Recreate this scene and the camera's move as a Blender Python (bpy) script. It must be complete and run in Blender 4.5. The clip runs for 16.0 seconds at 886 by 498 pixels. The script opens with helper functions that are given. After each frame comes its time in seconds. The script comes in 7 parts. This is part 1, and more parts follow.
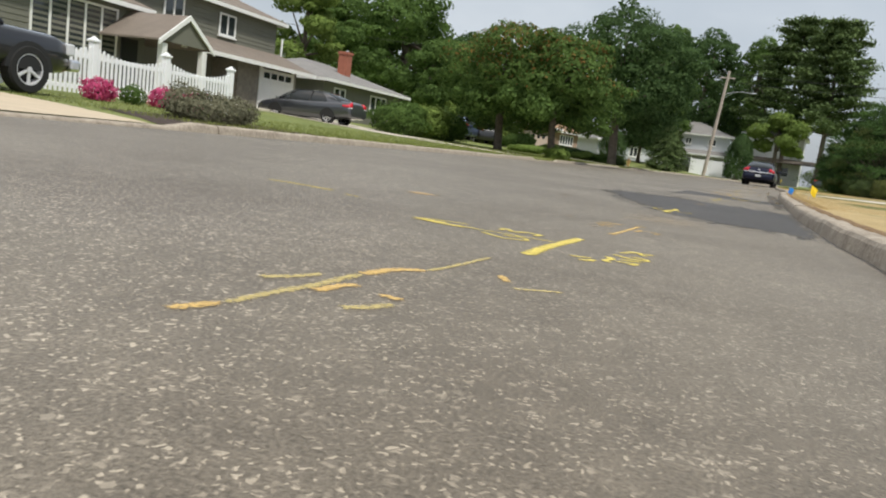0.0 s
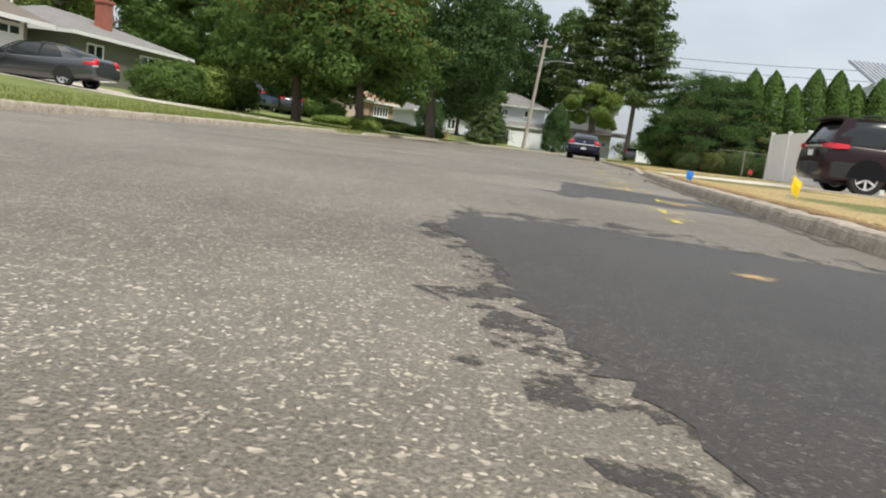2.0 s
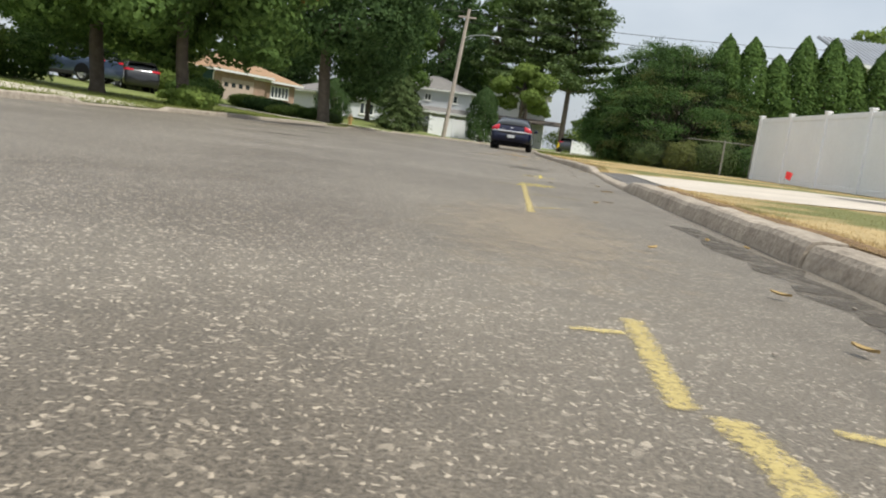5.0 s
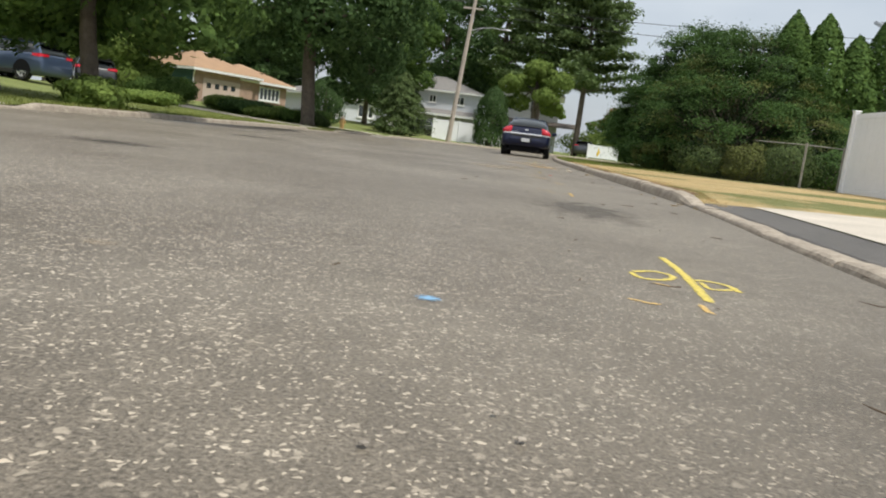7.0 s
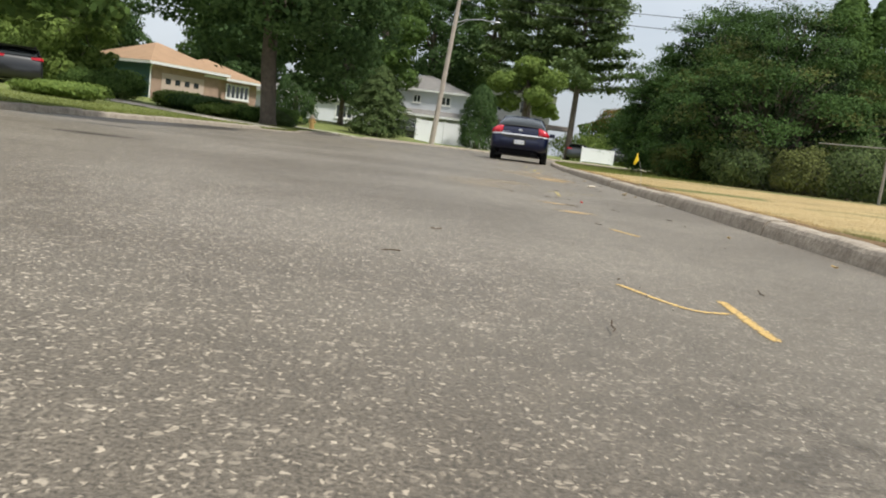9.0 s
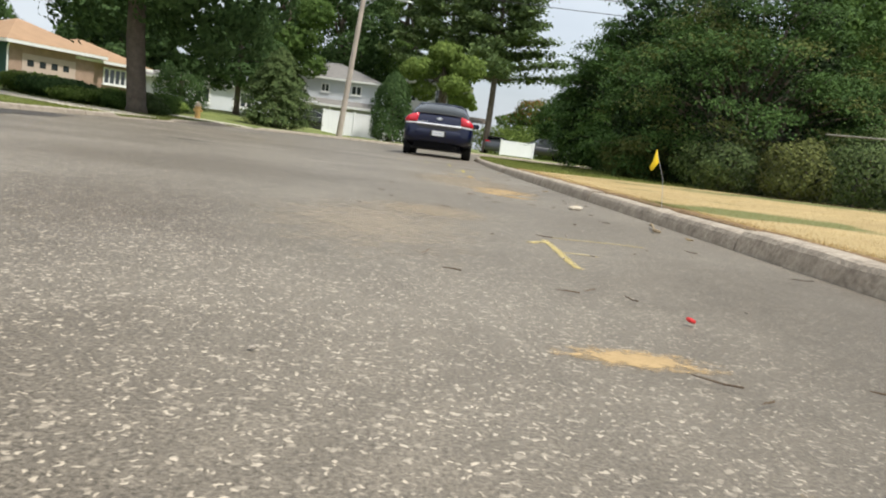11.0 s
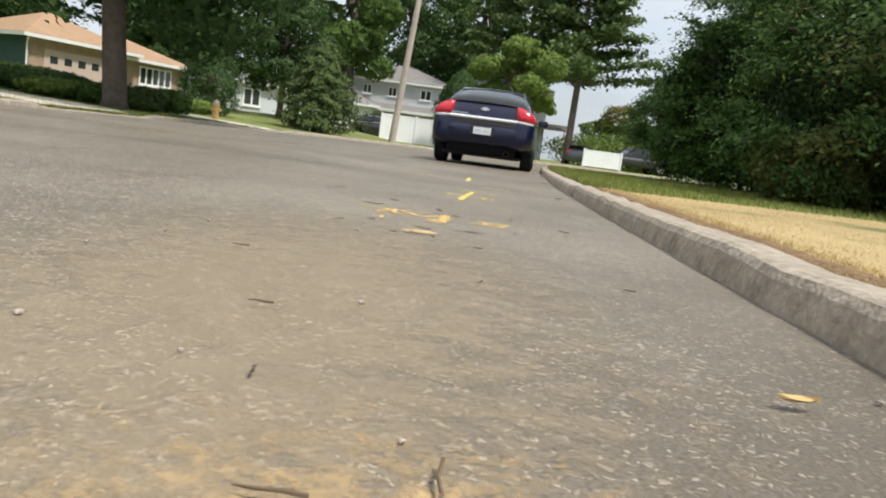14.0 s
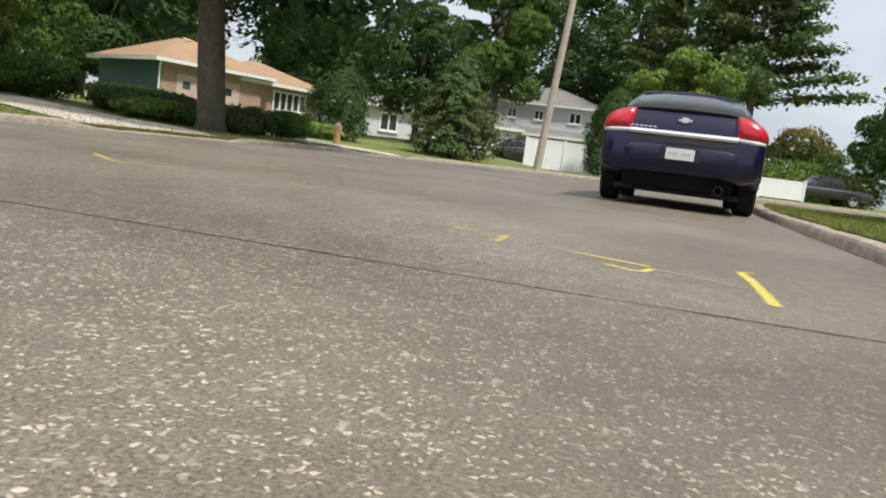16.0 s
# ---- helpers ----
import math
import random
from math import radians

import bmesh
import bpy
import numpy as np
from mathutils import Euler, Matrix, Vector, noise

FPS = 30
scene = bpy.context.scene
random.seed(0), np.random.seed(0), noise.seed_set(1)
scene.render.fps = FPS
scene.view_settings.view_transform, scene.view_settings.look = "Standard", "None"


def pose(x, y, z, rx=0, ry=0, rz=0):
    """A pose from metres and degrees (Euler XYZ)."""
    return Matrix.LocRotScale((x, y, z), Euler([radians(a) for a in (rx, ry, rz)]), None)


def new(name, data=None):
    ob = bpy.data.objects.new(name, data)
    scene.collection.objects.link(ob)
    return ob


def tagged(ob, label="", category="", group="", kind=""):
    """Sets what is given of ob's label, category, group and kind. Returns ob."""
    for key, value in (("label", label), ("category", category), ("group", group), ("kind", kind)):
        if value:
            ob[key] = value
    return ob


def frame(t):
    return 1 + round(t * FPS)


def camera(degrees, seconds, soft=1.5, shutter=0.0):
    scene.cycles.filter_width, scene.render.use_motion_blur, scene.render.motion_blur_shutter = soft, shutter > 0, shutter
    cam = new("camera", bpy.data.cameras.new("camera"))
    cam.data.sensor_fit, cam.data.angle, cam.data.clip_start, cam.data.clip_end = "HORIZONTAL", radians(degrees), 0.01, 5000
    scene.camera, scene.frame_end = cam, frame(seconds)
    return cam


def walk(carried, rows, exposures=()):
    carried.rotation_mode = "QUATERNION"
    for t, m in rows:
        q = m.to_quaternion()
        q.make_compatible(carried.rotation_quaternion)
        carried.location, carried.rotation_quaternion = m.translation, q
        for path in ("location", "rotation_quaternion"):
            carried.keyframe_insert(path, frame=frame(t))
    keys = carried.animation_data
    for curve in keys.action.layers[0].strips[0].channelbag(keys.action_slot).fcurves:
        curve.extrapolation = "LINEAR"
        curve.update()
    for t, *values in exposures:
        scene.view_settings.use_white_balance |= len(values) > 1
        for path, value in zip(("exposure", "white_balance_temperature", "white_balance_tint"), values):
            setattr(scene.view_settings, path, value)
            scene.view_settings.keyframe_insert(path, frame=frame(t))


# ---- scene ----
cam = camera(60.63, 16.0, soft=2.0)
PATH = [
    (0.0, 0.000, 0.000, 0.316, 81.87, -7.17, 20.55),
    (0.5, -0.389, 1.654, 0.307, 81.76, -7.17, 17.18),
    (1.0, -0.654, 3.124, 0.300, 81.58, -7.22, 14.21),
    (1.5, -0.868, 4.538, 0.301, 81.50, -7.06, 11.11),
    (2.0, -0.917, 5.959, 0.307, 81.57, -6.98, 6.89),
    (2.5, -0.875, 7.661, 0.313, 81.67, -6.97, 2.11),
    (3.0, -0.698, 9.302, 0.312, 81.62, -7.19, -1.49),
    (3.5, -0.474, 10.924, 0.299, 81.70, -7.38, -2.22),
    (4.0, -0.306, 12.517, 0.301, 81.97, -8.22, -1.69),
    (4.5, -0.166, 14.072, 0.298, 81.43, -7.97, 1.24),
    (7.0, 0.002, 21.140, 0.346, 81.63, -6.88, 2.54),
    (7.5, 0.060, 22.379, 0.334, 81.52, -6.97, 1.69),
    (8.0, 0.146, 23.611, 0.330, 81.58, -7.05, 1.74),
    (10.5, 0.038, 28.678, 0.353, 82.45, -6.95, 0.32),
    (11.0, 0.288, 29.867, 0.343, 82.19, -7.10, -4.81),
    (11.5, 0.631, 31.063, 0.323, 81.91, -7.41, -8.75),
    (12.0, 0.872, 32.022, 0.301, 81.75, -7.59, -10.03),
    (12.5, 1.142, 33.148, 0.289, 81.91, -7.65, -8.50),
    (13.0, 1.333, 34.275, 0.282, 82.03, -7.56, -5.39),
    (13.5, 1.452, 35.284, 0.283, 82.20, -7.39, -1.83),
    (14.0, 1.501, 36.306, 0.282, 82.23, -7.36, 1.53),
    (14.5, 1.495, 37.394, 0.280, 82.35, -7.31, 4.79),
    (15.0, 1.390, 38.445, 0.277, 82.52, -7.19, 8.00),
    (15.5, 1.267, 39.622, 0.283, 82.76, -7.02, 10.73),
    (16.0, 1.071, 40.822, 0.303, 82.81, -7.18, 12.48),
]
walk(cam, [(t, pose(x, y, z, rx, ry, rz)) for t, x, y, z, rx, ry, rz in PATH],
     ((0.0, -0.06), (0.7, -0.04), (1.5, 0.1), (2.0, 0.14), (2.5, 0.26), (3.0, 0.04), (3.5, 0.03), (4.0, 0.42), (4.5, 0.14), (7.0, 0.06), (8.0, 0.08), (11.0, 0.3), (13.0, 0.32), (15.0, 0.25), (16.0, 0.2)))

# ---- light ----
SUN_UP, SUN_ROUND = 58.0, 232.0
world = bpy.data.worlds.new("sky")
scene.world = world
world.use_nodes = True
wn, wl = world.node_tree.nodes, world.node_tree.links
sky = wn.new("ShaderNodeTexSky")
sky.sky_type = "NISHITA"
sky.sun_disc = False
sky.sun_elevation, sky.sun_rotation = radians(SUN_UP), radians(SUN_ROUND)
sky.air_density, sky.dust_density, sky.ozone_density = 1.0, 4.0, 1.2
cloud = wn.new("ShaderNodeTexNoise")
cloud.inputs["Scale"].default_value, cloud.inputs["Detail"].default_value = 2.2, 5
cloud_map = wn.new("ShaderNodeMapping")
cloud_map.inputs["Scale"].default_value = (1, 1, 2.6)
wl.new(wn.new("ShaderNodeTexCoord").outputs["Generated"], cloud_map.inputs["Vector"])
wl.new(cloud_map.outputs["Vector"], cloud.inputs["Vector"])
veil = wn.new("ShaderNodeValToRGB")
veil.color_ramp.elements[0].position, veil.color_ramp.elements[0].color = 0.3, (0.45, 0.45, 0.45, 1)
veil.color_ramp.elements[1].position, veil.color_ramp.elements[1].color = 0.68, (0.95, 0.95, 0.95, 1)
wl.new(cloud.outputs["Fac"], veil.inputs["Fac"])
mix = wn.new("ShaderNodeMix")
mix.data_type = "RGBA"
wl.new(veil.outputs["Color"], mix.inputs["Factor"])
wl.new(sky.outputs["Color"], mix.inputs["A"])
mix.inputs["B"].default_value = (5.9, 6.4, 6.9, 1)
back = wn["Background"]
back.inputs["Strength"].default_value = 0.12
wl.new(mix.outputs["Result"], back.inputs["Color"])
sun_data = bpy.data.lights.new("sun", "SUN")
sun_data.energy, sun_data.angle, sun_data.color = 3.6, radians(6), (1.0, 0.96, 0.88)
sun = new("sun", sun_data)
sun.matrix_world = Matrix.Rotation(radians(SUN_ROUND - 180), 4, "Z") @ Matrix.Rotation(radians(90 - SUN_UP), 4, "X")


# ---- materials ----
def material(name, colour, rough=0.6, metal=0.0, vary=0.15, scale=8.0, fine=60.0, bump=0.0, bump_scale=60.0, tint=None, coat=0.0, per_piece=0.0, spec=0.5):
    """A surface whose colour wanders at two scales, with fine relief."""
    m = bpy.data.materials.new(name)
    m.use_nodes = True
    n, l = m.node_tree.nodes, m.node_tree.links
    b = n["Principled BSDF"]
    b.inputs["Roughness"].default_value, b.inputs["Metallic"].default_value = rough, metal
    b.inputs["Specular IOR Level"].default_value = spec
    b.inputs["Coat Weight"].default_value = coat
    b.inputs["Coat Roughness"].default_value = 0.06
    co = n.new("ShaderNodeTexCoord")
    one, two = n.new("ShaderNodeTexNoise"), n.new("ShaderNodeTexNoise")
    one.inputs["Scale"].default_value, two.inputs["Scale"].default_value = scale, fine
    one.inputs["Detail"].default_value = 4
    geo = n.new("ShaderNodeNewGeometry")
    for x in (one, two):
        l.new(geo.outputs["Position"], x.inputs["Vector"])
    add = n.new("ShaderNodeMath")
    add.operation = "ADD"
    l.new(one.outputs["Fac"], add.inputs[0])
    l.new(two.outputs["Fac"], add.inputs[1])
    half = n.new("ShaderNodeMath")
    half.operation = "MULTIPLY"
    half.inputs[1].default_value = 0.5
    l.new(add.outputs[0], half.inputs[0])
    fac = half.outputs[0]
    if per_piece:
        rnd = n.new("ShaderNodeObjectInfo")
        isl = n.new("ShaderNodeMath")
        isl.operation = "ADD"
        l.new(rnd.outputs["Random"], isl.inputs[0])
        l.new(geo.outputs["Random Per Island"], isl.inputs[1])
        fr = n.new("ShaderNodeMath")
        fr.operation = "FRACT"
        l.new(isl.outputs[0], fr.inputs[0])
        mixf = n.new("ShaderNodeMix")
        mixf.inputs["Factor"].default_value = per_piece
        l.new(fac, mixf.inputs["A"])
        l.new(fr.outputs[0], mixf.inputs["B"])
        fac = mixf.outputs["Result"]
    ramp = n.new("ShaderNodeValToRGB")
    c = Vector(colour)
    t = Vector(tint) if tint else c
    ramp.color_ramp.elements[0].position, ramp.color_ramp.elements[1].position = (0.3, 0.7) if not per_piece else (0.15, 0.85)
    ramp.color_ramp.elements[0].color = (*(c * (1 - vary)), 1)
    ramp.color_ramp.elements[1].color = (*(t * (1 + vary)), 1)
    l.new(fac, ramp.inputs["Fac"])
    l.new(ramp.outputs["Color"], b.inputs["Base Color"])
    if bump:
        bn, bt = n.new("ShaderNodeBump"), n.new("ShaderNodeTexNoise")
        bt.inputs["Scale"].default_value = bump_scale
        l.new(geo.outputs["Position"], bt.inputs["Vector"])
        l.new(bt.outputs["Fac"], bn.inputs["Height"])
        bn.inputs["Strength"].default_value, bn.inputs["Distance"].default_value = bump, 0.02
        l.new(bn.outputs["Normal"], b.inputs["Normal"])
    return m


def asphalt(name, dark, light, stone, stains, share=0.5, dusty=0.0, rough=0.5):
    """Worn asphalt: pale stones of 5 to 12 mm in a grey-brown binder, with broad stains."""
    m = bpy.data.materials.new(name)
    m.use_nodes = True
    n, l = m.node_tree.nodes, m.node_tree.links
    b = n["Principled BSDF"]
    b.inputs["Roughness"].default_value = rough
    b.inputs["Specular IOR Level"].default_value = 0.5
    b.inputs["Diffuse Roughness"].default_value = 1.0
    geo = n.new("ShaderNodeNewGeometry")
    warp = n.new("ShaderNodeTexNoise")
    warp.inputs["Scale"].default_value = 55
    l.new(geo.outputs["Position"], warp.inputs["Vector"])
    shift = n.new("ShaderNodeVectorMath")
    shift.operation = "MULTIPLY_ADD"
    l.new(warp.outputs["Color"], shift.inputs[0])
    shift.inputs[1].default_value = (0.026, 0.026, 0.0)
    l.new(geo.outputs["Position"], shift.inputs[2])
    small = n.new("ShaderNodeTexNoise")
    small.inputs["Scale"].default_value, small.inputs["Detail"].default_value, small.inputs["Roughness"].default_value = stone * 1.3, 4, 0.7
    l.new(geo.outputs["Position"], small.inputs["Vector"])
    speck = n.new("ShaderNodeValToRGB")
    e = speck.color_ramp.elements
    e[0].position, e[0].color = 0.36, (*dark, 1)
    e[1].position, e[1].color = 0.72, (*(Vector(dark).lerp(Vector(light), share)), 1)
    l.new(small.outputs["Fac"], speck.inputs["Fac"])
    tone, last = speck.outputs["Color"], None
    for size, often in ((stone * 0.55, 0.8), (stone * 1.0, 0.6)):
        cells = n.new("ShaderNodeTexVoronoi")
        cells.inputs["Scale"].default_value = size
        l.new(shift.outputs[0], cells.inputs["Vector"])
        sep = n.new("ShaderNodeSeparateColor")
        l.new(cells.outputs["Color"], sep.inputs["Color"])
        pick = n.new("ShaderNodeMapRange")
        pick.inputs["From Min"].default_value, pick.inputs["From Max"].default_value = often, often + 0.3
        l.new(sep.outputs["Red"], pick.inputs["Value"])
        near = n.new("ShaderNodeMapRange")
        near.inputs["From Min"].default_value, near.inputs["From Max"].default_value = 0.5, 0.28
        l.new(cells.outputs["Distance"], near.inputs["Value"])
        both = n.new("ShaderNodeMath")
        both.operation = "MULTIPLY"
        l.new(pick.outputs["Result"], both.inputs[0])
        l.new(near.outputs["Result"], both.inputs[1])
        mx = n.new("ShaderNodeMix")
        mx.data_type = "RGBA"
        l.new(both.outputs[0], mx.inputs["Factor"])
        l.new(tone, mx.inputs["A"])
        mx.inputs["B"].default_value = (*light, 1)
        tone, last = mx.outputs["Result"], both
    broad = n.new("ShaderNodeTexNoise")
    broad.inputs["Scale"].default_value, broad.inputs["Detail"].default_value, broad.inputs["Roughness"].default_value = 0.55, 7, 0.6
    l.new(geo.outputs["Position"], broad.inputs["Vector"])
    soil = n.new("ShaderNodeValToRGB")
    s = soil.color_ramp.elements
    s[0].position, s[0].color = 0.36, (*stains[0], 1)
    s[1].position, s[1].color = 0.64, (*stains[1], 1)
    l.new(broad.outputs["Fac"], soil.inputs["Fac"])
    grain = n.new("ShaderNodeMapRange")
    grain.inputs["To Min"].default_value, grain.inputs["To Max"].default_value = 0.72, 1.28
    mid = n.new("ShaderNodeTexNoise")
    mid.inputs["Scale"].default_value, mid.inputs["Detail"].default_value = 9, 5
    l.new(geo.outputs["Position"], mid.inputs["Vector"])
    l.new(mid.outputs["Fac"], grain.inputs["Value"])
    if dusty:
        # fine tan dust fills the pores towards the kerb, which runs nearly straight along y
        along = n.new("ShaderNodeVectorMath")
        along.operation = "DOT_PRODUCT"
        l.new(geo.outputs["Position"], along.inputs[0])
        along.inputs[1].default_value = (1.0, -0.0425, 0.0)
        ragged_edge = n.new("ShaderNodeMath")
        ragged_edge.operation = "MULTIPLY_ADD"
        l.new(broad.outputs["Fac"], ragged_edge.inputs[0])
        ragged_edge.inputs[1].default_value = 1.6
        l.new(along.outputs["Value"], ragged_edge.inputs[2])
        fill = n.new("ShaderNodeMapRange")
        fill.inputs["From Min"].default_value, fill.inputs["From Max"].default_value = -0.9, 0.7
        fill.inputs["To Max"].default_value = dusty
        l.new(ragged_edge.outputs[0], fill.inputs["Value"])
        mx = n.new("ShaderNodeMix")
        mx.data_type = "RGBA"
        l.new(fill.outputs["Result"], mx.inputs["Factor"])
        l.new(tone, mx.inputs["A"])
        mx.inputs["B"].default_value = (0.215, 0.19, 0.152, 1)
        tone = mx.outputs["Result"]
    mul = n.new("ShaderNodeMix")
    mul.data_type, mul.blend_type = "RGBA", "MULTIPLY"
    mul.inputs["Factor"].default_value = 1
    l.new(tone, mul.inputs["A"])
    l.new(soil.outputs["Color"], mul.inputs["B"])
    sc = n.new("ShaderNodeVectorMath")
    sc.operation = "SCALE"
    l.new(mul.outputs["Result"], sc.inputs[0])
    l.new(grain.outputs["Result"], sc.inputs["Scale"])
    l.new(sc.outputs[0], b.inputs["Base Color"])
    bn = n.new("ShaderNodeBump")
    bn.inputs["Strength"].default_value, bn.inputs["Distance"].default_value = 0.5, 0.006
    hsum = n.new("ShaderNodeMath")
    hsum.operation = "ADD"
    l.new(last.outputs[0], hsum.inputs[0])
    l.new(small.outputs["Fac"], hsum.inputs[1])
    l.new(hsum.outputs[0], bn.inputs["Height"])
    l.new(bn.outputs["Normal"], b.inputs["Normal"])
    return m


def worn(name, colour, cover, scale, rough=0.7, round_off=False, most=0.9, sprayed=False):
    """Paint or sand that lies thinly: it breaks up into specks where it has worn off."""
    m = material(name, colour, rough, vary=0.18, scale=12, fine=150)
    n, l = m.node_tree.nodes, m.node_tree.links
    b = n["Principled BSDF"]
    geo = n.new("ShaderNodeNewGeometry")
    no = n.new("ShaderNodeTexNoise")
    no.inputs["Scale"].default_value, no.inputs["Detail"].default_value, no.inputs["Roughness"].default_value = scale, 8, 0.75
    l.new(geo.outputs["Position"], no.inputs["Vector"])
    fac = no.outputs["Fac"]
    if round_off:
        co = n.new("ShaderNodeTexCoord")
        mp = n.new("ShaderNodeMapping")
        mp.inputs["Location"].default_value, mp.inputs["Scale"].default_value = (-1, -1, 0), (2, 2, 0)
        l.new(co.outputs["Generated"], mp.inputs["Vector"])
        ln = n.new("ShaderNodeVectorMath")
        ln.operation = "LENGTH"
        l.new(mp.outputs["Vector"], ln.inputs[0])
        fall = n.new("ShaderNodeMapRange")
        fall.inputs["From Min"].default_value, fall.inputs["From Max"].default_value = 0.1, 1.0
        fall.inputs["To Min"].default_value, fall.inputs["To Max"].default_value = 0.12, -0.3
        l.new(ln.outputs["Value"], fall.inputs["Value"])
        ad = n.new("ShaderNodeMath")
        ad.operation = "ADD"
        l.new(fac, ad.inputs[0])
        l.new(fall.outputs["Result"], ad.inputs[1])
        fac = ad.outputs[0]
    if sprayed:
        at = n.new("ShaderNodeAttribute")
        at.attribute_name = "spray"
        soft = n.new("ShaderNodeMath")
        soft.operation = "MULTIPLY_ADD"
        l.new(at.outputs["Fac"], soft.inputs[0])
        soft.inputs[1].default_value, soft.inputs[2].default_value = 0.42, -0.36
        ad = n.new("ShaderNodeMath")
        l.new(fac, ad.inputs[0])
        l.new(soft.outputs[0], ad.inputs[1])
        fac = ad.outputs[0]
    r = n.new("ShaderNodeMapRange")
    r.inputs["From Min"].default_value, r.inputs["From Max"].default_value = cover, cover + 0.2
    r.inputs["To Max"].default_value = most
    l.new(fac, r.inputs["Value"])
    l.new(r.outputs["Result"], b.inputs["Alpha"])
    return m


def leafy(name, colour, tint, light=0.35):
    """Leaves: a spread of greens from leaf to leaf, partly letting light through."""
    m = material(name, colour, 0.75, vary=0.3, scale=0.9, fine=9, tint=tint, per_piece=0.45, spec=0.15)
    n, l = m.node_tree.nodes, m.node_tree.links
    b = n["Principled BSDF"]
    tr = n.new("ShaderNodeBsdfTranslucent")
    l.new(b.inputs["Base Color"].links[0].from_socket, tr.inputs["Color"])
    mx = n.new("ShaderNodeMixShader")
    mx.inputs["Fac"].default_value = light
    l.new(b.outputs["BSDF"], mx.inputs[1])
    l.new(tr.outputs["BSDF"], mx.inputs[2])
    l.new(mx.outputs["Shader"], n["Material Output"].inputs["Surface"])
    return m


def glass_dark(name, colour=(0.02, 0.024, 0.027)):
    m = material(name, colour, 0.04, vary=0.1, scale=1.0, fine=3, spec=0.9)
    return m


ROAD = asphalt("worn_asphalt", (0.054, 0.048, 0.04), (0.54, 0.5, 0.44), 112, ((0.8, 0.74, 0.65), (1.2, 1.15, 1.06)), 0.48, 0.34)
APRON = asphalt("grey_asphalt", (0.075, 0.07, 0.064), (0.3, 0.28, 0.25), 150, ((0.85, 0.81, 0.76), (1.15, 1.1, 1.05)), 0.4)
PATCH = asphalt("dark_asphalt", (0.03, 0.025, 0.021), (0.16, 0.145, 0.125), 130, ((0.8, 0.75, 0.7), (1.15, 1.08, 1.02)), 0.3, rough=0.42)
FRINGE = asphalt("thin_dark_asphalt", (0.03, 0.026, 0.022), (0.16, 0.145, 0.125), 150, ((0.85, 0.8, 0.75), (1.15, 1.08, 1.02)), 0.3)


def frayed(m, scale, cover):
    """Leaves a surface in crumbs with the older one showing between them."""
    n, l = m.node_tree.nodes, m.node_tree.links
    geo, no, r = n.new("ShaderNodeNewGeometry"), n.new("ShaderNodeTexNoise"), n.new("ShaderNodeMapRange")
    no.inputs["Scale"].default_value, no.inputs["Detail"].default_value, no.inputs["Roughness"].default_value = scale, 9, 0.72
    l.new(geo.outputs["Position"], no.inputs["Vector"])
    l.new(no.outputs["Fac"], r.inputs["Value"])
    r.inputs["From Min"].default_value, r.inputs["From Max"].default_value = cover, cover + 0.06
    l.new(r.outputs["Result"], n["Principled BSDF"].inputs["Alpha"])


frayed(FRINGE, 7, 0.5)
KERB = material("kerb_concrete", (0.27, 0.225, 0.175), 0.9, vary=0.22, scale=6, fine=28, bump=0.45, bump_scale=45, tint=(0.4, 0.345, 0.275))
CONCRETE = material("pale_concrete", (0.5, 0.45, 0.37), 0.9, vary=0.14, scale=1.2, fine=70, bump=0.4, bump_scale=120, tint=(0.6, 0.54, 0.46))
SANDY = material("tan_paving", (0.52, 0.43, 0.31), 0.9, vary=0.14, scale=2.0, fine=40, bump=0.3)
SOIL = material("dark_mulch", (0.055, 0.038, 0.028), 0.95, vary=0.4, scale=5, fine=60, bump=0.8)
LAWN = material("green_lawn", (0.12, 0.17, 0.04), 0.9, vary=0.3, scale=0.7, fine=30, bump=0.8, bump_scale=90, tint=(0.2, 0.22, 0.06))
GRASS = leafy("grass_blades", (0.14, 0.2, 0.045), (0.25, 0.26, 0.08))
STRAW = leafy("dry_grass_blades", (0.46, 0.34, 0.16), (0.58, 0.45, 0.24), 0.2)
DRY = material("dry_lawn", (0.42, 0.31, 0.14), 0.95, vary=0.2, scale=0.6, fine=40, bump=0.7, bump_scale=120, tint=(0.5, 0.38, 0.19))


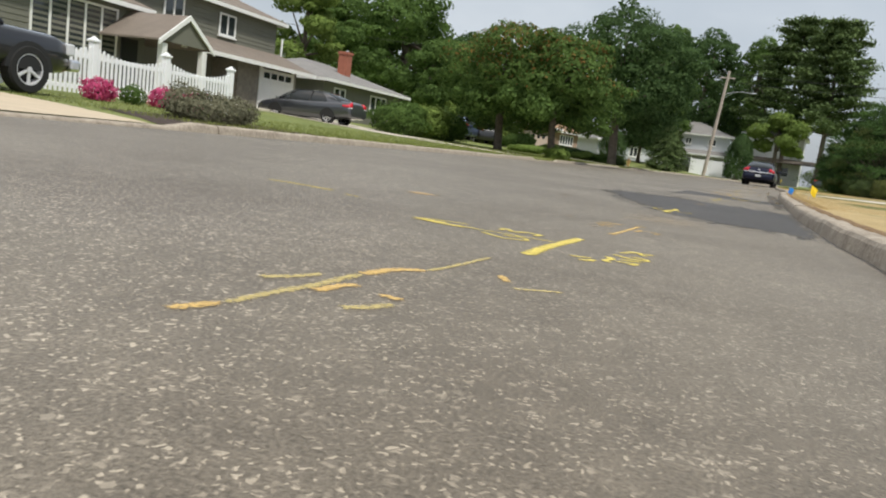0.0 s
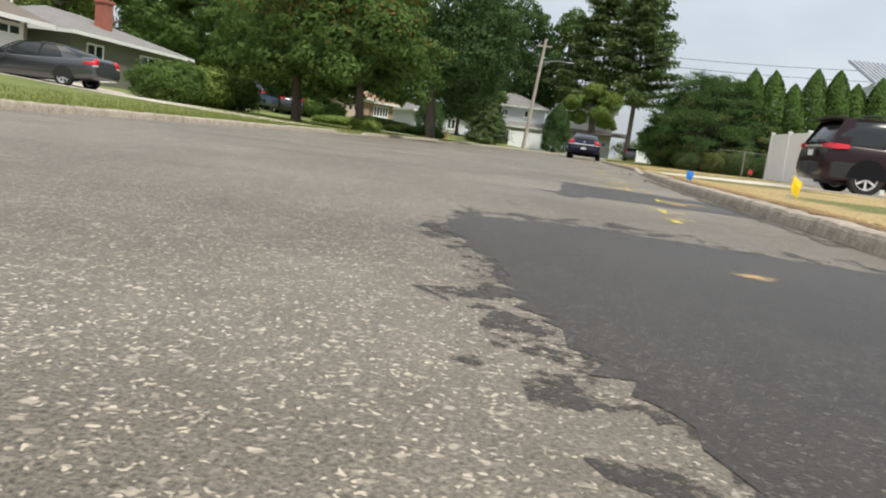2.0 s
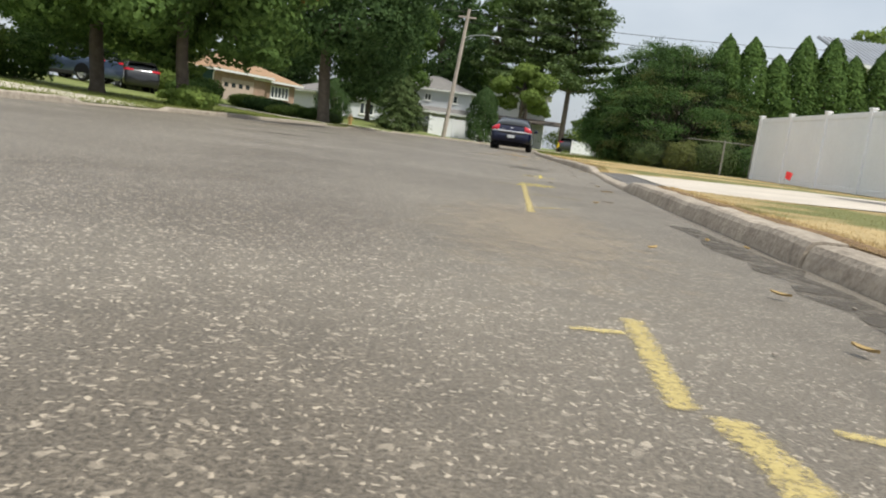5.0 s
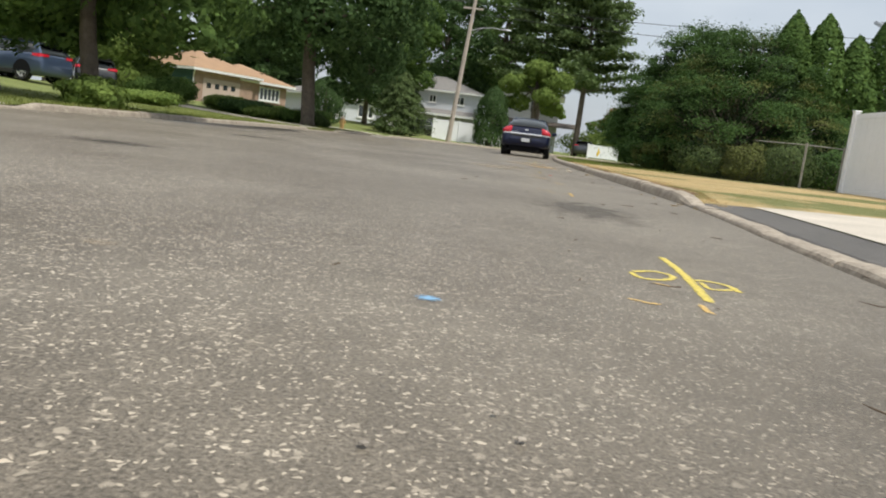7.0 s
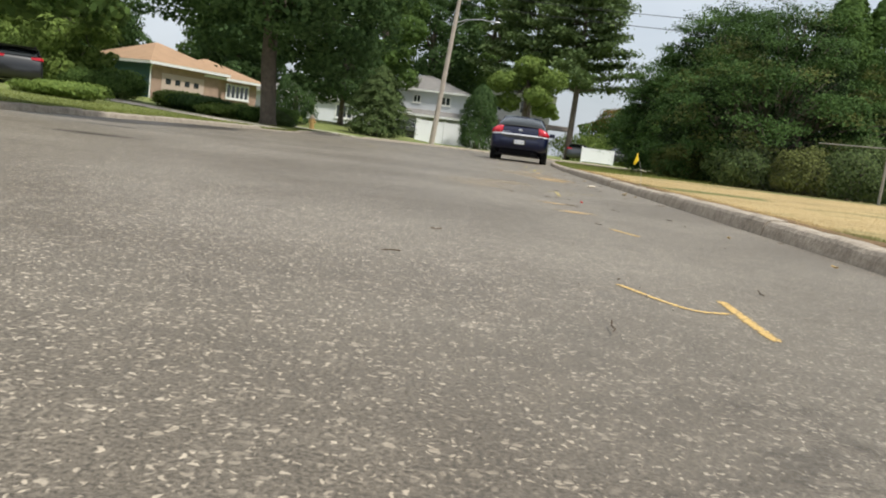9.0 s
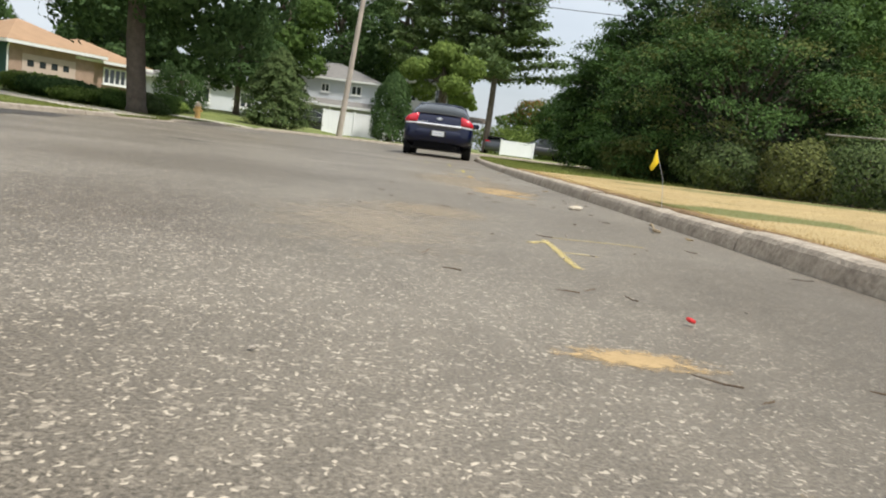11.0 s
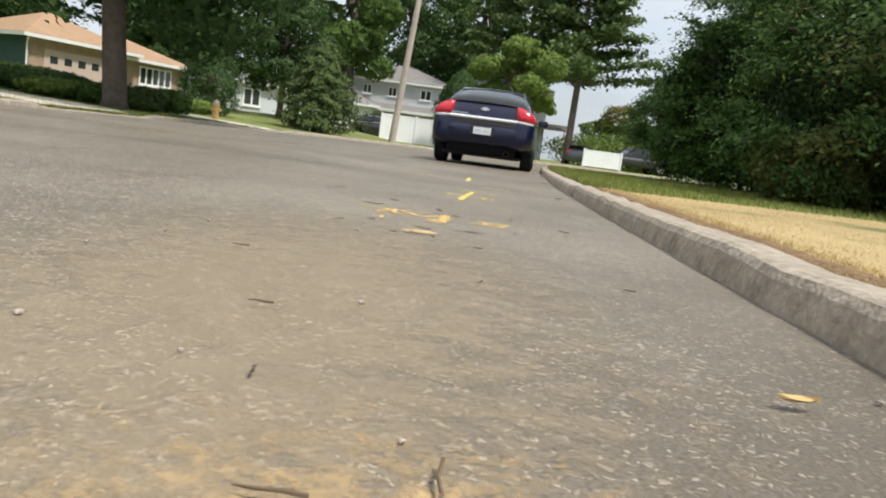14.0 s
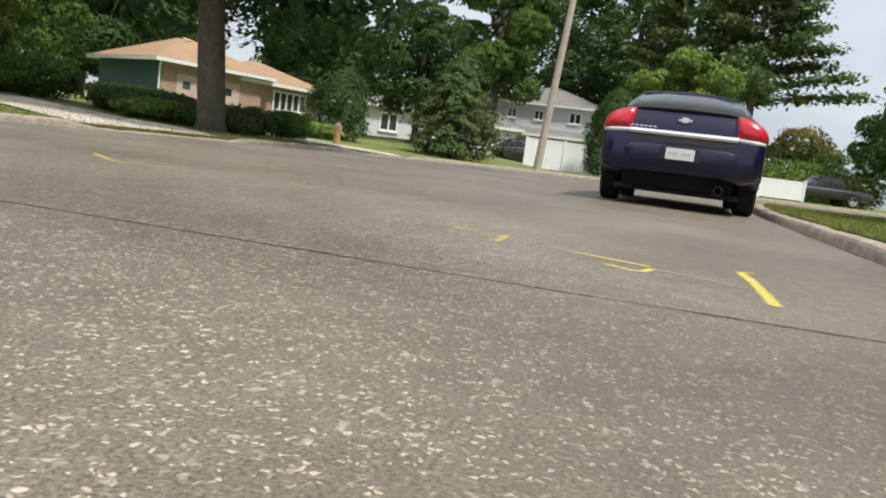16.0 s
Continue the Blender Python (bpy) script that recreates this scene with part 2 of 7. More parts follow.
def green_spots(m):
    """Greener tufts where the dry lawn has kept some sap."""
    n, l = m.node_tree.nodes, m.node_tree.links
    b = n["Principled BSDF"]
    geo, no = n.new("ShaderNodeNewGeometry"), n.new("ShaderNodeTexNoise")
    no.inputs["Scale"].default_value, no.inputs["Detail"].default_value = 1.6, 7
    l.new(geo.outputs["Position"], no.inputs["Vector"])
    total = no.outputs["Fac"]
    # tended or shaded places that stayed green: centre and half lengths in plan
    for cx, cy, rx, ry in ((3.1, 35.25, 1.0, 0.7), (5.4, 29.3, 4.2, 1.3), (6.8, 33.6, 2.6, 1.4), (7.5, 41.0, 3.5, 1.0), (3.2, 20.6, 1.6, 1.6), (2.6, 14.0, 0.9, 1.6), (4.6, 10.5, 1.6, 1.2)):
        mp = n.new("ShaderNodeMapping")
        mp.vector_type = "POINT"
        mp.inputs["Location"].default_value = (-cx / rx, -cy / ry, 0)
        mp.inputs["Scale"].default_value = (1 / rx, 1 / ry, 0)
        l.new(geo.outputs["Position"], mp.inputs["Vector"])
        ln = n.new("ShaderNodeVectorMath")
        ln.operation = "LENGTH"
        l.new(mp.outputs["Vector"], ln.inputs[0])
        f = n.new("ShaderNodeMapRange")
        f.inputs["From Min"].default_value, f.inputs["From Max"].default_value = 0.5, 1.25
        f.inputs["To Min"].default_value, f.inputs["To Max"].default_value = 0.38, 0.0
        l.new(ln.outputs["Value"], f.inputs["Value"])
        ad = n.new("ShaderNodeMath")
        l.new(total, ad.inputs[0])
        l.new(f.outputs["Result"], ad.inputs[1])
        total = ad.outputs[0]
    r = n.new("ShaderNodeMapRange")
    r.inputs["From Min"].default_value, r.inputs["From Max"].default_value, r.inputs["To Max"].default_value = 0.6, 0.78, 0.85
    l.new(total, r.inputs["Value"])
    mx = n.new("ShaderNodeMix")
    mx.data_type = "RGBA"
    l.new(r.outputs["Result"], mx.inputs["Factor"])
    l.new(b.inputs["Base Color"].links[0].from_socket, mx.inputs["A"])
    mx.inputs["B"].default_value = (0.13, 0.16, 0.045, 1)
    l.new(mx.outputs["Result"], b.inputs["Base Color"])


green_spots(DRY)
green_spots(STRAW)
YELLOW = worn("yellow_road_paint", (0.76, 0.61, 0.13), 0.3, 110, most=0.82, sprayed=True)
ORANGE = worn("ochre_road_paint", (0.7, 0.47, 0.16), 0.32, 110, most=0.82, sprayed=True)
FADED = worn("faded_yellow_paint", (0.66, 0.53, 0.2), 0.34, 90, most=0.62, sprayed=True)
SCRAPE = worn("pale_scrape", (0.5, 0.45, 0.38), 0.42, 110, most=0.6, sprayed=True)
SAND = worn("spilled_sand", (0.52, 0.365, 0.18), 0.33, 20, 0.95, True, 0.74)
PALE = worn("pale_dust", (0.4, 0.33, 0.24), 0.4, 9, 0.95, True, 0.4)
SAND_THIN = worn("thin_sand", (0.38, 0.3, 0.2), 0.34, 14, 0.95, True, 0.42)
DAMP = worn("faint_dark_patch", (0.07, 0.062, 0.054), 0.38, 7, 0.8, True, 0.42)
OIL = worn("dark_road_stain", (0.05, 0.047, 0.043), 0.44, 9, 0.8, True, 0.5)
BARK = material("bark", (0.13, 0.105, 0.083), 0.95, vary=0.4, scale=6, fine=40, bump=1.0, bump_scale=25)
LEAF = leafy("tree_leaves", (0.056, 0.112, 0.028), (0.135, 0.21, 0.055), 0.45)
LEAF_DEEP = leafy("deep_green_leaves", (0.036, 0.078, 0.027), (0.09, 0.148, 0.05), 0.42)
LEAF_LIGHT = leafy("light_green_leaves", (0.101, 0.172, 0.036), (0.216, 0.287, 0.072))
LEAF_RED = leafy("reddening_leaves", (0.107, 0.093, 0.026), (0.244, 0.136, 0.040))
CEDAR = leafy("cedar_sprays", (0.050, 0.107, 0.026), (0.107, 0.180, 0.043), 0.25)
EVERGREEN = leafy("evergreen_sprays", (0.024, 0.062, 0.016), (0.075, 0.135, 0.034), 0.15)
# leaf colour darkened to stand for shade inside and behind the evergreens
SHADE_SPRAYS = leafy("shade_dark_sprays", (0.012, 0.028, 0.01), (0.028, 0.05, 0.018), 0.05)
YEW = leafy("conifer_sprays", (0.043, 0.084, 0.026), (0.107, 0.143, 0.050), 0.2)
OLIVE = leafy("olive_sprays", (0.075, 0.1, 0.026), (0.16, 0.175, 0.055), 0.2)
PINE = leafy("pine_needles", (0.065, 0.115, 0.043), (0.143, 0.194, 0.072), 0.2)
PINK = leafy("pink_petals", (0.5, 0.05, 0.16), (0.62, 0.12, 0.26))
WHITE = material("white_paint", (0.76, 0.76, 0.74), 0.5, vary=0.05, scale=2, fine=20)
VINYL = material("white_vinyl", (0.84, 0.85, 0.87), 0.4, vary=0.04, scale=1.5, fine=15)
SIDING = material("grey_green_siding", (0.15, 0.15, 0.12), 0.7, vary=0.1, scale=1.5, fine=20)
TEAL = material("dark_teal_siding", (0.03, 0.085, 0.08), 0.6, vary=0.12, scale=1.5, fine=20)
BRICK = material("tan_brick", (0.36, 0.25, 0.19), 0.85, vary=0.25, scale=3, fine=45, bump=0.4)
REDBRICK = material("red_brick", (0.34, 0.12, 0.075), 0.85, vary=0.25, scale=3, fine=30, bump=0.5)
STONE = material("grey_stone_facing", (0.2, 0.18, 0.15), 0.85, vary=0.35, scale=5, fine=20, bump=0.7, bump_scale=12)
SHINGLE = material("brown_grey_shingles", (0.2, 0.165, 0.135), 0.9, vary=0.2, scale=1.5, fine=35, bump=0.5)
SHINGLE_GREY = material("grey_shingles", (0.23, 0.22, 0.21), 0.9, vary=0.18, scale=1.5, fine=35, bump=0.5)
SHINGLE_TAN = material("orange_tan_shingles", (0.36, 0.23, 0.135), 0.9, vary=0.16, scale=1.5, fine=35, bump=0.5)
METAL_ROOF = material("ribbed_metal_roof", (0.5, 0.52, 0.55), 0.4, 0.6, vary=0.08, scale=1.0, fine=10)
PALE_WALL = material("pale_blue_siding", (0.55, 0.57, 0.6), 0.7, vary=0.06, scale=1.5, fine=15)
PANE = glass_dark("window_glass", (0.035, 0.042, 0.045))
CAR_GLASS = glass_dark("car_glass", (0.03, 0.034, 0.036))
CAR_GLASS.node_tree.nodes["Principled BSDF"].inputs["Specular IOR Level"].default_value = 0.4
CAR_GLASS.node_tree.nodes["Principled BSDF"].inputs["Roughness"].default_value = 0.12
NAVY = material("navy_car_paint", (0.003, 0.006, 0.03), 0.35, 0.0, vary=0.1, scale=2, fine=400, coat=0.6, spec=0.3)
MAROON = material("maroon_car_paint", (0.016, 0.0025, 0.005), 0.35, 0.0, vary=0.12, scale=2, fine=400, coat=0.35, spec=0.25)
BLACKPAINT = material("black_car_paint", (0.008, 0.008, 0.01), 0.4, 0.0, vary=0.1, scale=2, fine=400, coat=1.0)
GREYPAINT = material("grey_car_paint", (0.07, 0.075, 0.085), 0.3, 0.5, vary=0.1, scale=2, fine=400, coat=1.0)
BLUEPAINT = material("slate_blue_car_paint", (0.07, 0.1, 0.17), 0.3, 0.5, vary=0.1, scale=2, fine=400, coat=1.0)
TRIM = material("black_plastic", (0.016, 0.016, 0.017), 0.65, vary=0.2, scale=5, fine=80)
UNDER = material("black_plastic", (0.006, 0.006, 0.008), 0.8, vary=0.2, scale=8, fine=80, spec=0.2)
RUBBER = material("tyre_rubber", (0.013, 0.013, 0.013), 0.85, vary=0.25, scale=10, fine=80, bump=0.2)
CHROME = material("chrome", (0.88, 0.88, 0.9), 0.3, 1.0, vary=0.04, scale=3, fine=30)
ALLOY = material("alloy_wheel", (0.7, 0.7, 0.72), 0.35, 0.35, vary=0.08, scale=8, fine=60)
REDLENS = material("red_lamp_lens", (0.55, 0.014, 0.03), 0.22, vary=0.12, scale=20, fine=120, coat=0.5)
CLEARLENS = material("clear_lamp_lens", (0.6, 0.6, 0.62), 0.1, vary=0.08, scale=20, fine=90, coat=0.8)
PLATE = material("white_plate", (0.68, 0.69, 0.7), 0.45, vary=0.05, scale=8, fine=60)
PLATE_INK = material("plate_ink", (0.3, 0.34, 0.46), 0.5, vary=0.05)
RAIL = material("weathered_fence_steel", (0.26, 0.25, 0.22), 0.7, 0.2, vary=0.25, scale=6, fine=60)
STICKWOOD = material("pale_dead_wood", (0.3, 0.23, 0.14), 0.9, vary=0.35, scale=15, fine=90, bump=0.5)
POLEWOOD = material("weathered_pole_wood", (0.44, 0.38, 0.32), 0.9, vary=0.2, scale=3, fine=40, bump=0.6)
DARK_WIRE = material("dark_wire", (0.06, 0.06, 0.055), 0.6, 0.3, vary=0.2)
STEEL = material("galvanised_steel", (0.42, 0.43, 0.44), 0.45, 0.7, vary=0.12, scale=10, fine=70)
WIRE = material("black_cable", (0.02, 0.02, 0.02), 0.6)
FLAG_BLUE = material("blue_flag", (0.015, 0.24, 0.75), 0.6, vary=0.08)
FLAG_YELLOW = material("yellow_flag", (0.85, 0.6, 0.01), 0.6, vary=0.08)
FLAG_RED = material("red_flag", (0.6, 0.03, 0.03), 0.6, vary=0.08)
HYDRANT = material("ochre_hydrant_paint", (0.5, 0.33, 0.12), 0.6, vary=0.2, scale=12, fine=60)
PEBBLE = material("pale_pebble", (0.33, 0.29, 0.24), 0.85, vary=0.25, scale=20, fine=120, per_piece=0.5, bump=0.4)
TWIG = material("dead_twig", (0.12, 0.085, 0.055), 0.9, vary=0.4, scale=20, fine=120, per_piece=0.4)
DEADLEAF = material("dry_leaf", (0.42, 0.3, 0.13), 0.8, vary=0.3, scale=20, fine=100, per_piece=0.5)


# ---- building tools ----
rng = np.random.default_rng(7)


def link(name, data, mat, parent=None, label=""):
    ob = new(name, data)
    if mat is not None and not data.materials:
        data.materials.append(mat)
    if parent is not None:
        ob.parent = parent
    if label:
        ob["label"] = label
    return ob


def mesh_of(name, verts, faces, smooth=False):
    me = bpy.data.meshes.new(name)
    me.from_pydata([tuple(v) for v in verts], [], [tuple(f) for f in faces])
    if smooth:
        me.polygons.foreach_set("use_smooth", [True] * len(me.polygons))
    me.update()
    return me


def part(name, bm, mat, parent=None, label="", smooth=False):
    """Links a bmesh as one mesh object under a thing or a part."""
    me = bpy.data.meshes.new(name)
    bmesh.ops.recalc_face_normals(bm, faces=bm.faces[:])
    bm.to_mesh(me)
    bm.free()
    if smooth:
        me.polygons.foreach_set("use_smooth", [True] * len(me.polygons))
    return link(name, me, mat, parent, label)


def thing(name, m, label, category, group="", kind=""):
    ob = new(name)
    ob.empty_display_size = 0.2
    ob.matrix_world = m
    return tagged(ob, label, category, group, kind)


def add_box(bm, lo, hi, bevel=0.0, m=None):
    c = [(a + b) / 2 for a, b in zip(lo, hi)]
    s = [abs(b - a) for a, b in zip(lo, hi)]
    made = bmesh.ops.create_cube(bm, size=1.0, matrix=Matrix.LocRotScale(c, None, s))
    if bevel:
        edges = list({e for v in made["verts"] for e in v.link_edges})
        made = {"verts": [v for f in bmesh.ops.bevel(bm, geom=edges, offset=bevel, segments=2, profile=0.5, affect="EDGES")["faces"] for v in f.verts] + [v for v in made["verts"] if v.is_valid]}
    if m is not None:
        bmesh.ops.transform(bm, matrix=m, verts=list({v for v in made["verts"] if v.is_valid}))
    return bm


def box(lo, hi, bevel=0.0, m=None):
    return add_box(bmesh.new(), lo, hi, bevel, m)


def add_tube(bm, path, radii, sides=8, cap=True):
    """A round bar along a path of points."""
    path = [Vector(p) for p in path]
    if not hasattr(radii, "__len__"):
        radii = [radii] * len(path)
    rings = []
    for i, p in enumerate(path):
        d = (path[min(i + 1, len(path) - 1)] - path[max(i - 1, 0)]).normalized()
        u = d.cross(Vector((0.31, 0.95, 0.07)))
        if u.length < 0.1:
            u = d.cross(Vector((1, 0, 0)))
        u.normalize()
        w = d.cross(u)
        rings.append([bm.verts.new(p + radii[i] * (math.cos(a) * u + math.sin(a) * w)) for a in (2 * math.pi * k / sides for k in range(sides))])
    for a, b in zip(rings, rings[1:]):
        for k in range(sides):
            bm.faces.new((a[k], a[(k + 1) % sides], b[(k + 1) % sides], b[k]))
    if cap:
        bm.faces.new(rings[0][::-1])
        bm.faces.new(rings[-1])
    return bm


def tube(path, radii, sides=8):
    return add_tube(bmesh.new(), path, radii, sides)


def prism(outline, lo, hi, axis="z"):
    """A flat outline pushed out between two heights along an axis."""
    bm = bmesh.new()
    at = {"z": lambda a, b, h: (a, b, h), "x": lambda a, b, h: (h, a, b), "y": lambda a, b, h: (a, h, b)}[axis]
    one = [bm.verts.new(at(a, b, lo)) for a, b in outline]
    two = [bm.verts.new(at(a, b, hi)) for a, b in outline]
    bm.faces.new(one[::-1])
    bm.faces.new(two)
    for k in range(len(outline)):
        j = (k + 1) % len(outline)
        bm.faces.new((one[k], one[j], two[j], two[k]))
    return bm


def loft(sections, closed=True):
    """Skins rows of points, each row with the same count."""
    bm = bmesh.new()
    rows = [[bm.verts.new(p) for p in s] for s in sections]
    n = len(rows[0])
    for a, b in zip(rows, rows[1:]):
        for k in range(n if closed else n - 1):
            bm.faces.new((a[k], a[(k + 1) % n], b[(k + 1) % n], b[k]))
    if closed:
        bm.faces.new(rows[0][::-1])
        bm.faces.new(rows[-1])
    return bm


def smooth_line(points, step):
    """A Catmull-Rom line through plan points, sampled about every step metres."""
    pts = [Vector((*p, 0)) for p in points]
    pts = [2 * pts[0] - pts[1]] + pts + [2 * pts[-1] - pts[-2]]
    out = []
    for i in range(1, len(pts) - 2):
        a, b, c, d = pts[i - 1:i + 3]
        n = max(1, int((c - b).length / step))
        for k in range(n):
            t = k / n
            out.append(0.5 * (2 * b + (c - a) * t + (2 * a - 5 * b + 4 * c - d) * t * t + (3 * b - a - 3 * c + d) * t ** 3))
    out.append(pts[-2])
    return out


def offset_line(line, d):
    """The line moved d metres to its left, seen from above."""
    out = []
    for i, p in enumerate(line):
        t = (line[min(i + 1, len(line) - 1)] - line[max(i - 1, 0)]).normalized()
        out.append(p + d * Vector((-t.y, t.x, 0)))
    return out


# ---- leaves ----
def leaf_mesh(name, centres, outward, size, spread=0.35, long=1.6, droop=0.0):
    """Many single leaves, each a folded blade of four corners, as one mesh."""
    n = len(centres)
    d = outward + rng.normal(0, spread, (n, 3))
    d[:, 2] -= droop
    d /= np.linalg.norm(d, axis=1, keepdims=True) + 1e-9
    r = rng.normal(0, 1, (n, 3))
    side = np.cross(d, r)
    side /= np.linalg.norm(side, axis=1, keepdims=True) + 1e-9
    along = np.cross(side, d)
    s = size * rng.uniform(0.6, 1.4, (n, 1))
    a = centres - along * s * long / 2
    b = centres + side * s / 2 + d * s * 0.12
    c = centres + along * s * long / 2
    e = centres - side * s / 2 + d * s * 0.12
    verts = np.stack([a, b, c, e], 1).reshape(-1, 3)
    me = bpy.data.meshes.new(name)
    me.vertices.add(4 * n)
    me.vertices.foreach_set("co", verts.astype(np.float32).ravel())
    me.loops.add(4 * n)
    me.loops.foreach_set("vertex_index", np.arange(4 * n, dtype=np.int32))
    me.polygons.add(n)
    me.polygons.foreach_set("loop_start", np.arange(0, 4 * n, 4, dtype=np.int32))
    me.update(calc_edges=True)
    me.validate()
    return me


def lumpy(lobes, n, rough=0.22, inner=0.75):
    """Points and directions in the outer shell of a heap of egg-shaped lobes."""
    pts, dirs = [], []
    vol = np.array([l[3] * l[4] + l[4] * l[5] + l[3] * l[5] for l in lobes])
    for l, k in zip(lobes, (n * vol / vol.sum()).astype(int)):
        c, r = np.array(l[:3]), np.array(l[3:6])
        d = rng.normal(0, 1, (k, 3))
        d /= np.linalg.norm(d, axis=1, keepdims=True)
        clump = np.sin(d @ rng.normal(0, 5, (3, 6)) + rng.uniform(0, 6, 6)).mean(1)
        rad = rng.uniform(inner, 1.0, k) ** 0.7 * (1 + rough * 1.6 * clump) + rng.normal(0, 0.03, k)
        pts.append(c + d * r * rad[:, None])
        dirs.append(d)
    p, d = np.concatenate(pts), np.concatenate(dirs)
    keep = np.ones(len(p), bool)
    for l in lobes:
        keep &= (((p - np.array(l[:3])) / np.array(l[3:6])) ** 2).sum(1) > 0.42
    return p[keep], d[keep]


def limbs(bm, base, top, girth, ends, sides=9):
    """A tapered, slightly bent trunk with a flared foot, and limbs that leave it for the given ends."""
    base, top = Vector(base), Vector(top)
    bend = Vector((rng.uniform(-0.03, 0.03), rng.uniform(-0.03, 0.03), 0)) * (top - base).length
    path = [base - Vector((0, 0, 0.15)), base + Vector((0, 0, 0.25))] + [base.lerp(top, f) + bend * math.sin(3 * f) for f in (0.3, 0.55, 0.8, 1)]
    add_tube(bm, path, [girth * 1.5, girth * 1.08, girth, girth * 0.85, girth * 0.65, girth * 0.4], sides)
    for e in ends:
        e = Vector(e)
        f = rng.uniform(0.5, 0.95)
        s = base.lerp(top, f) + bend * math.sin(3 * f)
        mid = s.lerp(e, 0.5) + Vector((0, 0, rng.uniform(0.0, 0.12) * (e - s).length))
        add_tube(bm, [s, mid, e], [girth * 0.42, girth * 0.26, girth * 0.08], 6)
    return bm


def tree(name, place, height, spread, girth, mat, label, n=9000, leaf=0.2, clear=0.3, lobes=9, lean=(0, 0), group="", mats=None, seed=0):
    """A broad-leaved tree: trunk and limbs, and a crown of leaves in uneven lobes with gaps."""
    global rng
    rng = np.random.default_rng(seed + 11)
    x, y, z = place
    root = thing(name, pose(x, y, z), label, "tree", group)
    h0 = height * clear
    ends, lob = [], []
    for k in range(lobes):
        a = 2.4 * k + rng.uniform(-0.4, 0.4)
        f = (k + 0.5) / lobes
        rr = spread * 0.66 * math.sqrt(max(0.05, 1 - (2 * abs(f - 0.42)) ** 2)) * rng.uniform(0.75, 1.1)
        zz = h0 + (height - h0) * (0.1 + 0.76 * f)
        s = spread * rng.uniform(0.3, 0.44)
        c = (rr * math.cos(a) + lean[0] * f, rr * math.sin(a) + lean[1] * f, zz)
        ends.append(c)
        lob.append((*c, s, s, s * rng.uniform(0.5, 0.75)))
        # smaller sprays of twigs that break the outline
        for j in range(3):
            v = rng.normal(0, 1, 3)
            v /= np.linalg.norm(v)
            q = s * rng.uniform(0.3, 0.5)
            lob.append((c[0] + v[0] * s, c[1] + v[1] * s, c[2] + v[2] * s * 0.7, q, q, q * rng.uniform(0.45, 0.7)))
    lob.append((lean[0], lean[1], height - spread * 0.3, spread * 0.34, spread * 0.34, spread * 0.28))
    part("trunk", limbs(bmesh.new(), (0, 0, 0), (lean[0] * 0.7, lean[1] * 0.7, height * 0.78), girth, ends), BARK, root, smooth=True)
    n, leaf = int(n * 2.2), leaf * 0.62
    p, d = lumpy(lob, n)
    if mats:
        pick = rng.random(len(p)) < mats[1] * 3.2 * np.clip(p[:, 2] / height - 0.5, 0, 1)
        link("crown", leaf_mesh("crown", p[~pick], d[~pick], leaf), mat, root)
        link("crown", leaf_mesh("crown", p[pick], d[pick], leaf), mats[0], root, "turning leaves among the green")
    else:
        link("crown", leaf_mesh("crown", p, d, leaf), mat, root)
    return root


def cone_tree(name, place, height, radius, mat, label, n=4000, leaf=0.14, tip=0.75, group="", seed=0, foot=0.05, category="tree", tiers=0):
    """A close-grown upright conifer or clipped shrub, widest low down."""
    global rng
    rng = np.random.default_rng(seed + 31)
    x, y, z = place
    root = thing(name, pose(x, y, z), label, category, group)
    n, leaf = int(n * 2.0), leaf * 0.66
    u = rng.uniform(0, 1, n) ** 0.8
    a = rng.uniform(0, 2 * math.pi, n)
    lump = 1 + 0.1 * np.sin(3 * a + 9 * u) + 0.07 * np.sin(7 * a - 15 * u)
    prof = np.minimum(1, (u / 0.12 + 0.55)) * (1 - u ** (1 / (1 - tip) if tip < 1 else 9)) ** 0.75
    if tiers:
        step = (u * tiers + 0.35 * np.sin(2 * a + 5 * u) + 0.2 * np.sin(5 * a)) % 1.0
        lump = lump * (1.12 - 0.42 * step) * (1 + 0.14 * np.sin(9 * a + 3 * np.floor(u * tiers)))
    r = radius * prof * lump * rng.uniform(0.72, 1.04, n)
    p = np.stack([r * np.cos(a), r * np.sin(a), foot + u * (height - foot) + rng.normal(0, 0.03, n)], 1)
    d = np.stack([np.cos(a), np.sin(a), np.full(n, 0.5)], 1)
    part("trunk", tube([(0, 0, -0.1), (0, 0, height * 0.5), (0, 0, height * 0.85)], [radius * 0.16, radius * 0.1, 0.02], 7), BARK, root)
    link("crown", leaf_mesh("crown", p, d, leaf, 0.4, 2.0), mat, root)
    return root


def shrub(name, place, lobes, mat, label, n=2500, leaf=0.1, group="", seed=0, category="shrub", stems=5):
    """A bush of leafy lobes over short stems."""
    global rng
    rng = np.random.default_rng(seed + 53)
    x, y, z = place
    root = thing(name, pose(x, y, z), label, category, group)
    n, leaf = int(n * 1.9), leaf * 0.66
    bm = bmesh.new()
    for k in range(stems):
        l = lobes[k % len(lobes)]
        add_tube(bm, [(l[0] * 0.5, l[1] * 0.5, -0.08), (l[0] * 0.8, l[1] * 0.8, l[2] * 0.5), (l[0] + rng.uniform(-0.2, 0.2) * l[3], l[1], l[2])], [0.04, 0.03, 0.012], 5)
    part("stem", bm, BARK, root)
    p, d = lumpy(lobes, n, 0.25, 0.6)
    keep = p[:, 2] > 0.02
    link("foliage", leaf_mesh("foliage", p[keep], d[keep], leaf), mat, root)
    return root


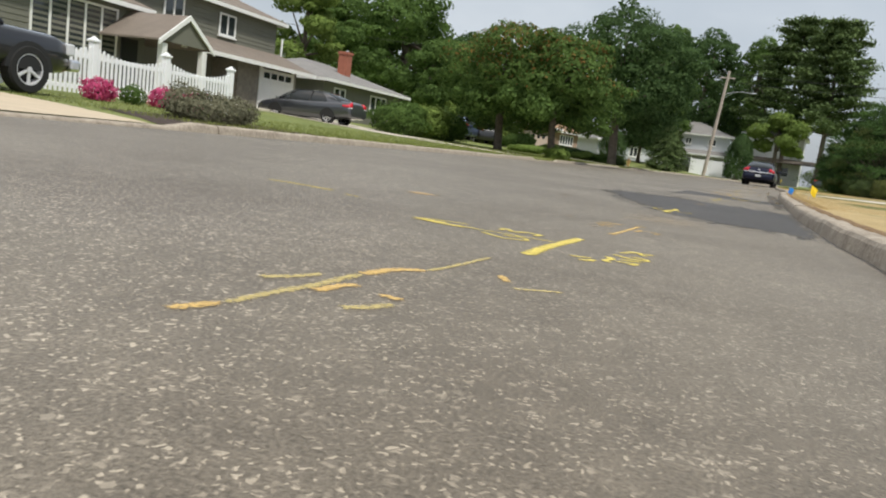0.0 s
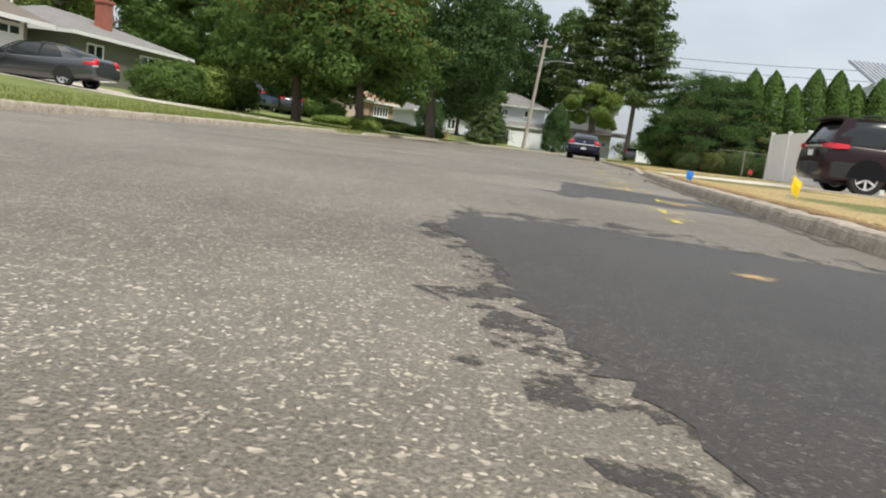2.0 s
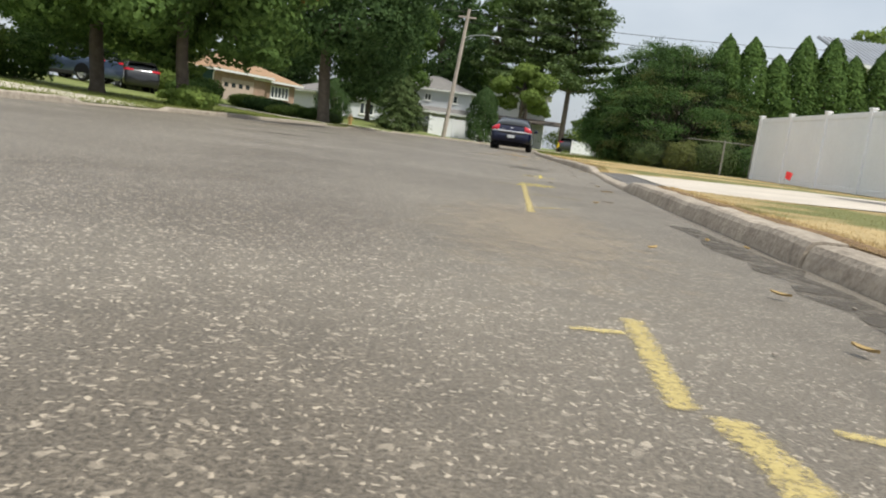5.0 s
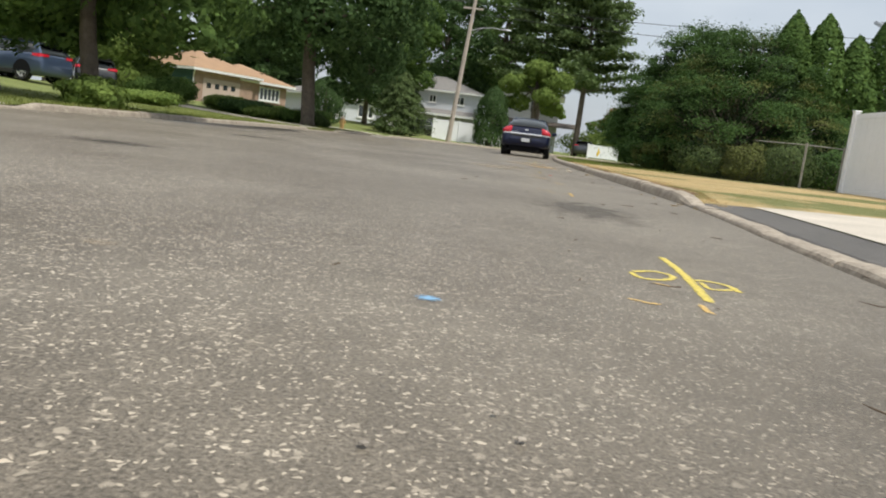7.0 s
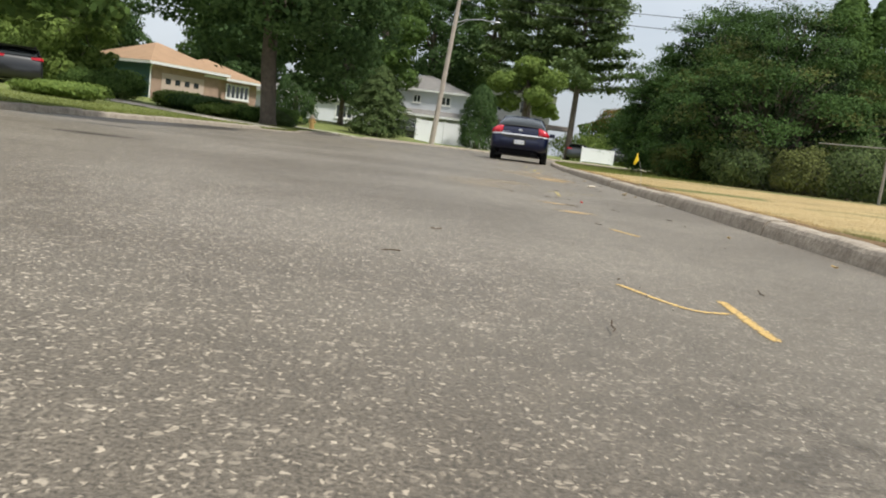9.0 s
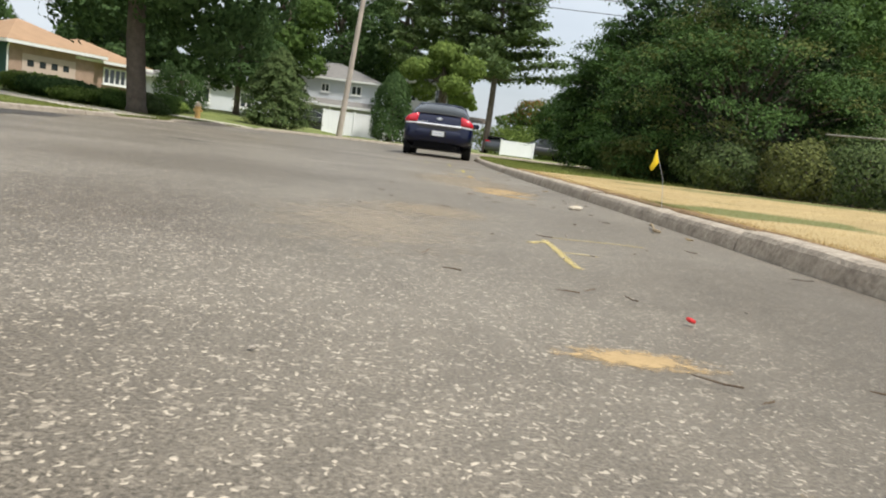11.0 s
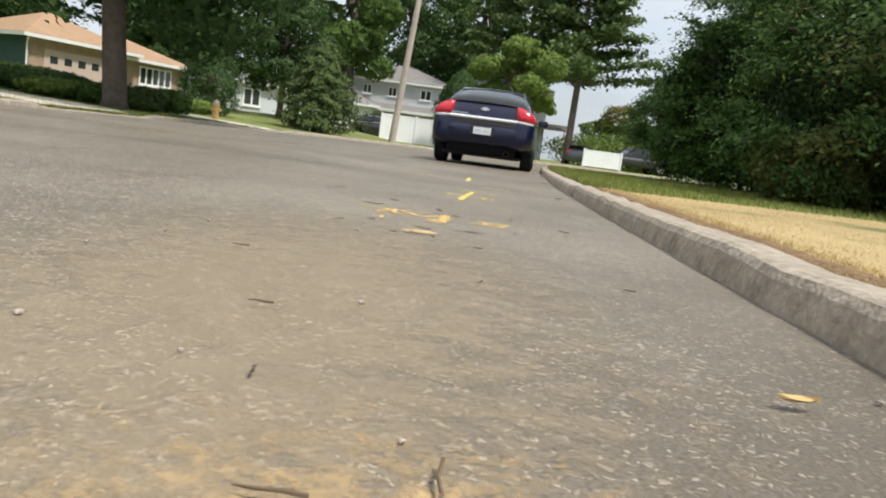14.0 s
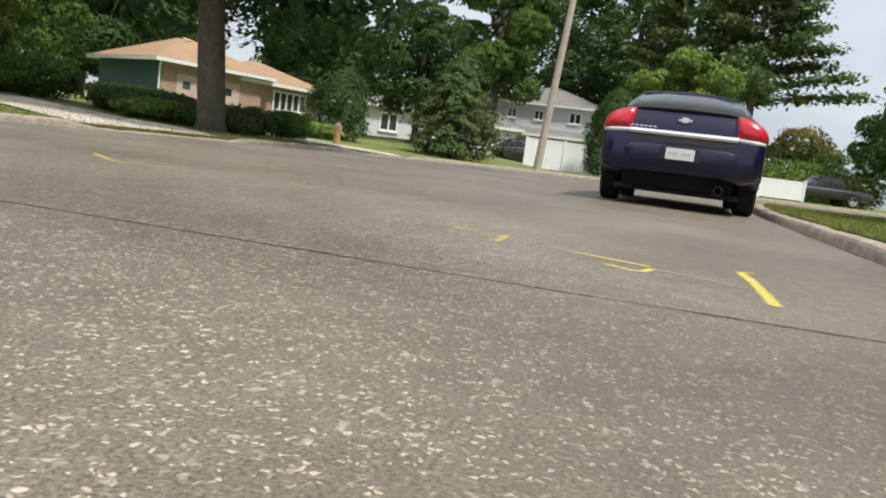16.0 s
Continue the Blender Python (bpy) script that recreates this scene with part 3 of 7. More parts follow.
# ---- ground, road, kerbs ----
RIGHT = smooth_line([(-0.9, -40), (0.0, -12), (0.66, 2), (0.68, 5), (0.7, 8), (0.87, 12), (1.03, 16), (1.5, 23.5), (1.95, 28), (2.14, 34), (2.3, 39), (2.52, 44), (2.8, 48), (3.12, 52), (3.7, 55.2), (5.0, 58.5), (7.4, 61.6), (11, 64), (17, 66), (40, 70), (90, 76)], 0.5)
LEFT = smooth_line([(-7.6, -40), (-7.2, -10), (-7.0, 10), (-6.95, 30), (-6.8, 45), (-6.4, 53), (-5.5, 60), (-3.9, 66), (-1.4, 71.2), (1.6, 73.9), (6, 75.6), (13, 77), (40, 81), (90, 88)], 0.5)


LEFT_GATES = ((-6.0, 8.3), (29.2, 32.6), (51.0, 54.8), (60.2, 63.0))


def rise(x, y, side):
    """Height of the plots beside the road: a step up at the kerb, then a gentle slope away from it."""
    if side > 0:
        d = max(0.0, x - np.interp(y, [p.y for p in RIGHT], [p.x for p in RIGHT]))
        # the plot dips to the lowered kerb at the driveway
        gate = max(0.0, 1 - max(0.0, 23.0 - y, y - 28.05) / 0.8) * max(0.0, 1 - d / 3.4)
        return 0.1 + 0.011 * min(d, 12) - 0.07 * gate
    d = max(0.0, np.interp(y, [p.y for p in LEFT], [p.x for p in LEFT]) - x)
    d = min(d, 15)
    gate = max(max(0.0, 1 - max(0.0, a - y, y - b) / 0.8) for a, b in LEFT_GATES) * max(0.0, 1 - d / 2.8)
    return 0.1 - 0.062 * gate + (0.012 * d + 0.0021 * d * d) * min(1.0, max(0.0, (-2.0 - x) / 6.0))


def sheet(name, a, b, z, mat, label, rows=1, kind="structure"):
    """A surface between two lines that run side by side."""
    n = min(len(a), len(b))
    ia = [a[round(k * (len(a) - 1) / (n - 1))] for k in range(n)]
    ib = [b[round(k * (len(b) - 1) / (n - 1))] for k in range(n)]
    verts, faces = [], []
    for p, q in zip(ia, ib):
        for j in range(rows + 1):
            v = p.lerp(q, j / rows)
            verts.append((v.x, v.y, z(v.x, v.y) if callable(z) else z))
    w = rows + 1
    for i in range(n - 1):
        for j in range(rows):
            faces.append((i * w + j, i * w + j + 1, (i + 1) * w + j + 1, (i + 1) * w + j))
    me = mesh_of(name, verts, faces)
    bm = bmesh.new()
    bm.from_mesh(me)
    bmesh.ops.recalc_face_normals(bm, faces=bm.faces[:])
    if sum(f.normal.z for f in bm.faces) < 0:
        bmesh.ops.reverse_faces(bm, faces=bm.faces[:])
    bm.to_mesh(me)
    bm.free()
    return tagged(link(name, me, mat), label, kind=kind)


link("ground", mesh_of("ground", [(-900, -900, -0.06), (900, -900, -0.06), (900, 900, -0.06), (-900, 900, -0.06)], [(0, 1, 2, 3)]), LAWN)
tagged(bpy.data.objects["ground"], "flat grassy land reaching out to the horizon", kind="structure")


def resample(line, n):
    s = [0.0]
    for p, q in zip(line, line[1:]):
        s.append(s[-1] + (q - p).length)
    t = np.linspace(0, s[-1], n)
    return [Vector((np.interp(k, s, [p.x for p in line]), np.interp(k, s, [p.y for p in line]), 0)) for k in t]


R240, L240 = resample(RIGHT, 300), resample(LEFT, 300)
sheet("road", L240, R240, 0.0, ROAD, "worn grey asphalt street with pale stones showing", 2)


KERB_TOP = 0.1
right_back = offset_line(R240, -0.16)
left_back = offset_line(L240, 0.16)
# plots: the right one is cut where the street bends away, the left one follows the bend
def far_of(p):
    return Vector((max(p.x + 26, 30.0), min(p.y, 53.0) if p.x < 3.4 else 53.0 + (p.y - 53) * 0.35, 0))


def cut(line, lo, hi):
    out = [p for p in line if lo < p.y < hi]
    for y, at in ((lo, 0), (hi, len(out) + 1)):
        if line[0].y < y < line[-1].y:
            k = next(i for i, p in enumerate(line) if p.y >= y)
            a, b = line[k - 1], line[k]
            out.insert(at, a.lerp(b, (y - a.y) / (b.y - a.y)))
    return out


left_far = [Vector((-75.0, p.y, 0)) if p.x < -5 else Vector((p.x * 1.0 - 30 if p.y < 72 else p.x - 10, p.y + 60, 0)) for p in left_back]
for name, lo, hi, mat, label in (("lawn_right_near", -40, 23.05, DRY, "dry straw-coloured lawn with greener patches"), ("lawn_right_middle", 28.05, 42.6, DRY, "dry straw-coloured lawn with greener patches"), ("lawn_right_corner", 42.6, 90, LAWN, "green shaded lawn at the corner of the street")):
    edge = cut(right_back, lo, hi)
    sheet(name, edge, [far_of(p) for p in edge], lambda x, y: rise(x, y, 1), mat, label, 24)
sheet("lawn_left", left_far, left_back, lambda x, y: rise(x, y, -1), LAWN, "green mown lawn rising gently from the kerb", 24)


def kerb_stretch(name, line, out, height, label, drops=(), length=3.05):
    """Kerb stones laid end to end, with open joints, rounded top edge and worn faces."""
    s = [0.0]
    for p, q in zip(line, line[1:]):
        s.append(s[-1] + (q - p).length)
    total = s[-1]
    xs, ys = [p.x for p in line], [p.y for p in line]
    root = thing(name, pose(0, 0, 0), label, "", kind="structure")
    k = 0.0
    local = np.random.default_rng(5)
    while k < total - 0.3:
        e = min(k + length * local.uniform(0.9, 1.1), total)
        m = max(3, int((e - k) / 0.22))
        rows = []
        jog, tip = local.normal(0, 0.006), local.normal(0, 0.006)
        for t in np.linspace(k + 0.006, e - 0.006, m):
            p = Vector((np.interp(t, s, xs), np.interp(t, s, ys), 0))
            q = Vector((np.interp(t + 0.05, s, xs), np.interp(t + 0.05, s, ys), 0))
            d = (q - p).normalized() if (q - p).length > 1e-6 else Vector((0, 1, 0))
            nrm = Vector((d.y, -d.x, 0)) * out
            low = min([1.0] + [max(0.0, a - t, t - b) / 0.5 for a, b in drops])
            h = 0.034 + (height - 0.034) * low + tip + local.normal(0, 0.0035)
            w = local.normal(0, 0.004)
            prof = [(-0.012 + w, -0.05), (0.006 + w, h * 0.45), (0.014 + w, h - 0.03), (0.03 + w, h - 0.008), (0.055, h), (0.15, h + 0.002), (0.162, h - 0.012), (0.165, -0.05)]
            rows.append([p + nrm * (a + jog) + Vector((0, 0, b)) for a, b in prof])
        part("kerb_stone", loft(rows), KERB, root)
        k = e
    return root


def arc(line, y):
    s = 0.0
    for p, q in zip(line, line[1:]):
        if q.y >= y:
            return s + (q - p).length * (y - p.y) / max(1e-6, q.y - p.y)
        s += (q - p).length
    return s


near_right = [p for p in resample(RIGHT, 1200) if p.y > -12 and p.x < 30]
near_left = [p for p in resample(LEFT, 1200) if p.y > -6 and p.x < 30]
kerb_stretch("kerb_right", near_right, 1, KERB_TOP, "weathered concrete kerb, chipped along its top edge", [(arc(near_right, 23.2), arc(near_right, 28.1))])
kerb_stretch("kerb_left", near_left, -1, 0.11, "low weathered concrete kerb", [(arc(near_left, a), arc(near_left, b)) for a, b in LEFT_GATES])


def paving(name, corners, mat, side, label, lift=0.014, n=14):
    """A paved area of four corners that follows the slope of its plot."""
    c = [Vector((*p, 0)) for p in corners]
    verts = []
    for i in range(n + 1):
        for j in range(n + 1):
            p = c[0].lerp(c[1], i / n).lerp(c[3].lerp(c[2], i / n), j / n)
            verts.append((p.x, p.y, rise(p.x, p.y, side) + lift))
    faces = [(i * (n + 1) + j, (i + 1) * (n + 1) + j, (i + 1) * (n + 1) + j + 1, i * (n + 1) + j + 1) for i in range(n) for j in range(n)]
    return tagged(link(name, mesh_of(name, verts, faces), mat), label, kind="structure")


# driveways
def drive_piece(name, d0, d1, y0, y1, steps, lift, mat, label):
    """A paved strip along the lowered kerb, between two distances from the kerb line."""
    kx = lambda y: np.interp(y, [p.y for p in RIGHT], [p.x for p in RIGHT])
    ys = np.linspace(y0, y1, 15)
    verts = [(kx(y) + d0 + (d1 - d0) * f, y, rise(kx(y) + d0 + (d1 - d0) * f, y, 1) + lift - (0.03 if d0 + f < 0.2 else 0)) for f in np.linspace(0, 1, steps + 1) for y in ys]
    m = len(ys)
    faces = [(i * m + j, i * m + m + j, i * m + m + j + 1, i * m + j + 1) for i in range(steps) for j in range(m - 1)]
    return tagged(link(name, mesh_of(name, verts, faces), mat), label, kind="structure")


drive_piece("driveway_apron", 0.13, 0.62, 22.98, 28.12, 12, 0.004, APRON, "dark asphalt strip between kerb and driveway")
for k, (a, b) in enumerate(((0.615, 3.6), (3.62, 6.9), (6.92, 12.0), (12.02, 29.0))):
    drive_piece("driveway_slab_%d" % (k + 1), a, b, 22.98, 28.12, 6, 0.012, CONCRETE, "pale concrete driveway slab")
paving("driveway_left_first", [(-7.2, -6), (-24, -6), (-24, 12.5), (-7.2, 8.2)], SANDY, -1, "tan paved driveway beside the picket fence")
paving("driveway_left_second", [(-7.15, 29.2), (-22, 31), (-22, 37), (-7.15, 32.6)], CONCRETE, -1, "pale concrete driveway under the street trees")
paving("driveway_left_third", [(-6.9, 51.0), (-17, 57.0), (-16.2, 59.6), (-6.6, 54.8)], CONCRETE, -1, "pale concrete driveway beside the hedge", 0.03)
paving("driveway_left_fourth", [(-5.6, 60.2), (-16, 66), (-15, 69), (-4.9, 63)], CONCRETE, -1, "pale concrete driveway")


# ---- vehicles: x across, y forward from the rear bumper, z up ----
def wheel(root, x, y, r, w, side, spokes=6, rim=ALLOY):
    t = part("wheel", loft_round([(r * 0.66, -w / 2), (r * 0.93, -w / 2), (r, -w * 0.36), (r, w * 0.36), (r * 0.93, w / 2), (r * 0.66, w / 2)]), RUBBER, root, "black rubber tyre", smooth=False)
    t.matrix_local = pose(x, y, r, 0, 90 * side, 0)
    bm = bmesh.new()
    ring = loft_round([(r * 0.66, w * 0.36), (r * 0.66, w * 0.44), (r * 0.6, w * 0.44), (r * 0.57, w * 0.2), (r * 0.57, -w * 0.3), (r * 0.66, -w * 0.3)])
    ob = part("rim", ring, rim, t, "spoked alloy rim")
    for k in range(spokes):
        add_box(bm, (r * 0.08, -r * 0.065, w * 0.28), (r * 0.6, r * 0.065, w * 0.42), 0.008, Matrix.Rotation(2 * math.pi * k / spokes, 4, "Z"))
    bmesh.ops.create_cone(bm, cap_ends=True, segments=14, radius1=r * 0.15, radius2=r * 0.12, depth=w * 0.2, matrix=Matrix.Translation((0, 0, w * 0.34)))
    part("spokes", bm, rim, t)
    bm = bmesh.new()
    bmesh.ops.create_cone(bm, cap_ends=True, segments=20, radius1=r * 0.56, radius2=r * 0.56, depth=0.03, matrix=Matrix.Translation((0, 0, -w * 0.05)))
    part("brake_disc", bm, TRIM, t)
    return t


def loft_round(profile, sides=28):
    return ring_round(profile, sides)


def ring_round(profile, sides):
    bm = bmesh.new()
    rows = [[bm.verts.new((r * math.cos(a), r * math.sin(a), h)) for r, h in profile] for a in (2 * math.pi * k / sides for k in range(sides))]
    n = len(profile)
    for i in range(sides):
        a, b = rows[i], rows[(i + 1) % sides]
        for k in range(n):
            bm.faces.new((a[k], a[(k + 1) % n], b[(k + 1) % n], b[k]))
    return bm


def body_loft(stations):
    """Lower body: stations of (y, half width, floor, sill, shoulder, deck), each a rounded section."""
    rows = []
    for y, w, z0, z1, z2, z3 in stations:
        half = [(0, z0), (w * 0.8, z0), (w * 0.95, z0 + 0.06), (w, z1), (w * 1.0, (z1 + z2) / 2), (w * 0.975, z2 - 0.05), (w * 0.93, z2), (w * 0.78, z3 - 0.012), (w * 0.5, z3 + 0.004), (0, z3 + 0.01)]
        rows.append([(x, y, z) for x, z in half] + [(-x, y, z) for x, z in half[-2:0:-1]])
    return loft(rows)


def cabin_loft(stations):
    """Glasshouse: stations of (y, half width at the foot, foot, half width at the roof, roof)."""
    rows = []
    for y, wb, zb, wt, zt in stations:
        half = [(0, zb - 0.03), (wb, zb - 0.03), (wb * 0.995, zb), ((wb + wt) / 2 + 0.03, (zb + zt) / 2), (wt + 0.01, zt - 0.06), (wt - 0.05, zt - 0.012), (wt * 0.5, zt + 0.012), (0, zt + 0.018)]
        rows.append([(x, y, z) for x, z in half] + [(-x, y, z) for x, z in half[-2:0:-1]])
    return loft(rows)


def arch(root, x, y, r, side, mat=TRIM):
    """The dark wheel house behind a wheel."""
    pts = [(y + r * 1.17 * math.cos(a), max(0.16, r + r * 1.17 * math.sin(a))) for a in (math.pi * k / 12 for k in range(13))]
    part("wheel_arch", prism(pts, x * 1.0 - side * 0.30, x + side * 0.012, "x"), mat, root, "dark wheel arch")


def sedan(m, paint, label, detailed=True, group="", width=0.925):
    root = thing("car", m, label, "car", group)
    W = width
    part("body", body_loft([
        (0.0, W * 0.82, 0.46, 0.53, 0.66, 0.69), (0.02, W * 0.88, 0.42, 0.5, 0.74, 0.78), (0.05, W * 0.92, 0.4, 0.49, 0.86, 0.90), (0.09, W * 0.945, 0.38, 0.48, 0.955, 1.01),
        (0.13, W * 0.955, 0.37, 0.47, 1.0, 1.07), (0.19, W * 0.965, 0.36, 0.46, 1.02, 1.105), (0.34, W * 0.975, 0.35, 0.46, 1.02, 1.12), (0.8, W * 0.99, 0.3, 0.45, 1.0, 1.1), (1.4, W, 0.2, 0.42, 0.97, 1.04), (2.4, W, 0.19, 0.42, 0.93, 0.98),
        (3.5, W, 0.19, 0.42, 0.9, 0.95), (4.2, W * 0.985, 0.2, 0.42, 0.84, 0.9), (4.75, W * 0.94, 0.22, 0.42, 0.72, 0.78), (5.0, W * 0.84, 0.26, 0.42, 0.62, 0.66), (5.09, W * 0.68, 0.32, 0.42, 0.55, 0.57)]), paint, root, smooth=True)
    part("glasshouse", cabin_loft([(0.58, W * 0.80, 1.08, W * 0.76, 1.125), (0.95, W * 0.83, 1.06, W * 0.72, 1.28), (1.45, W * 0.87, 1.0, W * 0.655, 1.43), (1.75, W * 0.885, 0.98, W * 0.65, 1.465),
        (2.4, W * 0.89, 0.96, W * 0.65, 1.475), (2.95, W * 0.885, 0.95, W * 0.65, 1.44), (3.5, W * 0.87, 0.94, W * 0.68, 1.2), (3.95, W * 0.84, 0.92, W * 0.7, 0.96)]), CAR_GLASS, root, "dark tinted glass", smooth=True)
    roof = [(1.42, W * 0.64, 1.425), (1.7, W * 0.645, 1.475), (2.3, W * 0.645, 1.487), (2.9, W * 0.64, 1.455), (3.05, W * 0.63, 1.42)]
    part("roof", loft([[(x * w, y, z + 0.022 - 0.035 * x * x) for x in (-1, -0.6, 0, 0.6, 1)] + [(x * w, y, z - 0.02 - 0.03 * x * x) for x in (1, 0, -1)] for y, w, z in roof]), paint, root, smooth=False)
    for s in (-1, 1):
        part("rear_pillar", loft([[(s * (W * 0.63 - 0.02), 1.4, 1.395), (s * (W * 0.645 + 0.01), 1.44, 1.395), (s * (W * 0.66 + 0.01), 1.68, 1.42), (s * (W * 0.64 - 0.02), 1.66, 1.42)],
            [(s * (W * 0.72), 1.0, 1.24), (s * (W * 0.755 + 0.012), 1.05, 1.24), (s * (W * 0.78 + 0.012), 1.4, 1.22), (s * (W * 0.74), 1.4, 1.22)],
            [(s * (W * 0.75), 0.6, 1.06), (s * (W * 0.815 + 0.01), 0.62, 1.05), (s * (W * 0.885 + 0.004), 1.25, 1.0), (s * (W * 0.8), 1.2, 1.0)]]), paint, root)
        part("front_pillar", tube([(s * W * 0.845, 3.92, 0.93), (s * W * 0.72, 3.4, 1.25), (s * W * 0.655, 2.98, 1.435)], [0.035, 0.032, 0.03], 6), paint, root)
        part("door_pillar", tube([(s * W * 0.9, 2.2, 0.95), (s * W * 0.8, 2.17, 1.22), (s * W * 0.67, 2.15, 1.45)], 0.035, 5), TRIM, root)
        mir = part("wing_mirror", box((-0.1, -0.06, -0.07), (0.1, 0.06, 0.07), 0.035), paint, root)
        mir.matrix_local = pose(s * (W + 0.1), 3.25, 1.0)
        # lamps wrap the rear corners
        wrap = ((0.62, 0.034, 0.865, 1.1), (0.68, 0.03, 0.862, 1.095), (0.76, 0.028, 0.858, 1.075), (0.84, 0.032, 0.852, 1.05), (0.9, 0.052, 0.848, 1.02), (0.945, 0.1, 0.845, 0.99), (0.972, 0.2, 0.846, 0.965), (0.985, 0.38, 0.86, 0.945))
        part("tail_lamp", loft([[(s * x * W, y + 0.005, a), (s * x * W * 1.004, y - 0.006, a + (b - a) * 0.3), (s * x * W * 0.998, y + 0.004, a + (b - a) * 0.6), (s * x * W * 0.985, y + 0.03, a + (b - a) * 0.88), (s * x * W * 0.965, y + 0.06, b), (s * x * W * 0.9, y + 0.2, b - 0.03), (s * x * W * 0.9, y + 0.2, a)] for x, y, a, b in wrap]), REDLENS, root, "red tail lamp", smooth=True)
        part("reverse_lamp", loft([[(s * x * W, y + 0.004, a - 0.045), (s * x * W * 1.002, y - 0.004, a - 0.022), (s * x * W, y + 0.004, a - 0.002), (s * x * W * 0.9, y + 0.15, a - 0.002), (s * x * W * 0.9, y + 0.15, a - 0.045)] for x, y, a, b in wrap[:-2]]), CLEARLENS, root, "pale reversing lamp under the red lens", smooth=True)
        for y in (1.16, 3.97):
            wheel(root, s * (W - 0.115), y, 0.335, 0.225, s)
            arch(root, s * (W - 0.01), y, 0.335, s)
    if detailed:
        part("chrome_strip", loft([[(x * W, y - 0.035, 0.815), (x * W, y - 0.048, 0.84), (x * W, y - 0.035, 0.868), (x * W, y + 0.06, 0.868), (x * W, y + 0.06, 0.815)] for x, y in ((-0.63, 0.055), (-0.34, 0.045), (0, 0.04), (0.34, 0.045), (0.63, 0.055))]), CHROME, root, "bright chrome strip across the boot lid")
        # solid dark strip in place of the shade under the boot lid
        part("boot_shadow_gap", loft([[(x * W, y - 0.03, 0.735), (x * W, y - 0.02, 0.812), (x * W, y + 0.05, 0.812), (x * W, y + 0.05, 0.735)] for x, y in ((-0.62, 0.045), (-0.3, 0.034), (0, 0.028), (0.3, 0.034), (0.62, 0.045))]), TRIM, root, "dark strip for the shaded gap below the boot lid")
        part("bumper", loft([[(x * W, y + 0.03, 0.41), (x * W, y - 0.005, 0.45), (x * W, y - 0.028, 0.52), (x * W, y - 0.035, 0.62), (x * W, y - 0.025, 0.69), (x * W, y + 0.01, 0.725), (x * W, y + 0.1, 0.73), (x * W, y + 0.1, 0.41)] for x, y in ((-0.985, 0.42), (-0.955, 0.17), (-0.85, 0.06), (-0.5, 0.012), (0, 0.0), (0.5, 0.012), (0.85, 0.06), (0.955, 0.17), (0.985, 0.42))]), paint, root, "rounded rear bumper", smooth=True)
        part("valance", loft([[(x * W, y + 0.08, 0.23), (x * W, y + 0.02, 0.42), (x * W, y + 0.1, 0.42), (x * W, y + 0.12, 0.23)] for x, y in ((-0.66, 0.09), (-0.5, 0.05), (0, 0.03), (0.5, 0.05), (0.66, 0.09))]), UNDER, root, "black lower valance")
        part("plate_recess", box((-0.21, -0.042, 0.535), (0.21, 0.0, 0.705), 0.012), TRIM, root)
        pl = part("number_plate", box((-0.155, -0.056, 0.555), (0.155, -0.04, 0.68), 0.004), PLATE, root, "white number plate")
        for k in range(7):
            if k != 3:
                part("plate_bar", box((-0.115 + k * 0.035, -0.0585, 0.6), (-0.1 + k * 0.035, -0.0555, 0.635)), PLATE_INK, pl)
        bm = bmesh.new()
        add_box(bm, (-0.075, 0.055, 0.985), (0.075, 0.12, 1.012), 0.006, Matrix.Translation((0, 0, 0)))
        add_box(bm, (-0.038, 0.05, 0.97), (0.038, 0.12, 1.03), 0.006)
        part("badge", bm, CHROME, root, "plain bright badge")
        for k in range(6):
            part("lettering_bar", box((-0.58 + k * 0.05, 0.045, 0.892), (-0.548 + k * 0.05, 0.12, 0.908)), CHROME, root, "small bright bar of lettering")
        # black strip drawn for the shadow line at the boot's top edge
        part("boot_edge_shadow", loft([[(x * W, y + 0.01, z - 0.03), (x * W, y - 0.02, z - 0.004), (x * W, y - 0.012, z + 0.014), (x * W, y + 0.09, z + 0.012), (x * W, y + 0.09, z - 0.03)] for x, y, z in ((-0.84, 0.26, 1.045), (-0.76, 0.2, 1.085), (-0.5, 0.165, 1.118), (0, 0.15, 1.13), (0.5, 0.165, 1.118), (0.76, 0.2, 1.085), (0.84, 0.26, 1.045))]), TRIM, root, "black strip for the shadow along the top of the boot", smooth=True)
        part("window_seal", loft([[(x * W, y, z), (x * W, y - 0.02, z + 0.012), (x * W, y + 0.03, z + 0.03), (x * W, y + 0.05, z + 0.01)] for x, y, z in ((-0.73, 0.6, 1.1), (0, 0.55, 1.115), (0.73, 0.6, 1.1))]), TRIM, root, "black seal under the rear window")
        part("exhaust_tip", ring_tube(0.05, 0.04, 0.2), TRIM, root).matrix_local = pose(0.46, 0.0, 0.27, -90, 0, 0)
        part("exhaust_pipe", tube([(0.46, 0.15, 0.27), (0.46, 1.0, 0.26), (0.2, 1.6, 0.24), (0.2, 3.4, 0.22)], 0.035, 8), TRIM, root)
        part("underbody", box((-0.7, 0.3, 0.17), (0.7, 4.8, 0.24), 0.03), TRIM, root)
        part("rear_axle", tube([(-0.7, 1.16, 0.32), (0.7, 1.16, 0.32)], 0.05, 8), TRIM, root)
    return root


def ring_tube(r, r2, length):
    return ring_round([(r2, 0), (r, 0), (r, length), (r2, length)], 16)


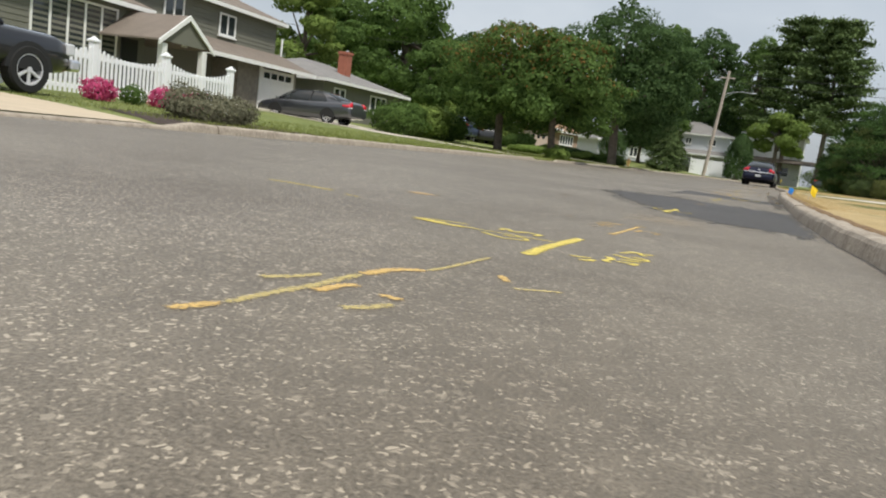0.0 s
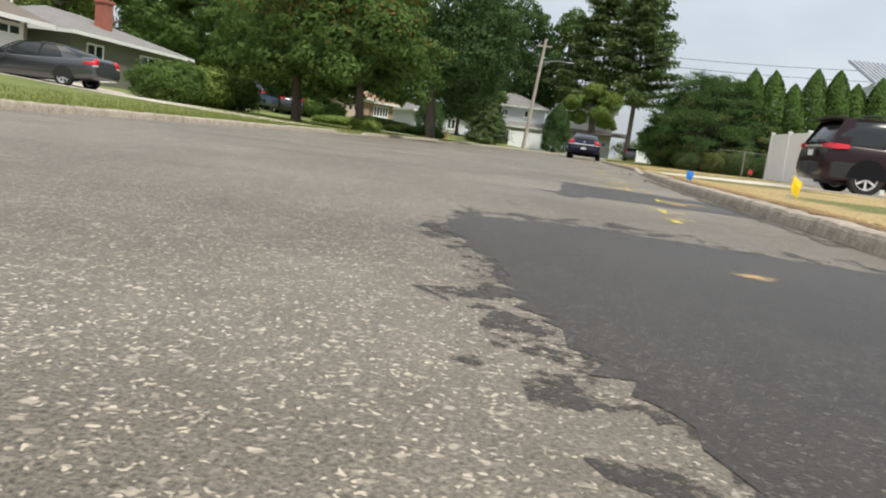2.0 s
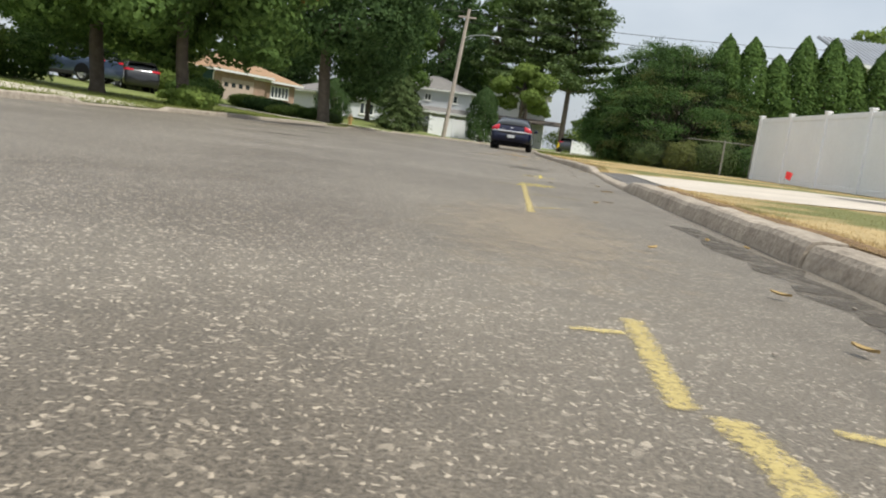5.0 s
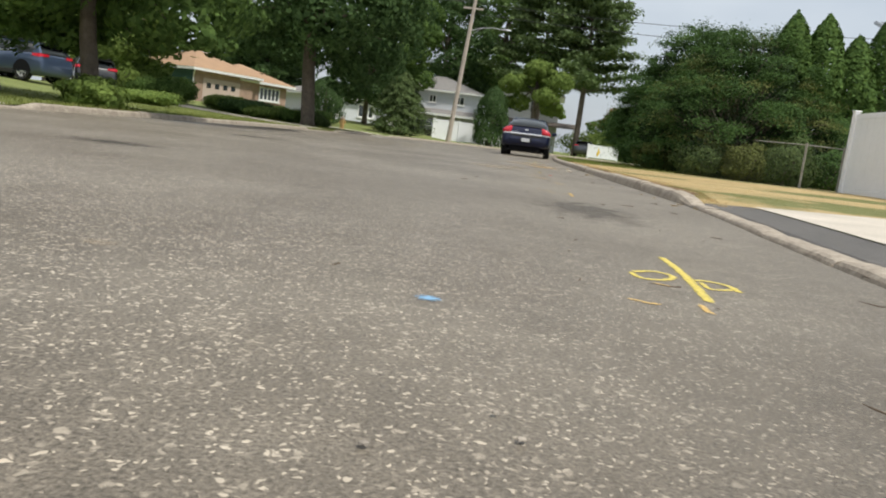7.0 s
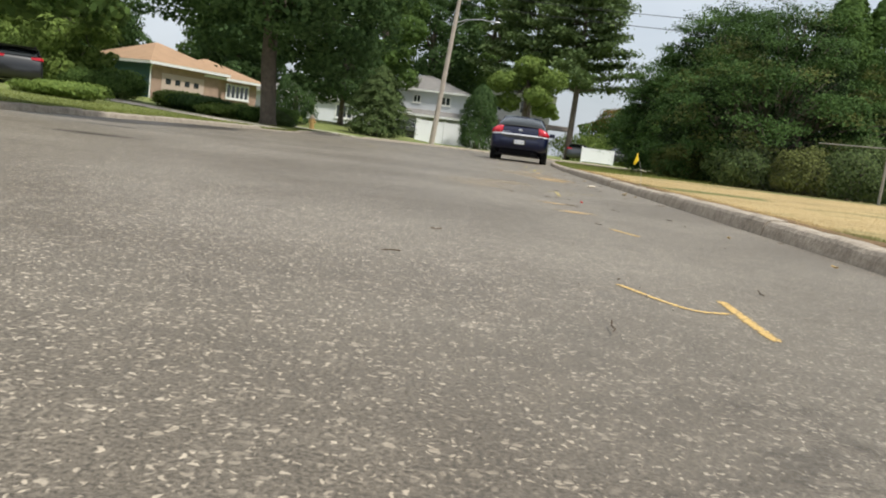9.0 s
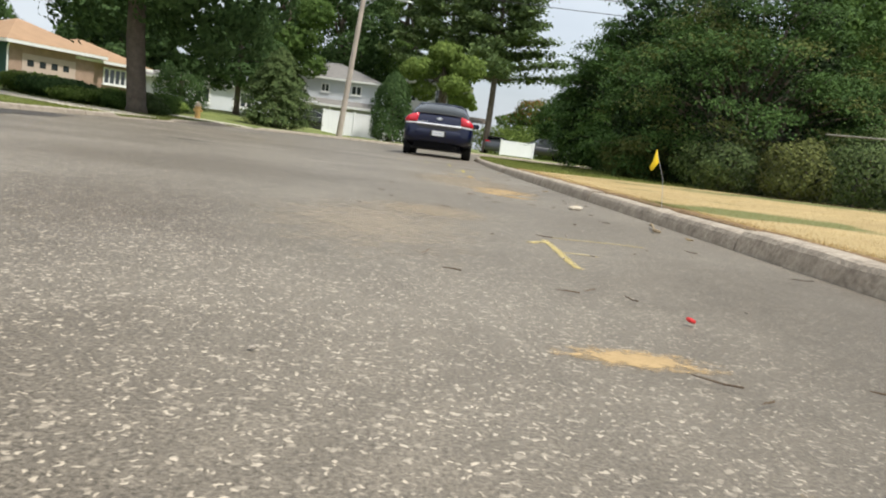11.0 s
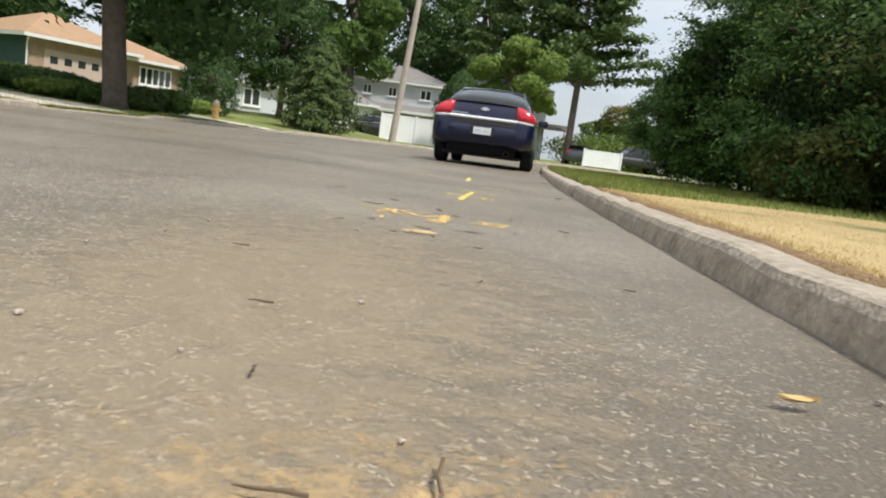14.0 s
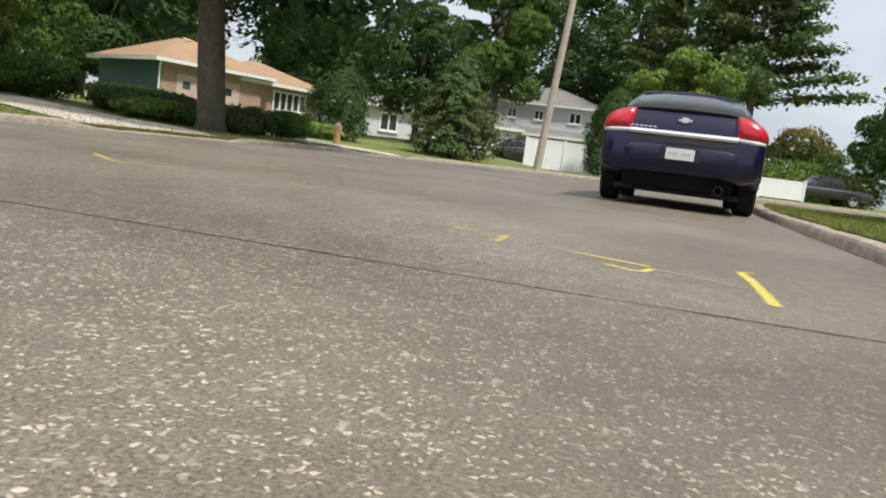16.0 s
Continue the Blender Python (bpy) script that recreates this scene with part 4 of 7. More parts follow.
def suv(m, paint, label, detailed=True, length=5.2, width=1.0, height=1.78, group=""):
    root = thing("suv", m, label, "car", group)
    W, L, H = width, length, height
    r = 0.385
    ya, yb = 0.98, L - 1.0
    part("body", body_loft([(0.0, W * 0.86, 0.4, 0.5, 0.72, 0.74), (0.05, W * 0.93, 0.3, 0.48, 0.98, 1.02), (0.12, W * 0.96, 0.27, 0.48, 1.08, 1.14), (0.6, W * 0.985, 0.26, 0.48, 1.12, 1.17), (1.6, W, 0.24, 0.46, 1.1, 1.15),
        (3.0, W, 0.24, 0.46, 1.06, 1.12), (L - 1.35, W, 0.24, 0.46, 1.03, 1.1), (L - 0.6, W * 0.97, 0.26, 0.46, 0.98, 1.04), (L - 0.12, W * 0.88, 0.28, 0.46, 0.84, 0.9), (L, W * 0.72, 0.36, 0.46, 0.7, 0.72)]), paint, root, smooth=True)
    part("glasshouse", cabin_loft([(0.1, W * 0.86, 1.13, W * 0.82, 1.16), (0.3, W * 0.89, 1.14, W * 0.77, H - 0.28), (0.5, W * 0.9, 1.14, W * 0.74, H - 0.07), (1.2, W * 0.92, 1.13, W * 0.74, H - 0.02), (2.4, W * 0.92, 1.1, W * 0.74, H), (3.1, W * 0.92, 1.08, W * 0.74, H - 0.05),
        (3.75, W * 0.9, 1.06, W * 0.77, 1.38), (4.2, W * 0.87, 1.05, W * 0.78, 1.1)]), CAR_GLASS, root, "dark tinted glass", smooth=True)
    part("roof", loft([[(x * w, y, z + 0.03 - 0.04 * x * x) for x in (-1, -0.6, 0, 0.6, 1)] + [(x * w, y, z - 0.03 - 0.03 * x * x) for x in (1, 0, -1)] for y, w, z in ((0.3, W * 0.72, H - 0.05), (0.55, W * 0.745, H - 0.035), (1.3, W * 0.75, H), (2.4, W * 0.75, H + 0.012), (3.05, W * 0.74, H - 0.035), (3.2, W * 0.73, H - 0.07))]), paint, root)
    part("roof_spoiler", loft([[(x * W, y, H - 0.06), (x * W, y - 0.03, H - 0.015), (x * W, y + 0.25, H + 0.0), (x * W, y + 0.25, H - 0.05)] for x, y in ((-0.7, 0.2), (0, 0.14), (0.7, 0.2))]), TRIM, root, "black roof spoiler")
    for s in (-1, 1):
        part("rear_pillar", loft([[(s * W * 0.72, 0.38, H - 0.06), (s * (W * 0.757), 0.42, H - 0.06), (s * (W * 0.757), 0.62, H - 0.05), (s * W * 0.72, 0.6, H - 0.05)],
            [(s * W * 0.83, 0.1, 1.16), (s * (W * 0.895), 0.16, 1.15), (s * (W * 0.912), 0.5, 1.14), (s * W * 0.84, 0.5, 1.14)]]), paint, root)
        part("mid_pillar", loft([[(s * W * 0.74, 1.55, H - 0.04), (s * (W * 0.762), 1.55, H - 0.05), (s * (W * 0.762), 1.78, H - 0.05), (s * W * 0.74, 1.78, H - 0.04)],
            [(s * W * 0.86, 1.22, 1.14), (s * (W * 0.932), 1.22, 1.13), (s * (W * 0.932), 1.6, 1.12), (s * W * 0.86, 1.6, 1.12)]]), paint, root)
        part("door_pillar", tube([(s * W * 0.93, 2.62, 1.1), (s * W * 0.85, 2.6, 1.4), (s * W * 0.76, 2.56, H - 0.05)], 0.04, 5), TRIM, root)
        part("front_pillar", tube([(s * W * 0.885, 4.15, 1.07), (s * W * 0.8, 3.68, 1.4), (s * W * 0.755, 3.15, H - 0.06)], [0.045, 0.04, 0.035], 6), paint, root)
        part("chrome_window_line", tube([(s * (W * 0.94), 4.0, 1.09), (s * (W * 0.945), 2.6, 1.11), (s * (W * 0.94), 1.66, 1.15), (s * (W * 0.9), 1.62, 1.28), (s * (W * 0.84), 1.82, H - 0.26), (s * (W * 0.79), 2.4, H - 0.11), (s * (W * 0.785), 3.1, H - 0.15)], 0.016, 6), CHROME, root, "bright line round the side windows")
        part("sill", box((s * W * 0.86, ya + 0.45, 0.24), (s * (W + 0.012), yb - 0.45, 0.42), 0.03), TRIM, root, "black lower sill")
        part("roof_rail", tube([(s * W * 0.68, 0.75, H + 0.02), (s * W * 0.68, 1.0, H + 0.06), (s * W * 0.68, 2.7, H + 0.06), (s * W * 0.68, 2.95, H + 0.0)], 0.018, 6), TRIM, root)
        part("tail_lamp", loft([[(s * W * 0.5, 0.035, 1.03), (s * W * 0.5, 0.035, 1.11), (s * W * 0.55, 0.12, 1.12), (s * W * 0.55, 0.12, 1.02)], [(s * W * 0.86, 0.02, 1.02), (s * W * 0.86, 0.04, 1.13), (s * W * 0.86, 0.16, 1.14), (s * W * 0.86, 0.16, 1.02)],
            [(s * W * 0.975, 0.14, 1.0), (s * W * 0.955, 0.16, 1.12), (s * W * 0.93, 0.22, 1.13), (s * W * 0.93, 0.22, 1.0)], [(s * W * 0.992, 0.48, 1.03), (s * W * 0.97, 0.48, 1.11), (s * W * 0.95, 0.5, 1.12), (s * W * 0.95, 0.5, 1.02)]]), REDLENS, root, "red wrap-round tail lamp")
        mir = part("wing_mirror", box((-0.12, -0.07, -0.09), (0.12, 0.07, 0.09), 0.04), paint, root)
        mir.matrix_local = pose(s * (W + 0.12), L - 1.75, 1.2)
        for y in (ya, yb):
            wheel(root, s * (W - 0.13), y, r, 0.25, s)
            arch(root, s * (W - 0.012), y, r, s, UNDER)
    if detailed:
        part("bumper", loft([[(x * W, y, 0.36), (x * W, y - 0.04, 0.44), (x * W, y - 0.045, 0.66), (x * W, y + 0.02, 0.72), (x * W, y + 0.2, 0.72), (x * W, y + 0.2, 0.36)] for x, y in ((-0.99, 0.55), (-0.97, 0.2), (-0.85, 0.06), (0, 0.0), (0.85, 0.06), (0.97, 0.2), (0.99, 0.55))]), TRIM, root, "black rear bumper")
        part("plate_recess", box((-0.3, -0.012, 0.8), (0.3, 0.06, 0.98), 0.02), TRIM, root)
        part("number_plate", box((-0.16, -0.02, 0.82), (0.16, -0.008, 0.96), 0.004), PLATE, root, "pale number plate")
        part("garnish", box((-0.5, 0.0, 1.035), (0.5, 0.05, 1.075), 0.01), CHROME, root, "bright strip between the lamps")
        part("wiper", tube([(0, 0.1, 1.2), (0.3, 0.16, 1.24)], 0.012, 5), TRIM, root)
        part("underbody", box((-0.7, 0.4, 0.2), (0.7, L - 0.4, 0.3), 0.03), TRIM, root)
    return root


def pickup(m, paint, label):
    root = thing("pickup_truck", m, label, "truck")
    W, L = 1.0, 5.6
    part("body", body_loft([(0, W * 0.92, 0.5, 0.6, 1.0, 1.03), (0.1, W, 0.45, 0.6, 1.05, 1.08), (2.0, W, 0.42, 0.6, 1.06, 1.09), (4.0, W, 0.42, 0.6, 1.08, 1.14), (5.2, W * 0.98, 0.42, 0.6, 1.06, 1.12), (5.5, W * 0.93, 0.45, 0.6, 0.98, 1.03), (5.6, W * 0.8, 0.5, 0.6, 0.9, 0.92)]), paint, root, smooth=True)
    part("glasshouse", cabin_loft([(1.75, W * 0.9, 1.1, W * 0.8, 1.14), (1.9, W * 0.92, 1.1, W * 0.76, 1.78), (3.2, W * 0.92, 1.1, W * 0.76, 1.82), (3.6, W * 0.91, 1.12, W * 0.78, 1.5), (4.15, W * 0.88, 1.12, W * 0.8, 1.16)]), CAR_GLASS, root, "dark tinted glass")
    part("roof", loft([[(x * w, y, z - 0.04 * x * x) for x in (-1, 0, 1)] + [(x * w, y, z - 0.07) for x in (1, -1)] for y, w, z in ((1.85, W * 0.76, 1.8), (2.5, W * 0.77, 1.86), (3.25, W * 0.76, 1.83))]), paint, root)
    part("front_bumper", box((-W * 0.98, 5.5, 0.5), (W * 0.98, 5.75, 0.72), 0.05), CHROME, root, "bright front bumper")
    part("grille", box((-W * 0.6, 5.52, 0.74), (W * 0.6, 5.64, 1.0), 0.02), TRIM, root)
    for s in (-1, 1):
        part("headlamp", box((s * W * 0.62, 5.42, 0.78), (s * W * 0.97, 5.6, 1.0), 0.03), CLEARLENS, root, "clear headlamp")
        part("front_pillar", tube([(s * W * 0.88, 4.12, 1.13), (s * W * 0.78, 3.25, 1.8)], 0.04, 6), paint, root)
        part("mid_pillar", tube([(s * W * 0.93, 2.6, 1.1), (s * W * 0.77, 2.58, 1.8)], 0.05, 6), paint, root)
        for y in (1.1, 4.6):
            wheel(root, s * (W - 0.12), y, 0.42, 0.28, s)
            arch(root, s * (W - 0.012), y, 0.42, s)
    return root


def facing(x, y, z, heading):
    """Pose of a vehicle whose rear stands at (x, y), with its heading in degrees clockwise from +y."""
    return pose(x, y, z, 0, 0, -heading)


sedan(facing(1.79, 49.68, 0.0, 5.7), NAVY, "dark navy four-door saloon parked beside the kerb")
suv(facing(5.68, 25.35, 0.13, 90), MAROON, "maroon sport utility vehicle with bright window line on the driveway")


# ---- houses ----
def frame_at(x, y, z, turn):
    """Local house frame: u runs along the front, v goes back into the plot."""
    return pose(x, y, z, 0, 0, turn)


def window(root, u0, u1, z0, z1, panes=2, proud=0.06, sill=True, bars=0):
    """A framed window in the front wall, with panes, glazing bars and a sill. The front faces -v."""
    w = part("window", box((u0, -proud, z0), (u1, -0.005, z0 + 0.09), 0.01), WHITE, root, "white-framed window")
    part("frame_head", box((u0, -proud, z1 - 0.09), (u1, -0.005, z1), 0.01), WHITE, w)
    for k in range(panes + 1):
        c = u0 + 0.05 + (u1 - u0 - 0.1) * k / panes
        part("mullion", box((c - 0.05, -proud, z0 + 0.092), (c + 0.05, -0.005, z1 - 0.092), 0.008), WHITE, w)
    for k in range(panes):
        a = u0 + 0.1 + (u1 - u0 - 0.1) * k / panes
        b = u0 + (u1 - u0 - 0.1) * (k + 1) / panes
        part("pane", box((a, -0.03, z0 + 0.09), (b, -0.012, z1 - 0.09)), PANE, w)
        if bars:
            part("glazing_bar", box((a, -0.045, (z0 + z1) / 2 - 0.02), (b, -0.028, (z0 + z1) / 2 + 0.02)), WHITE, w)
    if sill:
        part("sill", box((u0 - 0.06, -proud - 0.06, z0 - 0.07), (u1 + 0.06, -0.003, z0 - 0.002), 0.01), WHITE, w)
    return w


def boards(root, u0, u1, z0, z1, mat, v=-0.02, step=0.2):
    """Lapped siding boards on a front wall, one mesh a wall face, each board with its own lower edge."""
    bm = bmesh.new()
    z = z0
    while z < z1 - 0.02:
        h = min(step, z1 - z)
        bm.faces.new([bm.verts.new(p) for p in ((u0, v - 0.02, z), (u1, v - 0.02, z), (u1, v, z + h), (u0, v, z + h))])
        bm.faces.new([bm.verts.new(p) for p in ((u0, v - 0.02, z), (u0, v, z), (u1, v, z), (u1, v - 0.02, z))])
        z += step
    tagged(part("siding", bm, mat, root), kind="stuff")


def slab_roof(name, root, pts, thick, mat, label=""):
    """A roof plane of four corners with thickness."""
    bm = bmesh.new()
    top = [bm.verts.new(p) for p in pts]
    low = [bm.verts.new((p[0], p[1], p[2] - thick)) for p in pts]
    bm.faces.new(top)
    bm.faces.new(low[::-1])
    for k in range(len(pts)):
        j = (k + 1) % len(pts)
        bm.faces.new((top[k], low[k], low[j], top[j]))
    return part(name, bm, mat, root, label)


def hip_roof(root, u0, u1, v0, v1, eave, ridge, mat, over=0.45, label="hipped shingle roof", hip=None):
    """A hipped roof with fascia and gutter."""
    hip = (v1 - v0) / 2 if hip is None else hip
    a, b, c, d = u0 - over, u1 + over, v0 - over, v1 + over
    m = (v0 + v1) / 2
    bm = bmesh.new()
    vs = [bm.verts.new(p) for p in ((a, c, eave), (b, c, eave), (b, d, eave), (a, d, eave), (a + hip + over, m, ridge), (b - hip - over, m, ridge))]
    ws = [bm.verts.new(p) for p in ((a, c, eave - 0.03), (b, c, eave - 0.03), (b, d, eave - 0.03), (a, d, eave - 0.03))]
    for f in ((0, 1, 5, 4), (1, 2, 5), (2, 3, 4, 5), (3, 0, 4)):
        bm.faces.new([vs[k] for k in f])
    bm.faces.new(ws)
    for k in range(4):
        bm.faces.new((vs[k], vs[(k + 1) % 4], ws[(k + 1) % 4], ws[k]))
    r = part("roof", bm, mat, root, label)
    bm = bmesh.new()
    for lo, hi in (((a, c - 0.03, eave - 0.19), (b, c - 0.002, eave - 0.02)), ((a, d + 0.002, eave - 0.19), (b, d + 0.03, eave - 0.02)), ((a - 0.03, c, eave - 0.19), (a - 0.002, d, eave - 0.02)), ((b + 0.002, c, eave - 0.19), (b + 0.03, d, eave - 0.02))):
        add_box(bm, lo, hi)
    part("gutter", bm, WHITE, r, "white eaves gutter")
    bm = bmesh.new()
    bm.faces.new([bm.verts.new(p) for p in ((a, c, eave - 0.12), (b, c, eave - 0.12), (b, d, eave - 0.12), (a, d, eave - 0.12))])
    part("soffit", bm, WHITE, r)
    return r


def shell(root, u0, u1, v0, v1, z0, z1, mat, name="wall"):
    return part(name, box((u0, v0, z0), (u1, v1, z1)), mat, root)


# first house: grey-green, two storeys, facing the street; u runs along +y, v runs to -x
first = thing("house", pose(-23.0, 10.0, 0.0, 0, 0, 90), "grey-green two-storey house with white trim, porch and garage", "house")
G = 0.6
shell(first, 0, 15.4, 0.0, 8.5, 0.3, 4.0, SIDING)
shell(first, 15.4, 25.7, 0.6, 9.0, 0.3, 5.35, SIDING)
shell(first, 20.6, 25.7, -0.9, 0.6, 0.3, 2.85, STONE, "garage_wall")
boards(first, 0, 15.4, 0.9, 4.0, SIDING)
boards(first, 15.4, 25.7, 2.9, 5.3, SIDING, 0.58)
window(first, 9.9, 13.9, 1.85, 3.75, 5)
window(first, 3.0, 6.0, 1.85, 3.75, 3)
hip_roof(first, 0, 15.0, 0.0, 8.5, 4.05, 6.0, SHINGLE)
hip_roof(first, 15.4, 25.7, 0.6, 9.0, 5.4, 7.3, SHINGLE)
w = window(first, 20.8, 22.1, 3.95, 5.0, 2)
w.matrix_local = pose(0, 0.56, 0)
w = window(first, 17.0, 18.3, 4.05, 5.15, 2)
w.matrix_local = pose(0, 0.56, 0)
door = part("garage_door", box((22.5, -0.97, 0.6), (25.2, -0.9, 2.72), 0.01), WHITE, first, "white panelled garage door with a row of small panes")
for k in range(4):
    for j in range(3):
        part("door_panel", box((22.6 + k * 0.65, -0.985, 0.68 + j * 0.5), (23.15 + k * 0.65, -0.972, 1.08 + j * 0.5), 0.006), WHITE, door)
    part("door_pane", box((22.62 + k * 0.65, -0.99, 2.28), (23.13 + k * 0.65, -0.972, 2.56), 0.004), PANE, door)
for c in (23.85,):
    part("door_pull", box((c - 0.05, -1.02, 1.35), (c + 0.05, -0.985, 1.5)), TRIM, door)
part("door_casing", box((22.3, -0.96, 0.5), (22.5, -0.9, 2.85)), WHITE, first)
part("door_casing", box((25.2, -0.96, 0.5), (25.4, -0.9, 2.85)), WHITE, first)
pent = slab_roof("porch_roof", first, [(15.6, -1.7, 2.9), (26.3, -1.7, 2.9), (26.3, 0.6, 3.75), (15.6, 0.6, 3.75)], 0.08, SHINGLE, "low shingled roof over porch and garage")
part("fascia", box((15.6, -1.75, 2.72), (26.3, -1.7, 2.9)), WHITE, pent)
# porch gable with two columns
for s, a in ((-1, 13.1), (1, 15.9)):
    slab_roof("gable_roof", first, [(14.5, -2.9, 3.8), (14.5, 0.5, 3.8), (a + s * 0.15, 0.5, 2.72), (a + s * 0.15, -2.9, 2.72)], 0.07, SHINGLE, "small gabled porch roof")
    part("bargeboard", prism([(14.5, 3.82), (a + s * 0.2, 2.68), (a + s * 0.2, 2.5), (14.5, 3.62)], -2.98, -2.91, "y"), WHITE, first, "white bargeboard")
    part("column", box((a - s * 0.25 - 0.13, -2.85, 0.5), (a - s * 0.25 + 0.13, -2.6, 2.6), 0.02), WHITE, first, "white square porch column")
part("gable_wall", prism([(13.2, 2.68), (15.8, 2.68), (14.5, 3.7)], -2.86, -2.8, "y"), SIDING, first)
part("porch_floor", box((12.6, -2.9, 0.3), (20.5, -0.002, 0.75), 0.02), CONCRETE, first)
part("front_door", box((14.1, -0.07, 0.76), (15.0, -0.022, 2.75), 0.01), BLACKPAINT, first, "dark front door")

# second house: low, grey hipped roof, brick chimney
second = thing("house", pose(-22.0, 38.5, 0.0, 0, 0, 90), "low single-storey house with grey hipped roof and brick chimney", "house")
shell(second, 0, 11.0, 0, 8, 0.3, 2.95, SIDING)
hip_roof(second, 0, 11.0, 0, 8, 3.0, 4.35, SHINGLE_GREY)
window(second, 1.2, 2.6, 1.5, 2.6, 2)
window(second, 6.0, 8.4, 1.5, 2.6, 3)
bm = box((5.0, 1.4, 3.0), (5.7, 2.0, 5.0), 0.02)
add_box(bm, (4.94, 1.34, 4.9), (5.76, 2.06, 5.06), 0.02)
part("chimney", bm, REDBRICK, second, "red brick chimney")
part("vent_pipe", tube([(0.8, 3.5, 3.2), (0.8, 3.5, 5.0)], 0.06, 8), WHITE, second)

# third house: tan roof, teal end wall, brick front turned with the bend
third = thing("house", pose(-19.1, 71.5, 0.0, 0, 0, 62), "single-storey brick house with orange-tan roof and dark teal end wall", "house")
shell(third, 0.5, 6.0, 0.5, 6.3, 0.2, 2.95, BRICK)
shell(third, 6.0, 10.0, 0.9, 6.3, 0.2, 2.75, BRICK)
part("end_wall", box((0.44, 0.46, 0.2), (0.5, 6.3, 2.9)), TEAL, third, "dark teal boarded end wall")
bm = bmesh.new()
for k in range(13):
    add_box(bm, (0.405, 0.5, 0.25 + k * 0.2), (0.438, 6.3, 0.44 + k * 0.2), 0.0)
tagged(part("siding", bm, TEAL, third), kind="stuff")
hip_roof(third, 0.5, 6.0, 0.5, 6.3, 3.0, 4.4, SHINGLE_TAN, 0.5, "orange-tan hipped roof", hip=2.6)
hip_roof(third, 5.2, 10.0, 0.9, 6.3, 2.8, 4.0, SHINGLE_TAN, 0.5, "orange-tan hipped roof", hip=2.2)
w = window(third, 7.0, 9.2, 1.45, 2.45, 5)
w.matrix_local = pose(0, 0.88, 0)
part("garage_door", box((1.3, 0.47, 0.3), (4.7, 0.497, 2.4), 0.01), material("faded_pink_door", (0.5, 0.4, 0.34), 0.7, vary=0.1, scale=2, fine=20), third, "faded pale garage door with four small panes")
for k in range(4):
    part("vent_window", box((1.6 + k * 0.75, 0.46, 1.75), (2.0 + k * 0.75, 0.505, 2.1), 0.01), PANE, third)
part("downpipe", tube([(0.25, 0.1, 2.85), (0.35, 0.35, 2.6), (0.38, 0.4, 2.4), (0.38, 0.4, 0.3)], 0.045, 8), WHITE, third, "white downpipe")

# fourth: small pale house behind the street tree
fourth = thing("house", pose(-13.5, 84.0, 0.0, 0, 0, 40), "small pale single-storey house with grey roof", "house")
shell(fourth, 0, 7, 0, 7, 0.1, 2.7, PALE_WALL)
hip_roof(fourth, 0, 7, 0, 7, 2.75, 4.1, SHINGLE_GREY)
window(fourth, 1.0, 2.2, 1.2, 2.3, 2)
window(fourth, 4.0, 5.6, 1.2, 2.3, 3)
fifth = thing("house", pose(-7.6, 92.0, 0.0, 0, 0, 10), "low white garage with grey gabled roof", "garage")
shell(fifth, -2.6, 2.2, 0, 6, 0.1, 2.5, WHITE)
hip_roof(fifth, -2.6, 2.2, 0, 6, 2.55, 3.9, SHINGLE_GREY)
d5 = part("garage_door", box((-1.9, -0.05, 0.1), (0.9, -0.004, 2.2), 0.01), WHITE, fifth, "white garage door")
for k in range(4):
    part("door_pane", box((-1.8 + k * 0.68, -0.07, 1.75), (-1.3 + k * 0.68, -0.052, 2.05)), PANE, d5)

# far pale houses beyond the bend
far = thing("house", pose(-9.0, 103.0, 0.0, 0, 0, 0), "pale blue-white two-storey house with a porch roof", "house")
shell(far, 0, 8.8, 0, 8, 0, 5.2, PALE_WALL)
hip_roof(far, 0, 8.8, 0, 8, 5.25, 7.0, SHINGLE_GREY)
slab_roof("porch_roof", far, [(-0.4, -1.6, 2.75), (9.2, -1.6, 2.75), (9.2, 0, 3.3), (-0.4, 0, 3.3)], 0.1, SHINGLE_GREY, "grey porch roof")
part("fascia", box((-0.4, -1.66, 2.55), (9.2, -1.6, 2.75)), WHITE, far)
for a, b, c, d in ((1.2, 2.0, 3.9, 4.7), (3.4, 4.2, 3.9, 4.7), (6.2, 7.2, 3.9, 4.8), (1.4, 2.6, 1.0, 2.2), (5.6, 7.2, 1.0, 2.2)):
    window(far, a, b, c, d, 2)
for a in (0.2, 4.4, 8.6):
    part("post", box((a, -1.5, 0), (a + 0.16, -1.34, 2.6)), WHITE, far)
far = thing("house", pose(1.5, 106.0, 0.0, 0, 0, -6), "white two-storey house behind the trees", "house")
shell(far, 0, 7, 0, 8, 0, 6.2, WHITE)
hip_roof(far, 0, 7, 0, 8, 6.25, 7.8, SHINGLE_GREY)
for a, b, c, d in ((3.8, 4.7, 4.2, 5.6), (5.0, 5.9, 4.2, 5.6), (1.0, 2.0, 4.2, 5.6), (4.0, 5.8, 1.2, 2.4)):
    window(far, a, b, c, d, 2, bars=1)
slab_roof("porch_roof", far, [(-0.4, -2.2, 2.9), (9.0, -2.2, 2.9), (9.0, 0, 3.4), (-0.4, 0, 3.4)], 0.1, SHINGLE)
for a in (0.2, 8.7):
    part("post", box((a, -2.1, 0), (a + 0.14, -1.96, 2.78)), WHITE, far)

